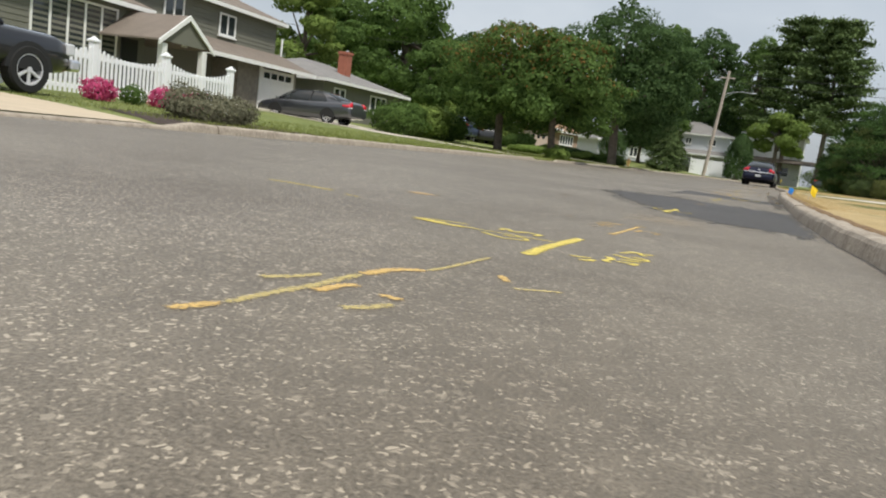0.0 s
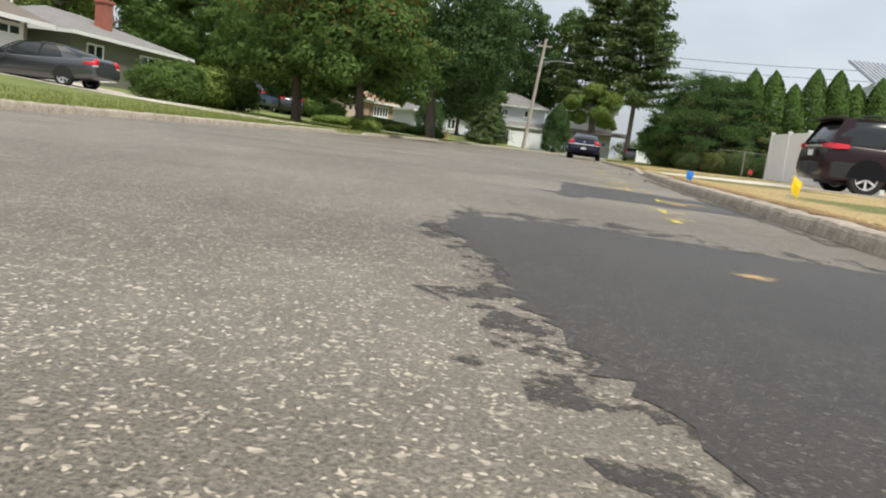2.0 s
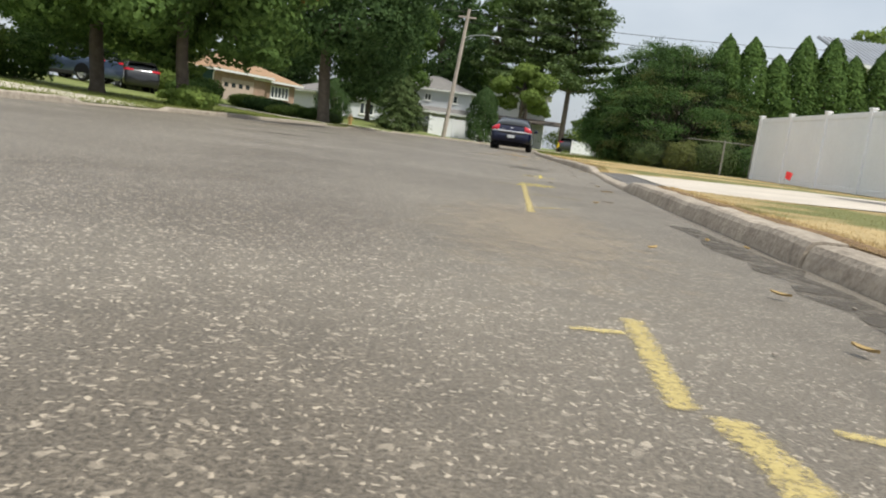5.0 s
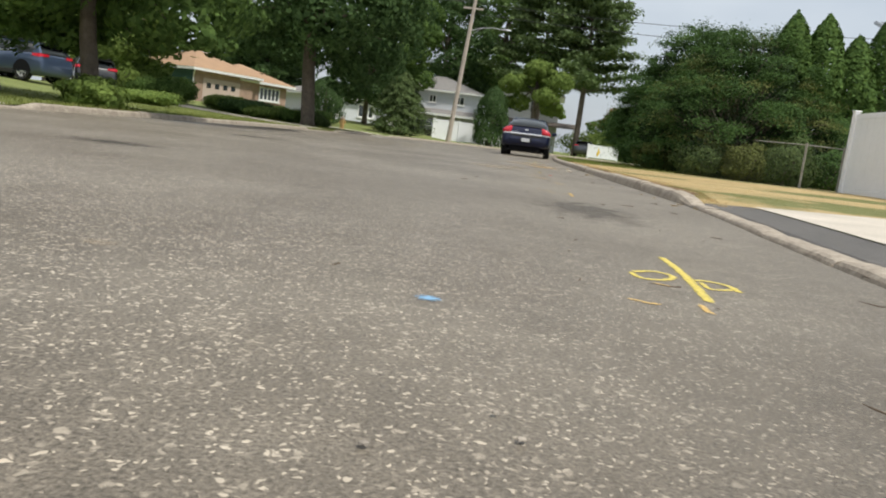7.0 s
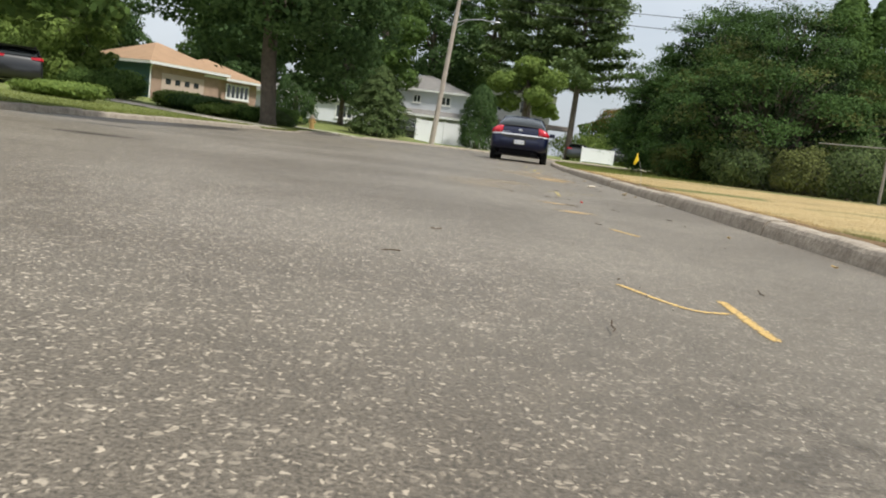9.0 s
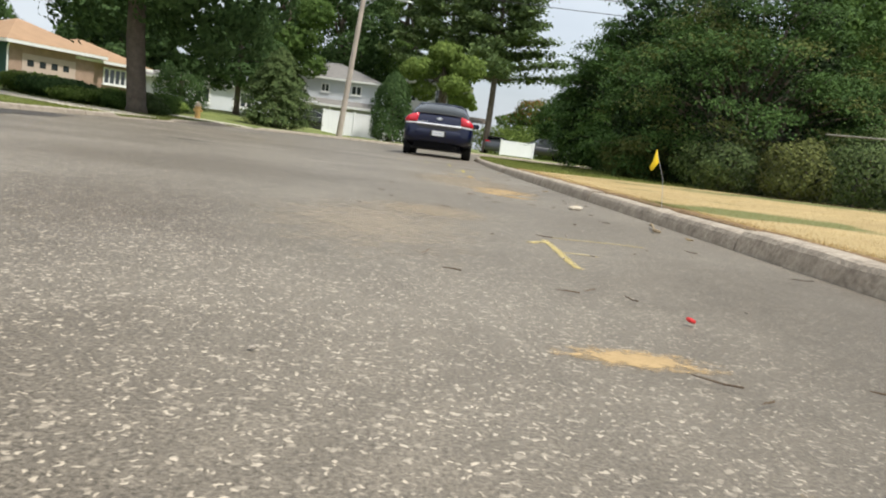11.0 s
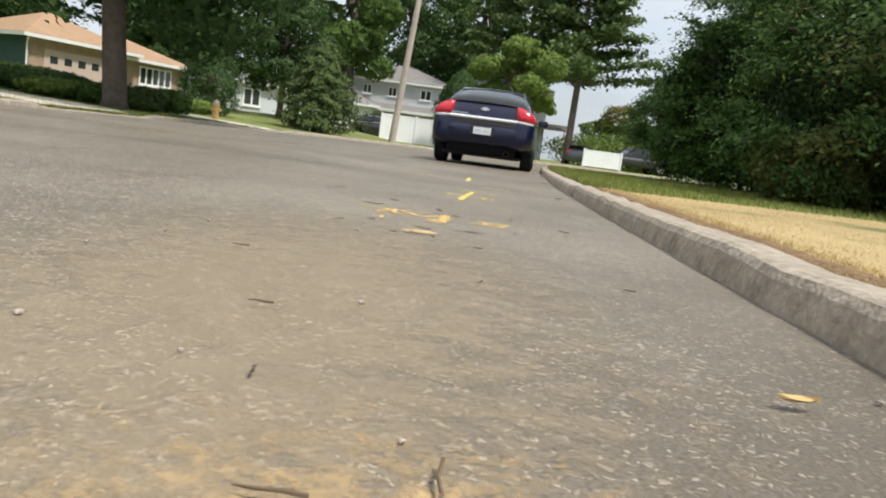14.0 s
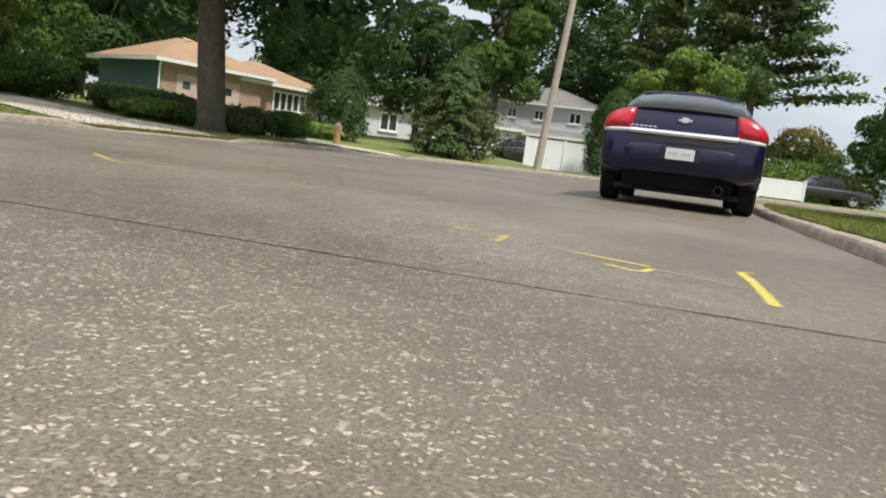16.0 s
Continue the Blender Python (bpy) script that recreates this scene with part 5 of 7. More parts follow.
# house behind the tall hedge, with a ribbed roof
hedge_house = thing("house", pose(20.0, 58.0, 0.0, 0, 0, 0), "grey two-storey house with a ribbed metal roof", "house")
shell(hedge_house, 0, 14, 0, 9, 0, 6.9, PALE_WALL)
slab_roof("roof", hedge_house, [(-0.4, -0.6, 6.9), (6.0, -0.6, 6.9), (6.0, 4.5, 8.9), (-0.4, 4.5, 8.9)], 0.12, METAL_ROOF, "ribbed pale metal roof")
bm = bmesh.new()
for k in range(22):
    u = -0.3 + k * 0.3
    vs = [bm.verts.new(p) for p in ((u - 0.03, -0.6, 6.91), (u + 0.03, -0.6, 6.91), (u + 0.03, 4.5, 8.91), (u - 0.03, 4.5, 8.91), (u - 0.03, -0.6, 6.96), (u + 0.03, -0.6, 6.96), (u + 0.03, 4.5, 8.96), (u - 0.03, 4.5, 8.96))]
    for f in ((4, 5, 6, 7), (0, 4, 7, 3), (1, 2, 6, 5), (0, 1, 5, 4)):
        bm.faces.new([vs[j] for j in f])
tagged(part("roof_ribs", bm, METAL_ROOF, hedge_house), kind="stuff")
slab_roof("roof", hedge_house, [(6.0, -0.6, 6.7), (14.4, -0.6, 6.7), (14.4, 4.5, 8.5), (6.0, 4.5, 8.5)], 0.12, SHINGLE_GREY, "grey shingle roof")
part("gutter", box((-0.4, -0.72, 6.62), (14.4, -0.62, 6.8)), WHITE, hedge_house)
window(hedge_house, 9.4, 11.0, 5.0, 6.2, 2)


# ---- trees, hedges, shrubs ----
def L(x, y):
    return (x, y, rise(x, y, -1))


def Rt(x, y):
    return (x, y, rise(x, y, 1))


tree("street_tree", L(-11.4, 38.6), 6.6, 3.7, 0.2, LEAF, "small street tree, dark green with reddening top", 15000, 0.18, 0.2, 20, group="reddening street trees", mats=(LEAF_RED, 0.22), seed=1)
tree("street_tree", L(-8.2, 37.1), 6.0, 3.2, 0.17, LEAF, "small street tree, green turning rusty", 13000, 0.18, 0.24, 18, group="reddening street trees", mats=(LEAF_RED, 0.15), seed=2)
tree("maple_tree", L(-8.0, 56.9), 11.0, 6.0, 0.3, LEAF_DEEP, "large dark-leaved maple with a thick trunk at the kerb", 28000, 0.22, 0.26, 24, seed=3)
tree("small_tree", L(-8.2, 76.0), 6.6, 3.0, 0.16, LEAF_DEEP, "small dark tree in front of a pale house", 12000, 0.17, 0.14, 16, seed=4)
cone_tree("fir_tree", (-5.15, 70.8, 0.15), 4.1, 1.85, YEW, "young green fir standing at the kerb", 9000, 0.12, 0.45, seed=5, tiers=7)
cone_tree("clipped_yew", L(-9.9, 70.0), 2.9, 1.25, LEAF_DEEP, "round-topped clipped dark yew on the lawn", 5000, 0.09, 0.82, seed=6, category="shrub")
cone_tree("cypress", (0.95, 81.0, 0.1), 4.6, 1.35, LEAF_DEEP, "dark columnar evergreen in front of the far houses", 4500, 0.14, 0.75, seed=7)
tree("roadside_tree", (4.2, 83.0, 0.1), 7.2, 2.9, 0.2, LEAF_LIGHT, "light-green tree at the bend of the street", 7000, 0.22, 0.38, 8, seed=8)
for k, (x, y, h, s, mat) in enumerate(((-20, 92, 9.5, 4.6, LEAF_DEEP), (-8.5, 100, 18, 4.8, LEAF), (-4.5, 112, 20, 6.5, LEAF_DEEP), (2.0, 116, 20, 6.0, LEAF), (-25, 104, 12, 5.5, LEAF), (-33, 88, 9.5, 5, LEAF))):
    tree("tall_tree", (x, y, 0), h, s, 0.38, mat, "tall broad-leaved tree behind the houses", 11000, 0.34, 0.22, 12, group="tall trees", seed=20 + k)
tree("domed_tree", (-44, 98, 0.5), 19, 10.5, 0.6, LEAF, "great domed tree far behind the low house", 16000, 0.5, 0.2, 14, seed=40)
tree("garden_tree", L(-28, 46), 9.5, 3.4, 0.22, LEAF_LIGHT, "light-green tree beside the grey-green house", 9000, 0.22, 0.15, 9, seed=41)
tree("garden_tree", L(-32, 58), 11, 4.5, 0.25, LEAF, "green tree behind the low house", 9000, 0.26, 0.15, 9, seed=42)
tree("garden_tree", L(-25, 62), 8, 3.8, 0.2, LEAF, "green leafy garden tree behind the houses", 8000, 0.24, 0.12, 9, seed=43)
tree("garden_tree", L(-17.5, 58.5), 6.0, 2.8, 0.14, LEAF_LIGHT, "feathery light-green garden tree beside the hedge", 8000, 0.17, 0.08, 9, seed=44)
tree("garden_tree", L(-27, 71), 9.5, 4.4, 0.24, LEAF, "green tree beside the brick house", 13000, 0.2, 0.12, 14, seed=48)
tree("garden_tree", L(-23.5, 63.5), 6.5, 3.0, 0.16, LEAF_LIGHT, "light-green leafy tree beside the brick house", 10000, 0.17, 0.08, 12, seed=49)
tree("tall_tree", (-31, 86, 0), 13, 5.5, 0.3, LEAF_DEEP, "tall broad-leaved tree behind the houses", 12000, 0.3, 0.15, 14, group="tall trees", seed=50)
tree("far_tree", (33, 80, 0), 13.5, 5.5, 0.3, LEAF_LIGHT, "light-green tree behind the grey house", 8000, 0.34, 0.25, 10, seed=45)
tree("far_tree", (22, 100, 0), 11, 5, 0.3, LEAF, "green tree beyond the bend", 9000, 0.3, 0.15, 10, seed=46)
tree("far_tree", (16.5, 112, 0), 6.4, 4.6, 0.2, LEAF, "rust-tinted low tree beyond the hedge", 6000, 0.25, 0.12, 9, mats=(LEAF_RED, 0.45), seed=47)


def pine(place, height, tiers, label, seed=0):
    """A tall open pine: bare trunk, long level boughs with plates of needles."""
    global rng
    rng = np.random.default_rng(seed + 71)
    root = thing("pine_tree", pose(*place), label, "tree")
    bm = tube([(0, 0, -0.2), (0.1, 0, height * 0.4), (0.0, 0.1, height * 0.8), (0.1, 0, height)], [0.3, 0.24, 0.13, 0.03], 8)
    pts, dirs = [], []
    for k in range(tiers):
        f = k / (tiers - 1)
        z = height * (0.36 + 0.62 * f)
        reach = 6.0 * (1 - 0.72 * f) * rng.uniform(0.75, 1.15)
        for a in rng.uniform(0, 6.28) + np.arange(4) * 1.57 + rng.uniform(-0.4, 0.4, 4):
            tip = Vector((math.cos(a) * reach, math.sin(a) * reach, z + 0.5))
            add_tube(bm, [(0, 0, z - 0.3), tip * 0.5 + Vector((0, 0, z * 0.5 - 0.1)), tip], [0.07, 0.05, 0.015], 5)
            for t in np.linspace(0.35, 1.0, 6):
                c = np.array([tip.x * t, tip.y * t, z - 0.3 + 0.8 * t])
                m = 85
                pts.append(c + rng.normal(0, 1, (m, 3)) * np.array([0.55, 0.55, 0.17]))
                dirs.append(np.tile([0, 0, 1.0], (m, 1)))
    part("trunk", bm, BARK, root)
    link("needles", leaf_mesh("needles", np.concatenate(pts), np.concatenate(dirs), 0.2, 0.7, 2.2), PINE, root)
    return root


pine((9.5, 96, 0), 18.5, 13, "tall open pine with level boughs", 1)
pine((6.0, 104, 0), 20, 12, "tall open pine with level boughs", 2)

# big old evergreens at the corner of the right-hand plot
def bough_shrub(place, lobes, boughs, per, leaf, mats, label, seed, reach=0.62):
    """An old evergreen: layered, drooping boughs of sprays round an inside coloured dark for shade, with bare branches
    between them.
    """
    global rng
    rng = np.random.default_rng(seed + 400)
    root = thing("evergreen", pose(*place), label, "shrub", "old evergreens")
    p, d = lumpy(lobes, boughs * 2, 0.1, 0.86)
    keep = p[:, 2] > 0.1
    p, d = p[keep][:boughs * 2], d[keep][:boughs * 2]
    pick = rng.permutation(len(p))[:boughs]
    heap = [[], []]
    aim = [[], []]
    bm = bmesh.new()
    for k, (c, o) in enumerate(zip(p[pick], d[pick])):
        out = np.array([o[0] + rng.normal(0, 0.3), o[1] + rng.normal(0, 0.3), rng.uniform(-0.45, 0.1) + 0.6 * max(0, o[2])])
        out /= np.linalg.norm(out)
        side = np.cross(out, [0, 0, 1.0])
        side /= np.linalg.norm(side) + 1e-9
        up = np.cross(side, out)
        s = rng.uniform(0.65, 1.25) * reach
        q = rng.normal(0, 1, (per, 3))
        t = np.abs(q[:, :1]) * 0.55 - 0.35
        pts = c + s * (t * out + q[:, 1:2] * 0.42 * (1 - 0.4 * np.clip(t, 0, 1)) * side + (q[:, 2:] * 0.13 - 0.3 * t ** 2) * up)
        g = int(rng.random() < 0.22)
        heap[g].append(pts)
        aim[g].append(np.tile(up * 0.8 + out * 0.5, (per, 1)))
        if k % 3 == 0:
            foot = np.array([c[0] * 0.25, c[1] * 0.25, max(0.1, c[2] * 0.55)])
            add_tube(bm, [tuple(foot), tuple((foot + c) / 2 + [0, 0, 0.12]), tuple(c + out * s * 0.35)], [0.035, 0.02, 0.006], 5)
    for k in range(5):
        a = k * 1.3 + seed
        add_tube(bm, [(0.5 * math.cos(a), 0.5 * math.sin(a), -0.1), (1.0 * math.cos(a), 1.0 * math.sin(a), 1.1), (1.1 * math.cos(a + 0.2), 1.1 * math.sin(a + 0.2), 2.6)], [0.07, 0.055, 0.02], 7)
    tagged(part("stem", bm, BARK, root, "bare grey-brown stems and branches"), "bare grey-brown stems and branches", kind="stuff")
    for g in (0, 1):
        link("foliage", leaf_mesh("foliage", np.concatenate(heap[g]), np.concatenate(aim[g]), leaf, 0.45, 2.4), mats[g], root)
    # inner sprays take the darkened colour in place of shade between boughs
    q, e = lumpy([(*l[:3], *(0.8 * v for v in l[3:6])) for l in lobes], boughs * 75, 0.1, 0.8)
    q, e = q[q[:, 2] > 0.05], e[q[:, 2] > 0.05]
    link("inner_foliage", leaf_mesh("inner_foliage", q, e, leaf * 1.4, 0.6, 1.8), SHADE_SPRAYS, root, "inner sprays coloured dark to stand for shade")
    return root


# filler shrubs, added to close bright gaps; their dark colour stands for shade
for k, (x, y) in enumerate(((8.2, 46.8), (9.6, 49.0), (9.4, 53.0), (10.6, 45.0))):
    shrub("undergrowth", Rt(x, y), [(0, 0, 0.5, 1.6, 1.6, 0.8), (0.4, 0.3, 0.9, 1.2, 1.2, 0.7)], SHADE_SPRAYS, "filler shrub in a shade-dark colour, added behind the evergreens", 4200, 0.1, "undergrowth", 190 + k)
OLD = "sprawling old evergreen with drooping boughs and bare stems"
bough_shrub(Rt(7.6, 44.8), [(0, 0, 1.7, 2.6, 2.4, 1.7), (0.3, 0.4, 3.0, 2.0, 2.0, 1.5), (-1.4, 0.6, 1.2, 1.5, 1.6, 1.2), (1.6, -0.5, 1.4, 1.5, 1.3, 1.3)], 380, 240, 0.031, (EVERGREEN, OLIVE), OLD, 1, 0.6)
bough_shrub(Rt(8.0, 50.4), [(0, 0, 2.0, 2.9, 2.8, 2.0), (0.2, 0, 3.8, 2.2, 2.2, 1.6), (-1.2, 0.5, 1.4, 1.8, 1.8, 1.4)], 420, 200, 0.036, (EVERGREEN, CEDAR), "dense dark evergreen with boughs reaching the ground", 2, 0.5)
bough_shrub(Rt(8.7, 56.0), [(-0.4, 0, 1.7, 2.5, 2.7, 1.8), (0.4, 0, 3.2, 2.0, 2.1, 1.5), (1.0, 0, 4.5, 1.3, 1.4, 1.1)], 380, 200, 0.038, (EVERGREEN, CEDAR), "dense dark evergreen with boughs reaching the ground", 3, 0.5)

# upright hedge conifers
for k in range(12):
    h = 5.2 + 0.35 * math.sin(k * 2.3) + 0.25 * math.sin(k * 5.1)
    cone_tree("hedge_conifer", Rt(9.3 + k * 0.98, 45.6 + 0.2 * math.sin(k * 3)), h, 0.86, CEDAR, "upright bright-green hedge conifer with a pointed tip", 5600, 0.1, 0.74, "hedge conifers", 60 + k)

# hedges and shrubs on the left
for k, (x, y, w, h, mat) in enumerate(((-13.4, 61.6, 1.2, 0.7, LEAF_LIGHT), (-10.6, 58.6, 0.9, 0.5, LEAF_LIGHT), (-12.0, 60.6, 1.3, 0.7, LEAF_DEEP), (-11.6, 63.2, 1.2, 0.6, LEAF_LIGHT), (-10.3, 65.6, 1.0, 0.5, LEAF), (-10.0, 67.6, 0.9, 0.5, LEAF_LIGHT), (-12.6, 49.4, 1.3, 0.45, LEAF_LIGHT), (-17.5, 58.0, 1.6, 1.5, LEAF_LIGHT), (-15.6, 57.6, 1.4, 1.0, LEAF), (-20.0, 61.0, 1.8, 2.2, LEAF_LIGHT), (-22.5, 64.5, 1.8, 2.2, LEAF), (-16.2, 60.6, 1.4, 1.1, LEAF))):
    shrub("hedge_shrub", L(x, y), [(0, 0, h * 0.5, w, w * 1.15, h * 0.6), (0.4, 0.5, h * 0.7, w * 0.6, w * 0.7, h * 0.45)], mat, "rounded hedge shrub in front of the brick house", 4200, 0.12, "house hedge", 80 + k)
for k, (x, y, w, h) in enumerate(((-15.5, 34.8, 1.5, 1.4), (-15.2, 37.2, 1.6, 1.5), (-15.0, 39.8, 1.5, 1.3))):
    shrub("garden_shrub", L(x, y), [(0, 0, h * 0.5, w, w, h * 0.62), (0.3, 0.5, h * 0.75, w * 0.6, w * 0.6, h * 0.4)], LEAF_LIGHT if k % 2 else LEAF, "leafy light-green garden shrub", 4200, 0.13, "garden shrubs", 100 + k)
for k, (x, y, w, h) in enumerate(((-9.0, 58.2, 0.7, 0.6), (-8.9, 60.6, 0.8, 0.7), (-8.6, 62.4, 0.7, 0.8), (-7.6, 57.6, 0.5, 0.45), (-6.6, 74.0, 0.5, 0.55))):
    shrub("low_shrub", L(x, y), [(0, 0, h * 0.5, w, w, h * 0.6)], YEW if k % 2 else LEAF, "low rounded shrub near the kerb", 2200, 0.08, "low shrubs", 120 + k)
shrub("sage_bush", L(-8.4, 11.0), [(0, 0, 0.2, 0.6, 0.95, 0.28), (-0.2, -0.4, 0.3, 0.4, 0.45, 0.3), (0, 0.5, 0.24, 0.5, 0.5, 0.25)], leafy("grey_green_leaves", (0.12, 0.13, 0.075), (0.22, 0.21, 0.14)), "grey-green feathery bush in a mulched bed", 5000, 0.05, "", 130)
shrub("grass_clump", L(-7.7, 36.2), [(0, 0, 0.25, 0.6, 0.7, 0.35)], LEAF_LIGHT, "clump of broad-leaved plants at the kerb", 1500, 0.1, "", 131)
for k, (x, y) in enumerate(((-12.6, 12.7), (-12.7, 14.8), (-12.5, 15.6))):
    shrub("pink_flowers", L(x, y), [(0, 0, 0.22, 0.34, 0.4, 0.26)], PINK, "mound of pink bedding flowers by the fence", 900, 0.06, "pink flowers", 140 + k)
shrub("box_bush", L(-12.7, 13.8), [(0, 0, 0.2, 0.3, 0.3, 0.25)], LEAF, "small clipped green bush by the fence", 700, 0.05, "", 145)
shrub("far_hedge", (13.5, 101.0, 0), [(0, 0, 1.3, 5.0, 1.2, 1.6), (4.5, 0.5, 1.3, 3.0, 1.2, 1.5)], LEAF_LIGHT, "long clipped green hedge beyond the bend", 7000, 0.2, "", 146, "hedge")
paving("planting_bed", [(-7.18, 8.3), (-9.6, 9.6), (-9.3, 13.2), (-7.18, 13.0)], SOIL, -1, "dark mulched planting bed at the kerb", 0.015)


# ---- fences ----
def picket_fence(x, y0, y1, label):
    root = thing("picket_fence", pose(x, 0, 0), label, "fence")
    posts = [y0, y0 + (y1 - y0) * 0.36, y0 + (y1 - y0) * 0.66, y1]
    for p in posts:
        z = rise(x, p, -1)
        bm = box((-0.08, p - 0.08, z), (0.08, p + 0.08, z + 1.25), 0.012)
        add_box(bm, (-0.11, p - 0.11, z + 1.25), (0.11, p + 0.11, z + 1.31), 0.015)
        bmesh.ops.create_cone(bm, cap_ends=True, segments=4, radius1=0.11, radius2=0.01, depth=0.08, matrix=Matrix.Translation((0, p, z + 1.35)) @ Matrix.Rotation(math.pi / 4, 4, "Z"))
        part("post", bm, VINYL, root, "white capped fence post")
    for a, b in zip(posts, posts[1:]):
        z = rise(x, (a + b) / 2, -1)
        for h in (0.15, 0.85):
            part("rail", box((-0.035, a + 0.08, z + h), (0.035, b - 0.08, z + h + 0.1), 0.01), VINYL, root)
        n = int((b - a - 0.2) / 0.125)
        for k in range(n):
            c = a + 0.14 + k * (b - a - 0.28) / max(1, n - 1)
            t = (c - a) / (b - a)
            top = 0.92 + 0.22 * (2 * t - 1) ** 2
            part("picket", prism([(c - 0.035, z + 0.06), (c + 0.035, z + 0.06), (c + 0.035, z + top), (c, z + top + 0.04), (c - 0.035, z + top)], 0.036, 0.058, "x"), VINYL, root)
    return root


picket_fence(-13.9, 10.9, 18.9, "white vinyl picket fence with scalloped top")


def panel_fence(x0, y0, x1, y1, panels, z0, z1, label):
    """Solid vinyl fence: posts with caps, rails and upright boards."""
    d = Vector((x1 - x0, y1 - y0, 0))
    turn = math.degrees(math.atan2(d.y, d.x))
    root = thing("panel_fence", pose(x0, y0, 0, 0, 0, turn), label, "fence")
    step = d.length / panels
    for k in range(panels + 1):
        bm = box((k * step - 0.065, -0.065, z0 - 0.05), (k * step + 0.065, 0.065, z1 + 0.04), 0.01)
        add_box(bm, (k * step - 0.085, -0.085, z1 + 0.04), (k * step + 0.085, 0.085, z1 + 0.075), 0.012)
        part("post", bm, VINYL, root, "square capped post")
    for k in range(panels):
        a, b = k * step + 0.066, (k + 1) * step - 0.066
        for h in (z0 + 0.06, z1 - 0.14):
            part("rail", box((a, -0.025, h), (b, 0.025, h + 0.13), 0.006), VINYL, root)
        m = max(4, int((b - a) / 0.28))
        for j in range(m):
            u = a + (b - a) * j / m
            part("board", box((u + 0.003, -0.014, z0 + 0.192), (u + (b - a) / m - 0.003, 0.014, z1 - 0.142)), VINYL, root)
    return root


panel_fence(9.1, 40.3, 9.15, 29.3, 5, 0.12, 2.12, "tall white vinyl panel fence along the side yard")
panel_fence(-3.6, 82.6, 4.6, 84.6, 4, 0.1, 1.75, "white vinyl panel fence on the far side of the bend")
panel_fence(10.2, 91.6, 13.0, 92.2, 1, 0.1, 1.35, "short white vinyl fence between parked cars")


def chain_fence(x0, y0, x1, y1, n, z, label, start=0.0):
    """Wire-mesh fence: posts, top rail and woven wires."""
    d = Vector((x1 - x0, y1 - y0, 0))
    root = thing("wire_fence", pose(x0, y0, z, 0, 0, math.degrees(math.atan2(d.y, d.x))), label, "fence")
    w, h = d.length, 1.1
    for k in range(1 if start else 0, n + 1):
        part("post", tube([(w * k / n, 0, -0.1), (w * k / n, 0, h + 0.05)], 0.027, 8), RAIL, root)
    part("top_rail", tube([(w * start, 0, h), (w, 0, h)], 0.013, 6), RAIL, root)
    bm = bmesh.new()
    for k in range(int((w + h) / 0.14)):
        for s in (1, -1):
            a = k * 0.14 - (h if s > 0 else 0)
            pts = [(a, 0), (a + h, h)] if s > 0 else [(a, h), (a + h, 0)]
            (ua, za), (ub, zb) = pts
            if ua < 0:
                t = -ua / (ub - ua)
                ua, za = 0, za + (zb - za) * t
            if ub > w:
                t = (w - ua) / (ub - ua)
                ub, zb = w, za + (zb - za) * t
            if ub - ua > 0.05:
                add_tube(bm, [(ua, 0.0, za), (ub, 0.0, zb)], 0.0016, 3, False)
    tagged(part("wire_mesh", bm, DARK_WIRE, root), kind="stuff")
    return root


chain_fence(5.6, 42.6, 8.1, 40.4, 1, 0.14, "galvanised wire-mesh fence in front of the evergreens", 0.62)
chain_fence(8.1, 40.4, 9.03, 40.4, 1, 0.14, "galvanised wire-mesh fence in front of the evergreens")
for k, (x, y, w, h, mat) in enumerate(((6.4, 43.0, 0.8, 0.8, YEW), (7.3, 42.2, 0.7, 0.9, OLIVE), (8.3, 42.0, 0.8, 1.1, YEW), (9.6, 42.4, 0.9, 1.0, EVERGREEN), (5.7, 45.4, 0.8, 0.9, OLIVE), (10.6, 43.0, 0.9, 1.2, YEW))):
    shrub("undergrowth", Rt(x, y), [(0, 0, h * 0.45, w, w, h * 0.6), (0.3, 0.1, h * 0.8, w * 0.5, w * 0.5, h * 0.4)], mat, "straggling undergrowth behind the wire fence", 5000, 0.055, "undergrowth", 160 + k)


# ---- street furniture ----
pole = thing("street_lamp_pole", pose(-1.94, 72.65, 0.1), "weathered leaning wooden utility pole with a lamp arm", "street lamp")
part("pole", tube([(0, 0, -0.2), (0.35, 0, 4.5), (0.72, 0, 9.4)], [0.17, 0.14, 0.11], 14), POLEWOOD, pole, "leaning wooden pole")
part("arm", tube([(0.58, 0, 7.35), (1.2, 0, 7.6), (2.1, -0.05, 7.72), (2.75, -0.05, 7.66)], [0.035, 0.03, 0.028, 0.025], 8), STEEL, pole, "curved metal lamp arm")
part("brace", tube([(0.55, 0, 7.0), (1.3, 0, 7.58)], 0.015, 6), STEEL, pole)
bm = loft([[(2.55 + 0.75 * t, r * math.cos(a), 7.66 + 0.55 * r * math.sin(a) * (1 if math.sin(a) > 0 else 0.5)) for a in (math.pi * k / 6 for k in range(12))] for t, r in ((0, 0.05), (0.25, 0.12), (0.6, 0.15), (0.9, 0.1), (1.0, 0.03))])
part("lamp_head", bm, STEEL, pole, "pale lamp head")
part("crossarm", box((0.0, -0.06, 8.75), (1.3, 0.06, 8.87), 0.01), POLEWOOD, pole)
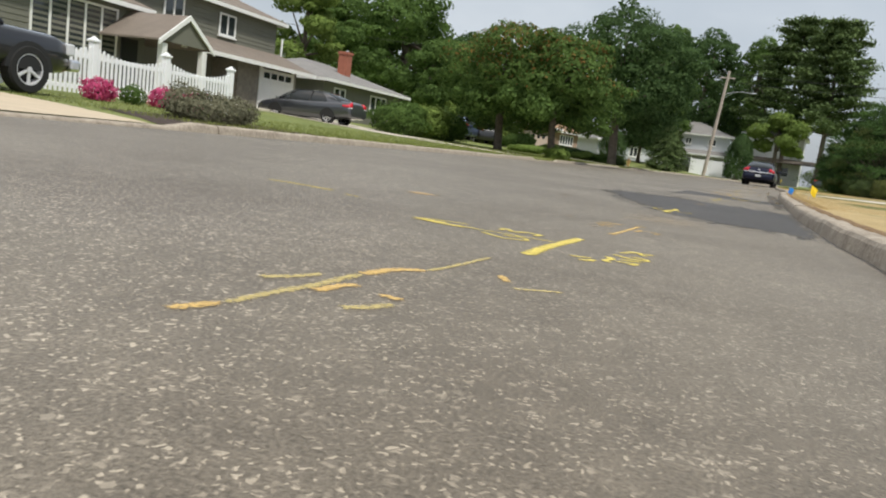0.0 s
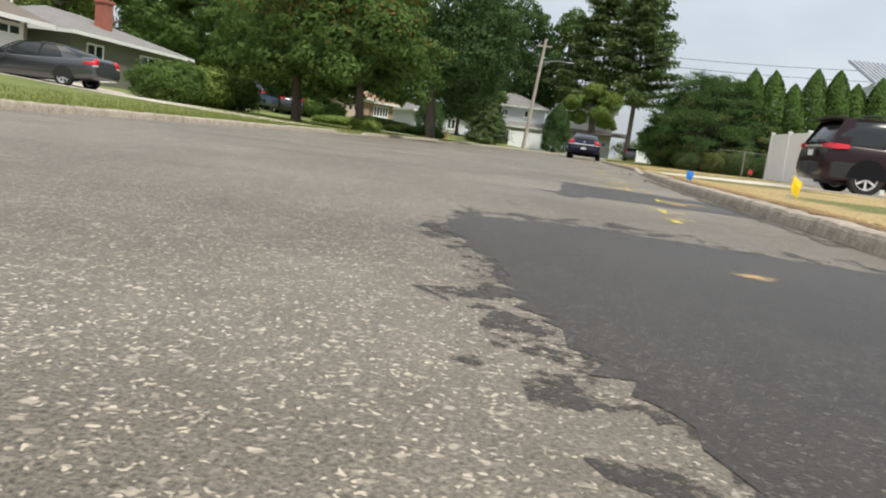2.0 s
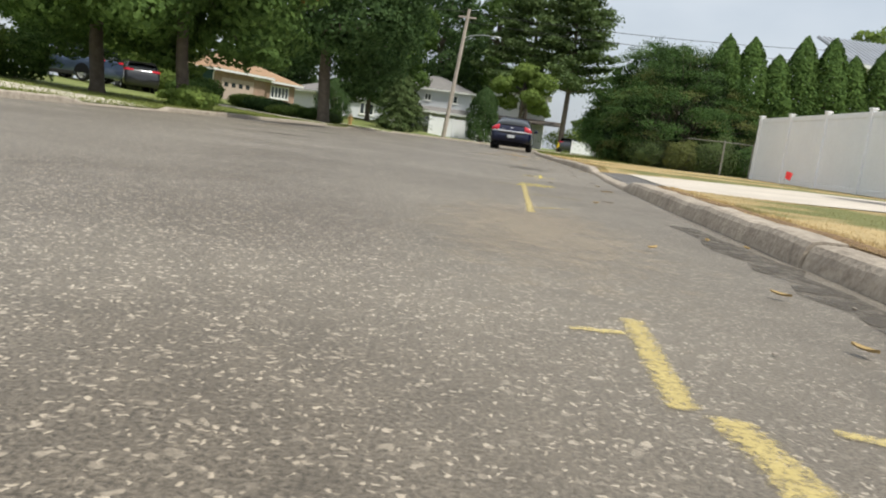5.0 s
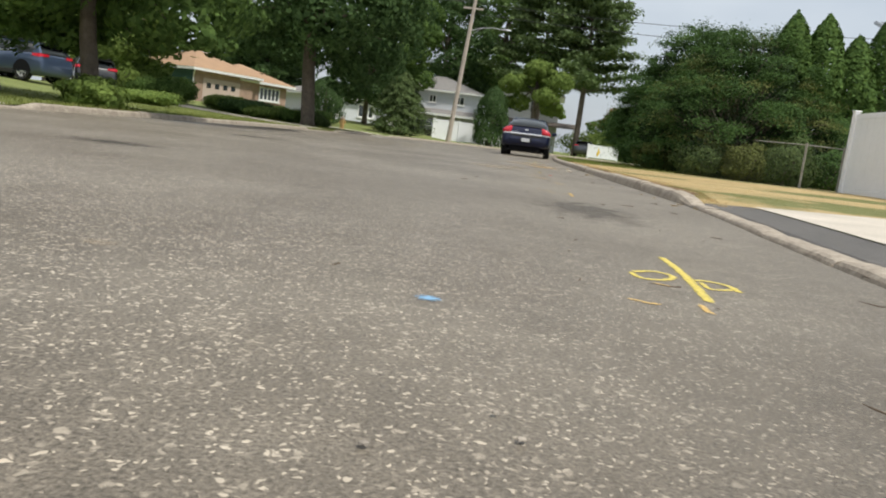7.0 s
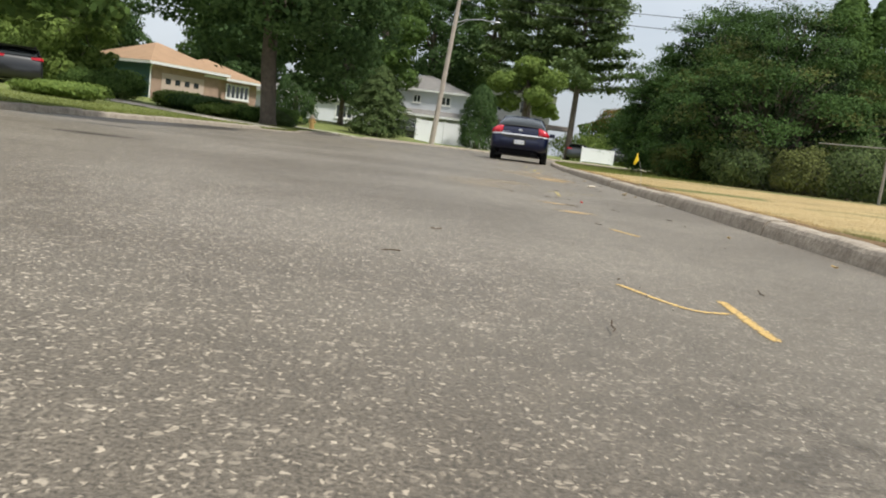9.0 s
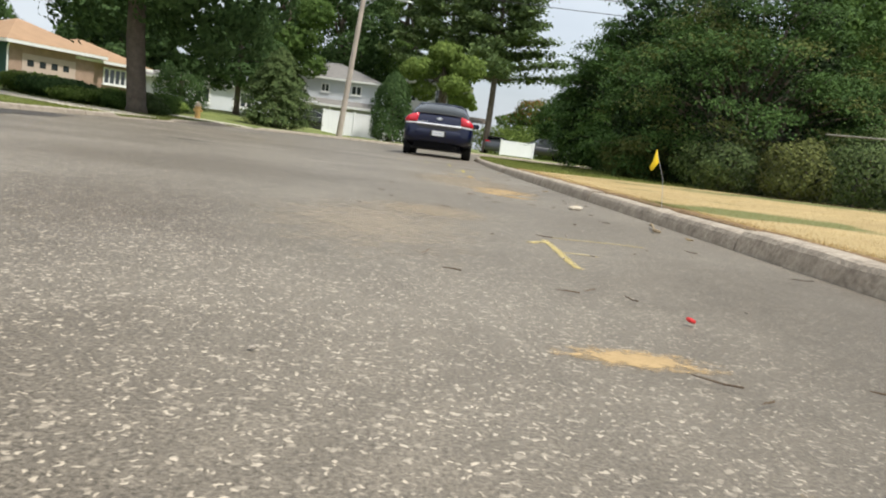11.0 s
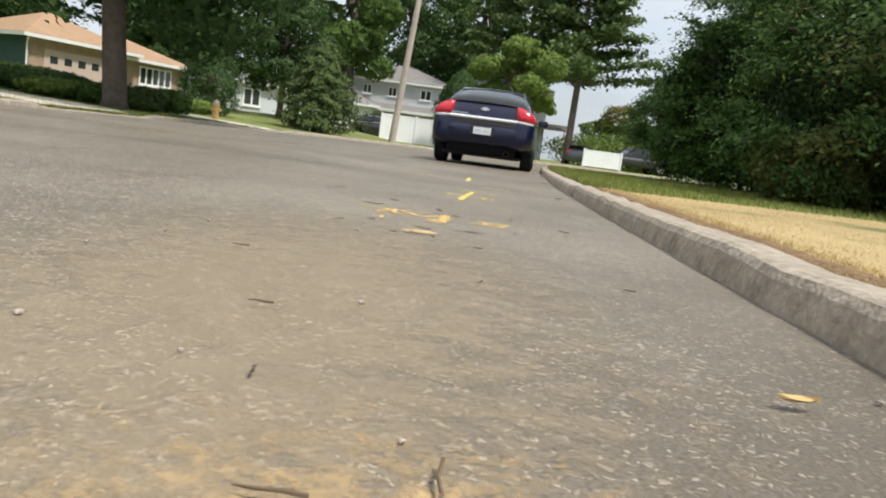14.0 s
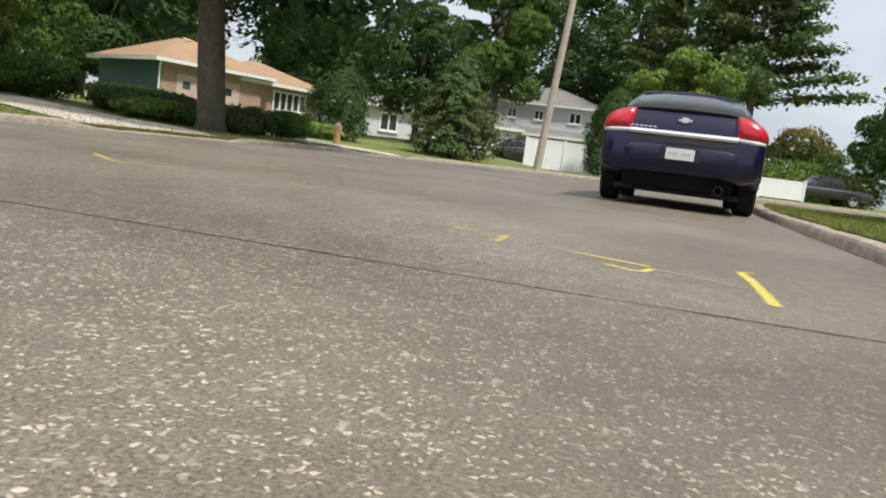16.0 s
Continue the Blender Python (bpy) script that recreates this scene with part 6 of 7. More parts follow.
for k, (a, b, s) in enumerate((((-1.25, 72.65, 9.3), (-40, 60, 9.0), 0.7), ((-1.2, 72.7, 9.3), (38, 64, 10.2), 0.9), ((-1.2, 72.6, 8.6), (38, 62.5, 9.2), 0.9))):
    p, q = Vector(a), Vector(b)
    part_ob = part("overhead_cable", tube([p.lerp(q, t) - Vector((0, 0, s * 4 * t * (1 - t))) for t in np.linspace(0, 1, 16)], 0.018, 5), WIRE)
    tagged(part_ob, "black overhead cable slung from the pole", "cable", "overhead cables")

hyd = thing("fire_hydrant", pose(-7.65, 64.2, 0.12), "weathered ochre fire hydrant with a pale cap", "hydrant")
part("barrel", ring_round([(0.0, 0.0), (0.17, 0.0), (0.17, 0.05), (0.12, 0.06), (0.115, 0.5), (0.15, 0.51), (0.15, 0.56), (0.0, 0.56)], 18), HYDRANT, hyd)
part("bonnet", ring_round([(0.0, 0.562), (0.13, 0.562), (0.12, 0.64), (0.07, 0.71), (0.03, 0.73), (0.03, 0.78), (0.0, 0.78)], 18), KERB, hyd, "pale grey bonnet")
for a in (0, 90, 180):
    part("nozzle", ring_round([(0.0, 0.1), (0.06, 0.1), (0.065, 0.17), (0.05, 0.19), (0.0, 0.19)], 12), HYDRANT, hyd).matrix_local = pose(0, 0, 0.4, 90, 0, a - 90)


def marker_flag(x, y, z, mat, label, lean=0, h=0.35, turn=0, drop=0.0):
    root = thing("marker_flag", pose(x, y, z, 0, 0, turn), label, "marker flag")
    part("wire_stake", tube([(0, 0, -0.05), (lean * 0.5, 0, h * 0.5), (lean, 0, h)], 0.0025, 5), STEEL, root)
    rows = []
    for t in np.linspace(0, 1, 7):
        u = 0.1 * t
        rows.append([(lean + u, 0.012 * math.sin(5 * t), h - drop * t), (lean + u * 0.9, 0.014 * math.sin(5 * t + 0.8), h - 0.06 - drop * t), (lean + u * 0.8 - 0.01, 0.012 * math.sin(4 * t), h - 0.115 - drop * 1.2 * t)])
    part("flag", loft(rows, False), mat, root)
    return root


marker_flag(1.3, 17.0, 0.1, FLAG_BLUE, "small bright blue marker flag at the kerb", -0.06, 0.17, 20, 0.03)
drooping = thing("marker_flag", pose(2.28, 35.0, 0.1), "small drooping yellow marker flag in the dry lawn", "marker flag")
part("wire_stake", tube([(0.02, 0, -0.05), (-0.01, 0, 0.2), (-0.085, 0, 0.392)], 0.0022, 5), STEEL, drooping)
part("flag", loft([[(-0.082 + a, 0.0, z), (-0.082 + (a + b) / 2, fold, z + 0.006), (-0.082 + b, 0.004, z)] for z, a, b, fold in ((0.392, -0.005, 0.005, 0.004), (0.36, -0.011, 0.011, -0.012), (0.31, -0.02, 0.028, -0.02), (0.28, -0.032, 0.012, -0.018), (0.262, -0.033, -0.002, -0.012), (0.245, -0.024, -0.016, -0.004))], False), FLAG_YELLOW, drooping, smooth=True)
marker_flag(1.19, 12.5, 0.1, FLAG_YELLOW, "small yellow marker flag in the dry lawn", 0.03, 0.26, 30, 0.07)
marker_flag(5.0, 27.9, 0.2, FLAG_RED, "small red marker flag by the driveway", 0.02, 0.25, 0, 0.03)

# parked vehicles in the distance
sedan(facing(-16.4, 32.2, 0.42, -90), GREYPAINT, "dark grey saloon parked on the driveway", False)
suv(facing(-17.5, 52.4, 0.6, -75), BLUEPAINT, "slate-blue sport utility vehicle on a driveway", False, 4.5, 0.9, 1.6)
suv(facing(-16.7, 54.0, 0.44, -32), BLACKPAINT, "black sport utility vehicle on a driveway", False, 4.5, 0.88, 1.5)
pickup(facing(-12.7, 5.6, 0.22, 0), BLACKPAINT, "black pickup truck parked on the tan driveway")
suv(facing(-2.2, 88.0, 0.1, -62), BLACKPAINT, "black sport utility vehicle beside the far houses", False, 4.6, 0.92, 1.7)
suv(facing(10.0, 93.5, 0.1, 10), GREYPAINT, "grey sport utility vehicle parked beyond the bend", False, 4.6, 0.92, 1.5)
pickup(facing(17.0, 94.4, 0.1, -105), BLACKPAINT, "dark pickup truck parked beyond the bend")


# ---- road patches, paint, sand ----
def ragged(name, outline, z, mat, label, rough=0.03, step=0.06, seed=1):
    """A flat patch with a torn outline."""
    local = np.random.default_rng(seed)
    pts = []
    for (x0, y0), (x1, y1) in zip(outline, outline[1:] + outline[:1]):
        n = max(1, int(math.hypot(x1 - x0, y1 - y0) / step))
        for k in range(n):
            pts.append((x0 + (x1 - x0) * k / n + local.normal(0, rough), y0 + (y1 - y0) * k / n + local.normal(0, rough * 1.4)))
    bm = bmesh.new()
    vs = [bm.verts.new((x, y, z)) for x, y in pts]
    es = [bm.edges.new((vs[k], vs[(k + 1) % len(vs)])) for k in range(len(vs))]
    bmesh.ops.triangle_fill(bm, edges=es, use_beauty=True)
    for f in bm.faces:
        if f.normal.z < 0:
            f.normal_flip()
    me = bpy.data.meshes.new(name)
    bm.to_mesh(me)
    bm.free()
    return tagged(link(name, me, mat), label, kind="structure")


DARKER = "darker asphalt repair with a ragged edge in the street"
P1 = [(-1.17, 9.12), (-1.2, 8.6), (-1.08, 8.2), (-0.98, 8.0), (-0.95, 7.75), (-0.88, 7.4), (-0.78, 7.1), (-0.62, 6.6), (-0.5, 6.35), (-0.38, 5.97), (-0.26, 5.75), (0.0, 5.5), (0.6, 5.3), (0.66, 8.7), (0.45, 8.95), (0.0, 9.0), (-0.3, 9.12), (-0.66, 9.3), (-0.95, 9.1)]
P2 = [(-0.93, 11.81), (-0.79, 11.87), (-0.7, 11.87), (-0.7, 11.94), (-0.65, 12.1), (-0.66, 12.26), (-0.64, 12.6), (-0.62, 13.14), (-0.57, 13.64), (-0.66, 13.76), (-0.5, 13.93), (-0.36, 13.74), (-0.09, 13.64), (0.19, 13.5), (0.43, 13.34), (0.6, 13.26), (0.84, 13.2),
      (0.82, 11.55), (0.05, 11.63), (-0.2, 11.68), (-0.38, 11.66), (-0.44, 11.63), (-0.47, 11.68), (-0.53, 11.66), (-0.51, 11.58), (-0.51, 11.4), (-0.68, 11.38), (-0.74, 11.55), (-0.69, 11.6), (-0.69, 11.68), (-0.82, 11.74), (-0.92, 11.78)]
ragged("road_patch_1", P1, 0.0015, PATCH, DARKER, 0.022, 0.05, 1)
ragged("road_patch_2", P2, 0.0015, PATCH, DARKER, 0.009, 0.03, 2)


def fringe(name, outline, widen, seed, label):
    """Thin crumbs of the repair lying round its edge."""
    cx, cy = sum(x for x, y in outline) / len(outline), sum(y for x, y in outline) / len(outline)
    wide = [(x + widen * (x - cx) / math.hypot(x - cx, y - cy), y + 2.2 * widen * (y - cy) / math.hypot(x - cx, y - cy)) for x, y in outline]
    edge = np.interp([y for x, y in wide], [q.y for q in RIGHT], [q.x for q in RIGHT])
    ragged(name, [(min(x, float(e) - 0.03), y) for (x, y), e in zip(wide, edge)], 0.0008, FRINGE, label, 0.05, 0.08, seed)


fringe("road_patch_crumbs_1", P1, 0.15, 11, "loose dark crumbs round the asphalt repair")
ragged("road_patch_4", [(-6.6, 37.0), (-6.7, 45.5), (-5.9, 46.4), (-5.2, 43.0), (-5.5, 38.0)], 0.0015, PATCH, "dark asphalt repair by the far kerb", 0.06, 0.2, 4)
ragged("gutter_stain", [(0.62, 10.0), (0.82, 16.5), (1.0, 19.5), (1.12, 19.4), (0.98, 15.0), (0.78, 10.0)], 0.0024, worn("gutter_dirt", (0.09, 0.078, 0.062), 0.4, 10, 0.9), "dark dirt along the gutter", 0.03, 0.2, 5)
ragged("road_seam", [(-6.8, 42.86), (-3.0, 42.78), (-0.5, 42.72), (1.0, 42.7), (2.4, 42.72), (2.4, 42.735), (1.0, 42.72), (-0.5, 42.742), (-3.0, 42.8), (-6.8, 42.88)], 0.0015, worn("sealed_seam", (0.05, 0.046, 0.04), 0.36, 30, 0.8), "narrow dark seam across the street", 0.003, 0.2, 6)


def blob(name, x, y, rx, ry, mat, label, z=0.005, turn=0, category="sand"):
    n = 28
    verts = [(0, 0, 0)] + [(rx * math.cos(6.2832 * k / n), ry * math.sin(6.2832 * k / n), 0) for k in range(n)]
    ob = link(name, mesh_of(name, verts, [(0, k + 1, (k + 1) % n + 1) for k in range(n)]), mat)
    ob.matrix_world = pose(x, y, z, 0, 0, turn)
    return tagged(ob, label, category)


SPILL = "thin spill of ochre sand on the asphalt"
for k, (x, y, a, b, t) in enumerate(((1.42, 36.55, 0.46, 0.66, 0), (1.27, 36.1, 0.24, 0.3, 0), (1.42, 35.86, 0.24, 0.2, 0), (0.86, 30.52, 0.2, 0.14, 0), (0.8, 31.17, 0.22, 0.1, 0), (0.28, 12.16, 0.14, 0.2, -10), (-0.2, 8.34, 0.1, 0.09, 0), (-1.62, 4.07, 0.13, 0.13, 0))):
    blob("spilled_sand", x, y, a, b, SAND, SPILL, 0.002 + 0.00004 * k, t)
for k, (x, y, a, b) in enumerate(((-1.22, 6.29, 0.14, 0.2), (-0.87, 22.9, 0.08, 0.07), (-0.55, 3.72, 0.09, 0.1), (0.2, 18.5, 0.8, 2.2), (0.3, 33.0, 0.8, 1.6), (1.8, 42.2, 0.35, 0.5), (-0.3, 4.9, 0.5, 0.8))):
    blob("pale_dust", x, y, a, b, PALE, "faint pale dust lying on the asphalt", 0.0017 + 0.00002 * k, 0, "dust")
for k, (x, y, a, b) in enumerate(((-2.2, 40.2, 0.7, 0.6), (0.85, 40.15, 0.06, 0.08), (-2.8, 27.0, 0.9, 0.7), (-3.5, 33.0, 1.1, 0.8), (-4.6, 36.0, 1.0, 0.5), (1.5, 39.42, 0.1, 0.1), (1.56, 38.9, 0.14, 0.1), (0.88, 40.25, 0.07, 0.1))):
    blob("dark_stain", x, y, a, b, OIL, "dark stain soaked into the asphalt", 0.0018 + 0.0001 * k, 0, "stain")
blob("faint_patch", 0.75, 26.0, 0.6, 1.4, DAMP, "faint darker patch on the asphalt near the driveway", 0.0017, 0, "stain")
for k, (x, y, a, b) in enumerate(((1.2, 37.6, 0.9, 2.0), (0.6, 33.8, 0.5, 0.6))):
    blob("thin_sand", x, y, a, b, SAND_THIN, "thin film of sand trodden over the asphalt", 0.0022 + 0.0001 * k, 0)
blob("blue_paint_spot", -0.06, 22.74, 0.045, 0.04, worn("blue_spot_paint", (0.22, 0.42, 0.62), 0.34, 90, 0.7, True, 0.85), "small faded blue paint spot on the asphalt", 0.003, 0, "road marking")


def marking(label, mat, strokes, z=0.0024):
    """Sprayed marks: each stroke a ribbon with uneven edges. strokes: (width, points)."""
    root = thing("road_marking", pose(0, 0, z), label, "road marking")
    for k, (w, pts) in enumerate(strokes):
        local = np.random.default_rng(k + 3)
        line = smooth_line(pts, 0.008) if len(pts) > 2 else resample([Vector((*p, 0)) for p in pts], max(5, int(math.dist(*pts) / 0.008)))
        bm, rows = bmesh.new(), []
        spray = bm.verts.layers.float.new("spray")
        for i, p in enumerate(line):
            t = (line[min(i + 1, len(line) - 1)] - line[max(i - 1, 0)])
            t = t.normalized() if t.length > 1e-6 else Vector((0, 1, 0))
            nrm = Vector((-t.y, t.x, 0))
            f = 0.85 * min(1.0, 0.8 + 0.08 * min(i, len(line) - 1 - i))
            row = []
            for c, thick in ((-0.95, 0.0), (-0.5, 0.72), (0, 1.0), (0.5, 0.72), (0.95, 0.0)):
                v = bm.verts.new(p + nrm * (c * w * f + local.normal(0, 0.0022)))
                v[spray] = thick * min(1.0, 0.45 + 0.3 * min(i, len(line) - 1 - i))
                row.append(v)
            rows.append(row)
        for a, b in zip(rows, rows[1:]):
            for k4 in range(4):
                bm.faces.new((a[k4], b[k4], b[k4 + 1], a[k4 + 1]))
        ob = part("stroke", bm, mat, root)
        ob.location.z = 0.00004 * k
    return root


marking("sprayed yellow bar with an arrow and figures on the asphalt", YELLOW, [
    (0.045, [(-0.495, 3.005), (-0.514, 2.771), (-0.529, 2.568), (-0.534, 2.408), (-0.532, 2.276)]), (0.016, [(-1.133, 2.774), (-0.970, 2.759), (-0.864, 2.750), (-0.708, 2.746), (-0.537, 2.734)]), (0.02, [(-1.133, 2.782), (-1.067, 2.831), (-0.910, 2.862)]),
    (0.025, [(-1.116, 2.775), (-0.990, 2.738), (-0.889, 2.740)]), (0.035, [(-1.096, 2.786), (-0.980, 2.776)]), (0.024, [(-0.785, 2.842), (-0.780, 2.916), (-0.735, 2.857), (-0.687, 2.903), (-0.634, 2.890), (-0.646, 2.824)]),
    (0.02, [(-0.812, 2.680), (-0.775, 2.656), (-0.712, 2.606), (-0.666, 2.619), (-0.625, 2.646), (-0.659, 2.702), (-0.737, 2.697)])])
marking("sprayed yellow letters on the asphalt", YELLOW, [
    (0.02, [(-0.300, 2.827), (-0.255, 2.830), (-0.185, 2.816)]), (0.02, [(-0.310, 2.736), (-0.257, 2.814), (-0.229, 2.772), (-0.208, 2.753)]), (0.022, [(-0.324, 2.662), (-0.295, 2.643), (-0.251, 2.609), (-0.202, 2.622), (-0.210, 2.658), (-0.266, 2.680)]),
    (0.026, [(-0.327, 2.577), (-0.307, 2.525), (-0.315, 2.453), (-0.289, 2.426)]), (0.024, [(-0.285, 2.539), (-0.244, 2.557), (-0.205, 2.572)]), (0.024, [(-0.291, 2.476), (-0.256, 2.490), (-0.221, 2.497), (-0.239, 2.445)]),
    (0.022, [(-0.434, 2.436), (-0.395, 2.446), (-0.354, 2.468)]), (0.024, [(-0.397, 2.380), (-0.364, 2.385), (-0.342, 2.436)])])
marking("far yellow dash sprayed on the asphalt", YELLOW, [(0.03, [(-2.242, 3.445), (-2.089, 3.449), (-1.821, 3.400)]), (0.014, [(-1.714, 3.307), (-1.607, 3.260)])])
marking("sprayed ochre bar and figure on the asphalt", ORANGE, [
    (0.036, [(-0.633, 1.695), (-0.673, 1.659), (-0.700, 1.605), (-0.717, 1.505)]),
    (0.03, [(-0.754, 1.057), (-0.771, 1.006), (-0.791, 0.954)]),
    (0.03, [(-0.698, 1.263), (-0.689, 1.348), (-0.665, 1.397)]),
    (0.026, [(-0.603, 1.348), (-0.537, 1.333)]),
    (0.022, [(-0.488, 1.828), (-0.441, 1.740)])])
marking("worn ochre figures on the asphalt", FADED, [
    (0.02, [(-0.593, 2.090), (-0.615, 1.821), (-0.633, 1.695)]),
    (0.028, [(-0.717, 1.505), (-0.726, 1.323), (-0.742, 1.184), (-0.754, 1.057)]),
    (0.03, [(-0.842, 1.285), (-0.792, 1.366), (-0.776, 1.438)]),
    (0.03, [(-0.604, 1.180), (-0.565, 1.226), (-0.540, 1.296)]),
    (0.022, [(-0.421, 1.669), (-0.363, 1.707), (-0.304, 1.746)])])
marking("faded ochre marks on the asphalt", ORANGE, [
    (0.03, [(-0.405, 4.068), (-0.368, 4.069), (-0.341, 4.062)]), (0.022, [(-0.378, 4.045), (-0.403, 3.700), (-0.425, 3.431)]), (0.035, [(-0.423, 3.470), (-0.429, 3.391)]),
    (0.025, [(-0.367, 3.839), (-0.343, 3.825), (-0.361, 3.743), (-0.343, 3.743)]), (0.018, [(-0.339, 3.821), (-0.292, 3.826), (-0.249, 3.825)]), (0.03, [(-0.276, 3.741), (-0.250, 3.805)]),
    (0.03, [(-0.575, 3.963), (-0.522, 4.021), (-0.454, 4.014)]), (0.025, [(-0.569, 3.846), (-0.530, 3.892), (-0.477, 3.928)]), (0.03, [(-0.557, 3.818), (-0.520, 3.801), (-0.477, 3.823)]),
    (0.02, [(-0.764, 4.058), (-0.731, 4.085)])])
marking("sprayed yellow utility marks, a little worn", YELLOW, [
    (0.045, [(-0.342, 6.530), (-0.331, 6.366), (-0.383, 5.987), (-0.346, 5.861)]), (0.022, [(-0.503, 6.243), (-0.453, 6.281), (-0.403, 6.284)]), (0.022, [(-0.486, 6.242), (-0.475, 6.144), (-0.412, 6.192)]),
    (0.022, [(-0.309, 6.222), (-0.279, 6.164), (-0.219, 6.153), (-0.195, 6.087)])])
marking("sprayed yellow cross and loose strokes on the asphalt", YELLOW, [
    (0.025, [(-0.103, 11.462), (-0.021, 11.398)]), (0.028, [(-0.034, 11.252), (-0.005, 11.160), (-0.042, 10.922), (-0.015, 10.824)]), (0.022, [(-0.139, 11.098), (-0.080, 11.085), (-0.018, 11.080)]),
    (0.022, [(-0.037, 11.242), (-0.029, 11.049), (0.085, 11.043), (0.099, 10.959)]), (0.02, [(-0.127, 10.487), (-0.045, 10.499), (-0.036, 10.447)]), (0.02, [(-0.158, 10.416), (-0.092, 10.423), (-0.041, 10.424)]),
    (0.02, [(-0.032, 10.516), (0.001, 10.469)]), (0.02, [(0.035, 10.532), (0.059, 10.447)]), (0.02, [(-0.061, 10.412), (-0.012, 10.387), (0.031, 10.362)]),
    (0.055, [(-0.080, 10.351), (-0.092, 10.248), (-0.087, 10.163)])])
marking("sprayed yellow squiggle lying over the dark repair", YELLOW, [
    (0.035, [(0.153, 12.639), (0.172, 12.544), (0.143, 12.369), (0.157, 12.278), (0.295, 12.313), (0.434, 12.398)]), (0.028, [(0.186, 12.545), (0.241, 12.448), (0.345, 12.412), (0.557, 12.424)]), (0.022, [(0.179, 12.478), (0.245, 12.403), (0.380, 12.409)]),
    (0.022, [(0.448, 12.536), (0.502, 12.473), (0.524, 12.360)])])
marking("sprayed ochre figures and arrow on the asphalt", ORANGE, [
    (0.026, [(-0.202, 14.130), (-0.129, 14.102), (-0.068, 14.077), (-0.002, 14.067)]), (0.03, [(-0.072, 14.071), (-0.070, 13.942)]), (0.03, [(-0.033, 14.073), (-0.038, 13.927)]),
    (0.022, [(-0.002, 14.042), (0.046, 14.022), (0.084, 14.014)]), (0.024, [(0.013, 14.046), (0.004, 13.909), (0.070, 13.913)]), (0.02, [(0.026, 13.993), (0.067, 13.923)]),
    (0.026, [(-0.069, 14.452), (-0.078, 14.294), (-0.009, 14.316), (0.067, 14.283)]), (0.028, [(0.069, 14.348), (0.072, 14.222)]), (0.04, [(0.096, 14.573), (0.144, 14.560), (0.125, 14.274), (0.108, 13.994), (0.101, 13.852), (0.125, 13.852), (0.181, 13.899)])])
marking("sprayed ochre letters beside the arrow", ORANGE, [
    (0.026, [(0.212, 14.299), (0.281, 14.352), (0.327, 14.289)]), (0.022, [(0.209, 14.270), (0.258, 14.248), (0.315, 14.261)]), (0.03, [(0.288, 14.214), (0.278, 14.118), (0.321, 14.150), (0.345, 14.255), (0.310, 14.237)]),
    (0.024, [(0.272, 13.988), (0.317, 13.964), (0.385, 13.965)]), (0.022, [(0.238, 13.848), (0.299, 13.840), (0.370, 13.832)]), (0.028, [(0.326, 13.949), (0.292, 13.826)])])
marking("sprayed ochre figures on the asphalt", ORANGE, [
    (0.024, [(-0.234, 15.626), (-0.160, 15.594), (-0.213, 15.450)]), (0.028, [(-0.109, 15.625), (-0.104, 15.341), (-0.090, 15.253), (-0.044, 15.253), (-0.003, 15.305), (0.008, 15.214)]), (0.016, [(-0.142, 15.438), (-0.064, 15.431), (0.034, 15.464), (0.101, 15.482)]),
    (0.022, [(-0.064, 15.564), (-0.017, 15.573), (0.021, 15.500), (-0.037, 15.448)]), (0.045, [(0.104, 15.537), (0.085, 15.331), (0.063, 15.179), (0.075, 15.108), (0.114, 15.139), (0.172, 15.239)]), (0.026, [(0.002, 15.210), (0.052, 15.284), (0.123, 15.304)]),
    (0.016, [(0.151, 15.407), (0.211, 15.392)]), (0.024, [(0.348, 15.475), (0.297, 15.525), (0.235, 15.476), (0.263, 15.405)]), (0.026, [(0.173, 15.323), (0.229, 15.317), (0.297, 15.348), (0.284, 15.247), (0.224, 15.187), (0.192, 15.215)]),
    (0.045, [(0.197, 14.785), (0.233, 14.792), (0.265, 14.787)])])
marking("faded yellow marks along the asphalt", FADED, [
    (0.03, [(0.126, 16.885), (0.245, 16.901)]), (0.045, [(0.269, 17.035), (0.226, 16.510)]), (0.03, [(0.107, 21.393), (0.382, 21.403)]),
    (0.04, [(0.382, 21.403), (0.248, 19.116)]), (0.03, [(0.352, 20.480), (0.708, 20.514)]), (0.03, [(0.286, 19.419), (0.496, 19.613)])])
marking("worn yellow smudges along the asphalt", FADED, [
    (0.06, [(0.278, 16.510), (0.289, 16.270), (0.231, 15.971), (0.290, 16.016)]), (0.03, [(0.204, 15.982), (0.281, 16.002)]), (0.03, [(0.407, 16.508), (0.512, 16.486)]),
    (0.03, [(0.416, 16.113), (0.541, 16.167)])])
marking("thick yellow lines sprayed beside the driveway", YELLOW, [
    (0.05, [(0.387, 21.832), (0.496, 21.831), (0.585, 21.777), (0.680, 21.787)]), (0.045, [(0.357, 21.689), (0.509, 21.703), (0.649, 21.711)]), (0.045, [(0.341, 21.565), (0.456, 21.571), (0.577, 21.574)]),
    (0.045, [(0.325, 21.458), (0.381, 21.455), (0.447, 21.438)])])
marking("yellow cross with a ring sprayed on the asphalt", YELLOW, [
    (0.03, [(0.745, 23.992), (0.733, 23.712), (0.705, 23.434), (0.667, 23.133)]), (0.022, [(0.536, 23.519), (0.625, 23.587), (0.668, 23.527), (0.624, 23.435), (0.547, 23.411), (0.532, 23.512)]), (0.024, [(0.699, 23.494), (0.772, 23.511), (0.825, 23.469), (0.824, 23.359)]),
    (0.018, [(0.740, 23.477), (0.742, 23.361), (0.825, 23.406)])])
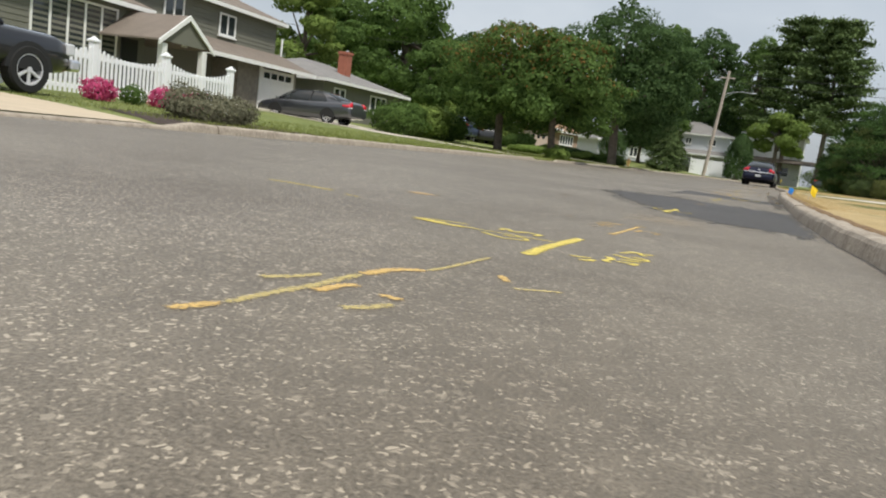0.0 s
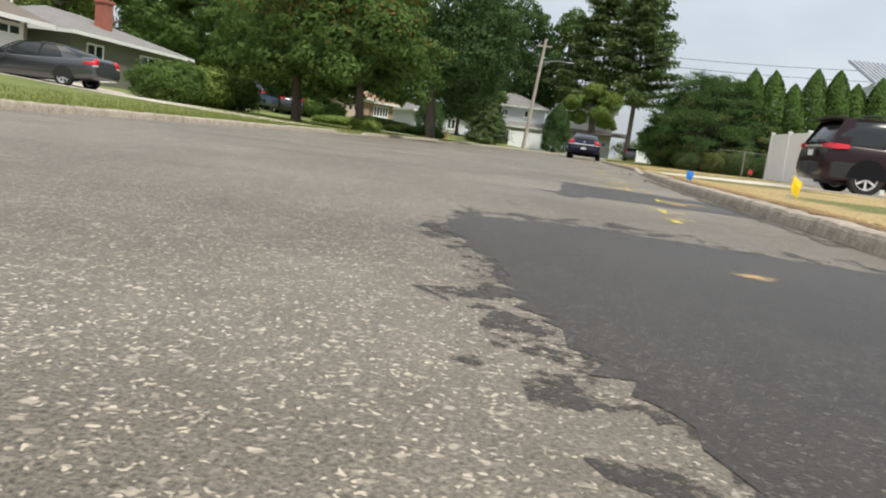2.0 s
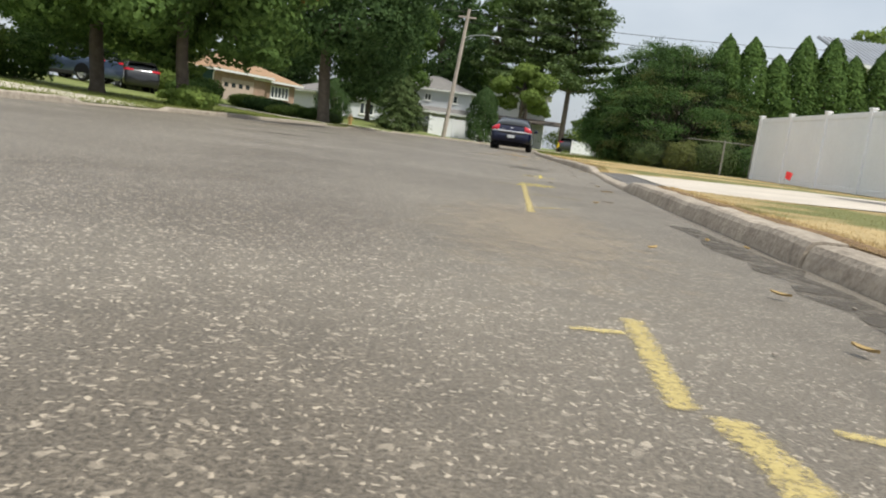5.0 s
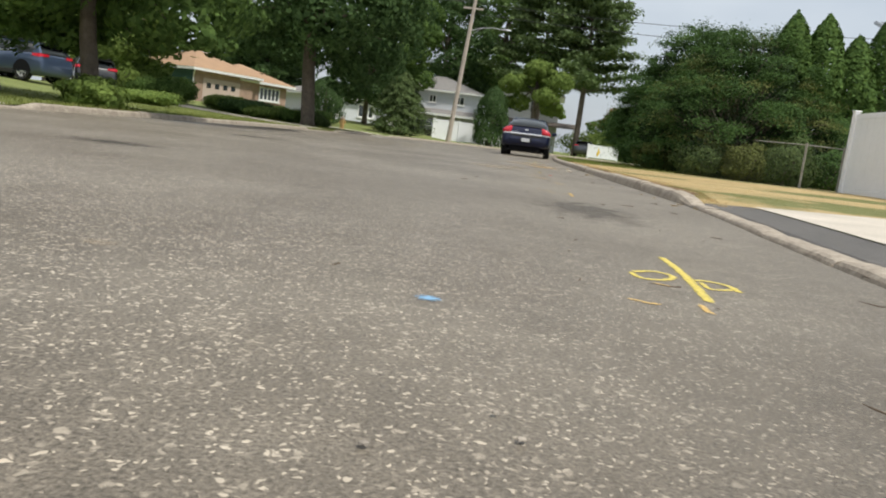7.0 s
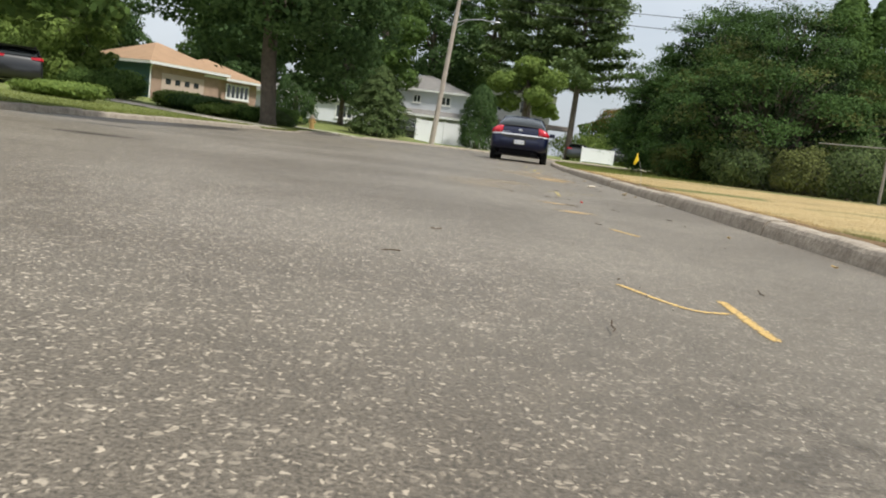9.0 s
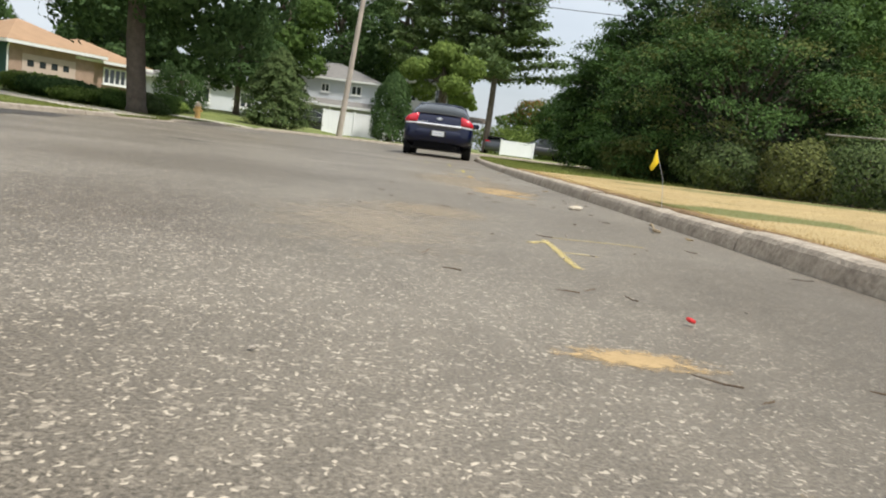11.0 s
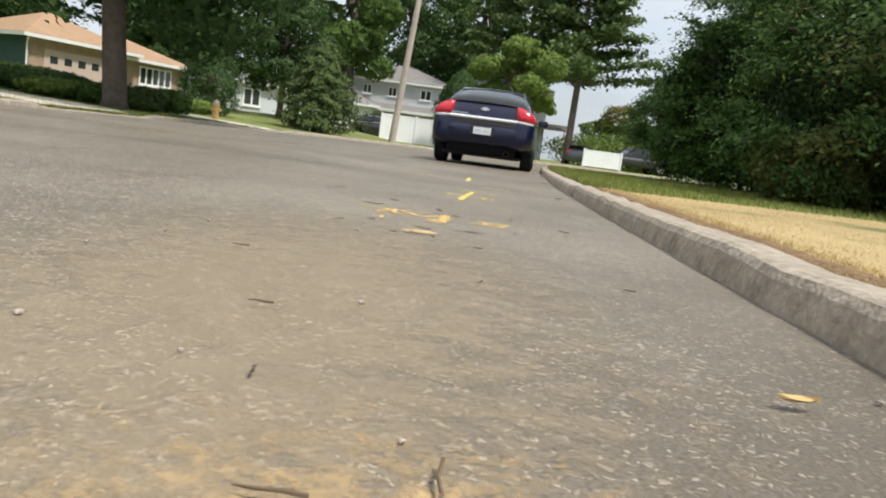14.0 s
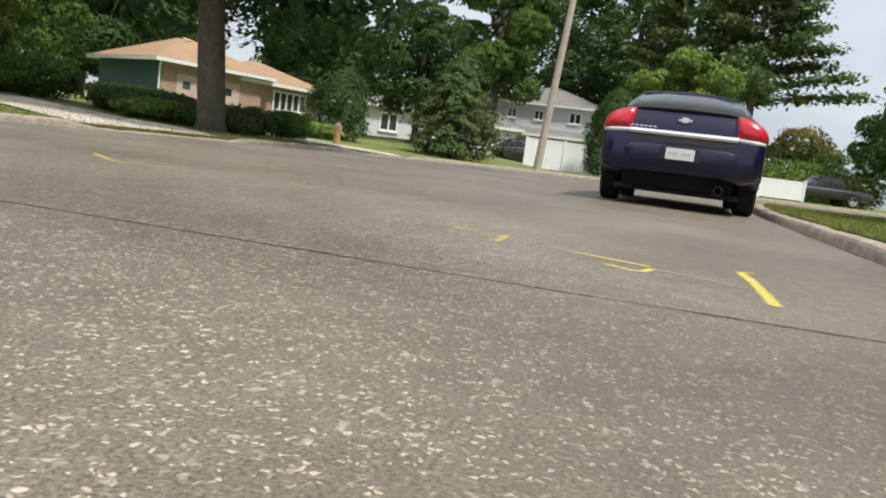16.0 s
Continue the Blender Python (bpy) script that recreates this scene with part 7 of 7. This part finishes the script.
marking("ochre smears below the sprayed cross", ORANGE, [
    (0.02, [(0.427, 23.048), (0.471, 23.018), (0.514, 23.014)]), (0.02, [(0.631, 23.089), (0.620, 23.006), (0.633, 22.972)]), (0.016, [(0.564, 23.351), (0.619, 23.321)])])
marking("sprayed ochre letters and arrow on the asphalt", ORANGE, [
    (0.024, [(1.098, 39.382), (1.156, 39.383), (1.225, 39.377), (1.231, 39.320), (1.202, 39.220), (1.262, 39.233)]), (0.028, [(1.259, 39.416), (1.263, 39.277), (1.275, 39.238), (1.320, 39.242)]), (0.024, [(1.417, 39.383), (1.362, 39.407), (1.301, 39.385), (1.298, 39.339), (1.336, 39.296), (1.355, 39.235), (1.389, 39.241), (1.442, 39.342)]),
    (0.022, [(1.262, 39.231), (1.312, 39.232), (1.359, 39.232)]), (0.045, [(1.468, 39.416), (1.462, 39.244), (1.459, 39.095)]), (0.05, [(1.394, 39.139), (1.423, 39.152), (1.455, 39.123)]),
    (0.05, [(1.403, 39.108), (1.429, 39.087), (1.468, 39.085)]), (0.022, [(1.234, 39.087), (1.241, 39.016), (1.248, 38.983)])])
marking("sprayed ochre figure beside the arrow", ORANGE, [
    (0.022, [(1.591, 39.318), (1.634, 39.313), (1.691, 39.319), (1.711, 39.281), (1.660, 39.252), (1.625, 39.261), (1.625, 39.302)]), (0.022, [(1.554, 39.189), (1.592, 39.200), (1.625, 39.182), (1.679, 39.181), (1.689, 39.230), (1.651, 39.247), (1.601, 39.225)])])
marking("sprayed yellow arrow symbol on the asphalt", YELLOW, [
    (0.026, [(1.513, 41.339), (1.617, 41.439), (1.700, 41.381), (1.766, 41.265)]), (0.036, [(1.605, 41.381), (1.570, 41.048), (1.539, 40.715), (1.522, 40.461)]), (0.024, [(1.429, 40.873), (1.481, 40.855), (1.543, 40.851), (1.623, 40.837), (1.704, 40.877), (1.712, 40.753)]),
    (0.022, [(1.646, 40.854), (1.663, 40.744), (1.699, 40.729)]), (0.02, [(1.425, 40.854), (1.478, 40.941), (1.508, 40.908)])])
marking("sprayed yellow line and bar across the asphalt", YELLOW, [
    (0.04, [(1.597, 43.818), (1.597, 43.523), (1.569, 43.029)]), (0.024, [(1.578, 43.794), (1.664, 43.866)]), (0.032, [(0.971, 43.676), (1.130, 43.612), (1.263, 43.547)]),
    (0.026, [(1.090, 43.444), (1.203, 43.368), (1.262, 43.505)]), (0.028, [(0.416, 44.004), (0.569, 43.935)]), (0.034, [(-2.440, 45.490), (-1.881, 45.007), (-1.567, 45.108)])])
marking("worn pale rest of a sprayed line", FADED, [
    (0.035, [(0.574, 43.907), (0.743, 43.825)]), (0.02, [(0.882, 43.772), (0.971, 43.676)]), (0.02, [(1.262, 43.505), (1.417, 43.434), (1.547, 43.351)]),
    (0.03, [(-1.535, 45.053), (-1.220, 44.813)]), (0.035, [(0.692, 43.635), (0.694, 43.969)])])
marking("pale scrape marks beside the kerb", SCRAPE, [
    (0.014, [(1.696, 36.247), (1.754, 36.216)]), (0.018, [(1.762, 36.200), (1.817, 36.156)]), (0.016, [(1.793, 36.111), (1.832, 36.094), (1.866, 36.081)]),
    (0.016, [(1.836, 36.029), (1.873, 36.006), (1.905, 35.975)]), (0.022, [(1.907, 35.864), (1.938, 35.828)])])
marking("pale scuffs on the dark repair", SCRAPE, [
    (0.014, [(-0.556, 12.485), (-0.569, 12.234), (-0.581, 12.017), (-0.585, 11.953)]), (0.012, [(-0.645, 11.665), (-0.617, 11.669), (-0.595, 11.663)]), (0.016, [(-0.077, 12.046), (-0.092, 11.933), (-0.039, 11.932)]),
    (0.012, [(-0.016, 12.638), (0.066, 12.597)]), (0.014, [(0.081, 12.372), (0.059, 12.191), (0.062, 12.099)]), (0.012, [(-0.106, 12.123), (-0.088, 12.104)]),
    (0.01, [(-0.488, 11.669), (-0.468, 11.688)])])
marking("small worn ochre marks beyond the driveway", ORANGE, [(0.03, [(0.908, 29.618), (1.008, 29.369)]), (0.03, [(0.860, 27.771), (0.829, 27.317)]), (0.02, [(0.586, 27.837), (0.711, 27.584), (0.831, 27.586)])])
CRACK = worn("dark_crack_filling", (0.03, 0.027, 0.024), 0.36, 60, most=0.75, sprayed=True)
marking("dark crack in the worn asphalt", CRACK, [(0.009, [(-1.030, 10.170), (-1.002, 10.078), (-0.972, 9.980), (-0.951, 9.915)]), (0.012, [(-0.655, 12.248), (-0.624, 12.204), (-0.590, 12.204)])])
marking("almost worn-off yellow marks on the asphalt", FADED, [(0.035, [(1.026, 33.012), (1.008, 32.684), (0.983, 32.405), (0.978, 32.233)]), (0.025, [(1.065, 33.120), (1.178, 33.113), (1.353, 33.139), (1.521, 33.123)]), (0.025, [(1.012, 32.629), (1.086, 32.633), (1.161, 32.605)]), (0.05, [(0.935, 32.819), (0.956, 32.868), (0.989, 32.901), (1.037, 32.906)])])

# ---- loose stones, twigs, leaves ----
litter = np.random.default_rng(99)


def stone_mesh(name, r, seed):
    local = np.random.default_rng(seed)
    bm = bmesh.new()
    bmesh.ops.create_icosphere(bm, subdivisions=1, radius=r)
    for v in bm.verts:
        v.co *= local.uniform(0.75, 1.2)
        v.co.z *= 0.55
    me = bpy.data.meshes.new(name)
    bm.to_mesh(me)
    bm.free()
    me.materials.append(PEBBLE)
    return me


stones = [stone_mesh("pebble", r, k) for k, r in enumerate((0.004, 0.0055, 0.0075, 0.0045))]
known = [(-0.74, 11.77, 2), (-0.02, 12.04, 2), (-0.08, 11.93, 2), (-0.11, 12.81, 1), (-0.26, 13.43, 1), (-0.09, 12.12, 2), (-0.01, 11.89, 2), (-0.16, 11.72, 1), (-0.63, 12.90, 1), (-0.60, 12.25, 1), (-0.53, 13.43, 2), (-0.22, 11.86, 0), (-0.57, 11.75, 1), (-0.68, 11.54, 1), (2.23, 37.31, 2), (0.93, 36.43, 2), (1.06, 36.39, 2), (1.59, 35.76, 2), (1.29, 32.97, 1), (0.84, 32.98, 1), (-0.08, 21.93, 2), (0.07, 22.08, 1), (0.66, 23.04, 1), (1.52, 35.05, 2), (1.05, 34.99, 2), (1.16, 35.44, 1), (1.58, 35.36, 1), (0.93, 36.56, 2), (1.06, 36.53, 1), (2.13, 37.35, 2), (0.1, 22.0, 2), (0.98, 35.95, 2), (1.11, 35.98, 2), (0.6, 31.4, 1), (-0.2, 12.5, 2)]
for k in range(110):
    y = litter.uniform(31, 41) if k < 70 else litter.uniform(10.5, 31)
    x = np.interp(y, [10, 30, 41], [0.2, 1.2, 1.5]) + litter.normal(0, 0.5)
    known.append((min(x, float(np.interp(y, [p.y for p in RIGHT], [p.x for p in RIGHT])) - 0.06), y, int(litter.integers(0, 4))))
for x, y, k in known:
    ob = new("pebble", stones[k])
    ob.matrix_world = pose(x, y, 0.006, 0, 0, litter.uniform(0, 360))
    tagged(ob, "small pale pebble lying on the asphalt", "pebble", "pebbles on the street")


def twig_mesh(name, length, seed):
    local = np.random.default_rng(seed)
    pts = [(0, length * t, local.normal(0, 0.0015) + 0.003) for t in (0, 0.35, 0.7, 1)]
    pts = [(local.normal(0, length * 0.04), b, max(0.002, c)) for a, b, c in pts]
    bm = tube(pts, [0.0022, 0.002, 0.0017, 0.0008], 5)
    me = bpy.data.meshes.new(name)
    bm.to_mesh(me)
    bm.free()
    me.materials.append(TWIG)
    return me


twigs = [twig_mesh("twig", n, k) for k, n in enumerate((0.04, 0.06, 0.03, 0.09))]
spots = [(1.41, 35.02, 60, 1), (1.13, 35.24, 80, 1), (1.01, 35.43, 90, 0), (1.05, 35.48, 85, 1), (1.39, 35.66, 80, 0), (0.62, 23.25, 70, 3), (0.55, 31.9, 60, 1)]
for k in range(90):
    y = litter.uniform(31, 40) if k < 60 else litter.uniform(20, 31)
    spots.append((np.interp(y, [20, 30, 41], [0.4, 1.0, 1.4]) + litter.normal(0, 0.45), y, litter.uniform(0, 180), int(litter.integers(0, 4))))
for x, y, a, k in spots:
    ob = new("twig", twigs[k])
    ob.matrix_world = pose(min(x, 1.95), y, 0.0085, 0, 0, a)
    tagged(ob, "short dark twig lying on the asphalt", "twig", "twigs on the street")

# the white flat stone, the bent stick and the red scrap
local = np.random.default_rng(4)
ring = [(0.055 * math.cos(a) * local.uniform(0.8, 1.15), 0.04 * math.sin(a) * local.uniform(0.7, 1.2)) for a in (6.2832 * k / 13 for k in range(13))]
ob = part("flat_stone", loft([[(x * s, y * s, z) for x, y in ring] for s, z in ((0.86, 0.0), (1.0, 0.008), (0.94, 0.017), (0.6, 0.021))]), material("chalky_stone", (0.55, 0.48, 0.38), 0.85, vary=0.15, scale=25, fine=120, bump=0.5, bump_scale=60))
ob.matrix_world = pose(1.74, 35.19, 0.008, 3, -4, 20)
tagged(ob, "flat chalky white stone lying near the kerb", "stone")
ob = part("stick", tube([(1.995, 34.36, 0.02), (1.985, 34.3, 0.02), (1.95, 34.2, 0.018), (1.91, 34.08, 0.017), (1.885, 34.0, 0.016), (1.91, 33.97, 0.014)], [0.01, 0.0065, 0.007, 0.0075, 0.011, 0.006], 8), STICKWOOD)
tagged(ob, "bent dead stick lying beside the kerb", "stick")
ob = part("wood_chip", loft([[(-w, y, 0.0), (-w * 0.8, y, h), (w * 0.7, y, h * 0.8), (w, y, 0.0)] for y, w, h in ((-0.055, 0.003, 0.003), (-0.03, 0.009, 0.006), (0.01, 0.012, 0.007), (0.04, 0.007, 0.005), (0.058, 0.002, 0.003))]), material("split_wood", (0.62, 0.45, 0.23), 0.8, vary=0.25, scale=30, fine=160, bump=0.5))
ob.matrix_world = pose(1.4, 38.66, 0.008, 0, 0, 97)
tagged(ob, "pale split chip of wood lying on the asphalt", "wood chip")
ob = part("red_scrap", box((-0.01, -0.009, 0), (0.01, 0.009, 0.01), 0.004), FLAG_RED)
ob.matrix_world = pose(1.05, 31.53, 0.009, 10, 15, 20)
tagged(ob, "small crumpled red scrap on the asphalt", "litter")
for k in range(26):
    y = litter.uniform(12, 48)
    x = float(np.interp(y, [p.y for p in RIGHT], [p.x for p in RIGHT])) - abs(litter.normal(0, 0.25)) - 0.05
    bm = loft([[(0.018 * (1 - abs(t)) * s, 0.03 * t, 0.004 + 0.006 * abs(s) + 0.004 * t * t) for s in (-1, 0, 1)] for t in (-1, -0.4, 0.3, 1)], False)
    ob = part("dry_leaf", bm, DEADLEAF)
    ob.matrix_world = pose(x, y, 0.009, 0, 0, litter.uniform(0, 360))
    tagged(ob, "curled dry leaf lying near the kerb", "leaf", "dry leaves")

# ---- grass ----
def blades(name, n, edge, side, lo, hi, reach, height, mat, label, bias=2.0):
    """Upright grass blades over a lawn, thicker towards the kerb."""
    local = np.random.default_rng(len(label) + n)
    y = local.uniform(lo, hi, n)
    d = 0.17 + reach * local.uniform(0, 1, n) ** bias
    x = np.interp(y, [p.y for p in edge], [p.x for p in edge]) + side * d
    z = np.array([rise(a, b, side) for a, b in zip(x, y)])
    keep = ~((y > 22.9) & (y < 27.8)) if side > 0 else np.ones(n, bool)
    x, y, z = x[keep], y[keep], z[keep]
    n = len(x)
    a = local.uniform(0, 6.283, n)
    h = height * local.uniform(0.5, 1.3, n)
    w = h * 0.13
    base = np.stack([x, y, z - 0.004], 1)
    across = np.stack([np.cos(a), np.sin(a), np.zeros(n)], 1)
    tip = base + np.stack([local.normal(0, 0.5, n) * h, local.normal(0, 0.5, n) * h, h], 1)
    verts = np.stack([base - across * w[:, None], base + across * w[:, None], tip], 1).reshape(-1, 3)
    me = bpy.data.meshes.new(name)
    me.vertices.add(3 * n)
    me.vertices.foreach_set("co", verts.astype(np.float32).ravel())
    me.loops.add(3 * n)
    me.loops.foreach_set("vertex_index", np.arange(3 * n, dtype=np.int32))
    me.polygons.add(n)
    me.polygons.foreach_set("loop_start", np.arange(0, 3 * n, 3, dtype=np.int32))
    me.update(calc_edges=True)
    return tagged(link(name, me, mat), label, "grass", kind="stuff")


blades("dry_grass", 230000, RIGHT, 1, 9, 42.6, 6.0, 0.013, STRAW, "short dry straw-coloured grass blades on the lawn")
blades("green_grass", 26000, RIGHT, 1, 42.4, 56, 4.0, 0.05, GRASS, "green mown grass blades at the street corner")
blades("green_grass", 40000, LEFT, -1, 9, 62, 6.0, 0.06, GRASS, "green mown grass blades behind the far kerb")
edge_in, edge_out = offset_line(near_right, -0.145), offset_line(near_right, -0.25)


def soil_height(x, y):
    """A crumbled bank that rises from the back of the kerb to the lawn."""
    d = x - float(np.interp(y, [p.y for p in RIGHT], [p.x for p in RIGHT]))
    return rise(x, y, 1) + float(np.interp(d, [0.14, 0.165, 0.19, 0.26], [-0.02, 0.002, 0.012, 0.006])) + 0.004 * math.sin(7 * y) * math.sin(2.3 * y)


for name, lo, hi in (("soil_edge_near", 4, 22.9), ("soil_edge_far", 28.6, 43)):
    sheet(name, [p for p in edge_in if lo < p.y < hi], [p for p in edge_out if lo < p.y < hi], soil_height, material(name, (0.2, 0.125, 0.06), 0.95, vary=0.45, scale=9, fine=60, bump=0.6), "bare brown soil between kerb and lawn", 5)
blades("edge_grass", 26000, RIGHT, 1, 9, 42.6, 0.16, 0.022, STRAW, "dry grass tufts hanging over the soil edge", 0.6)
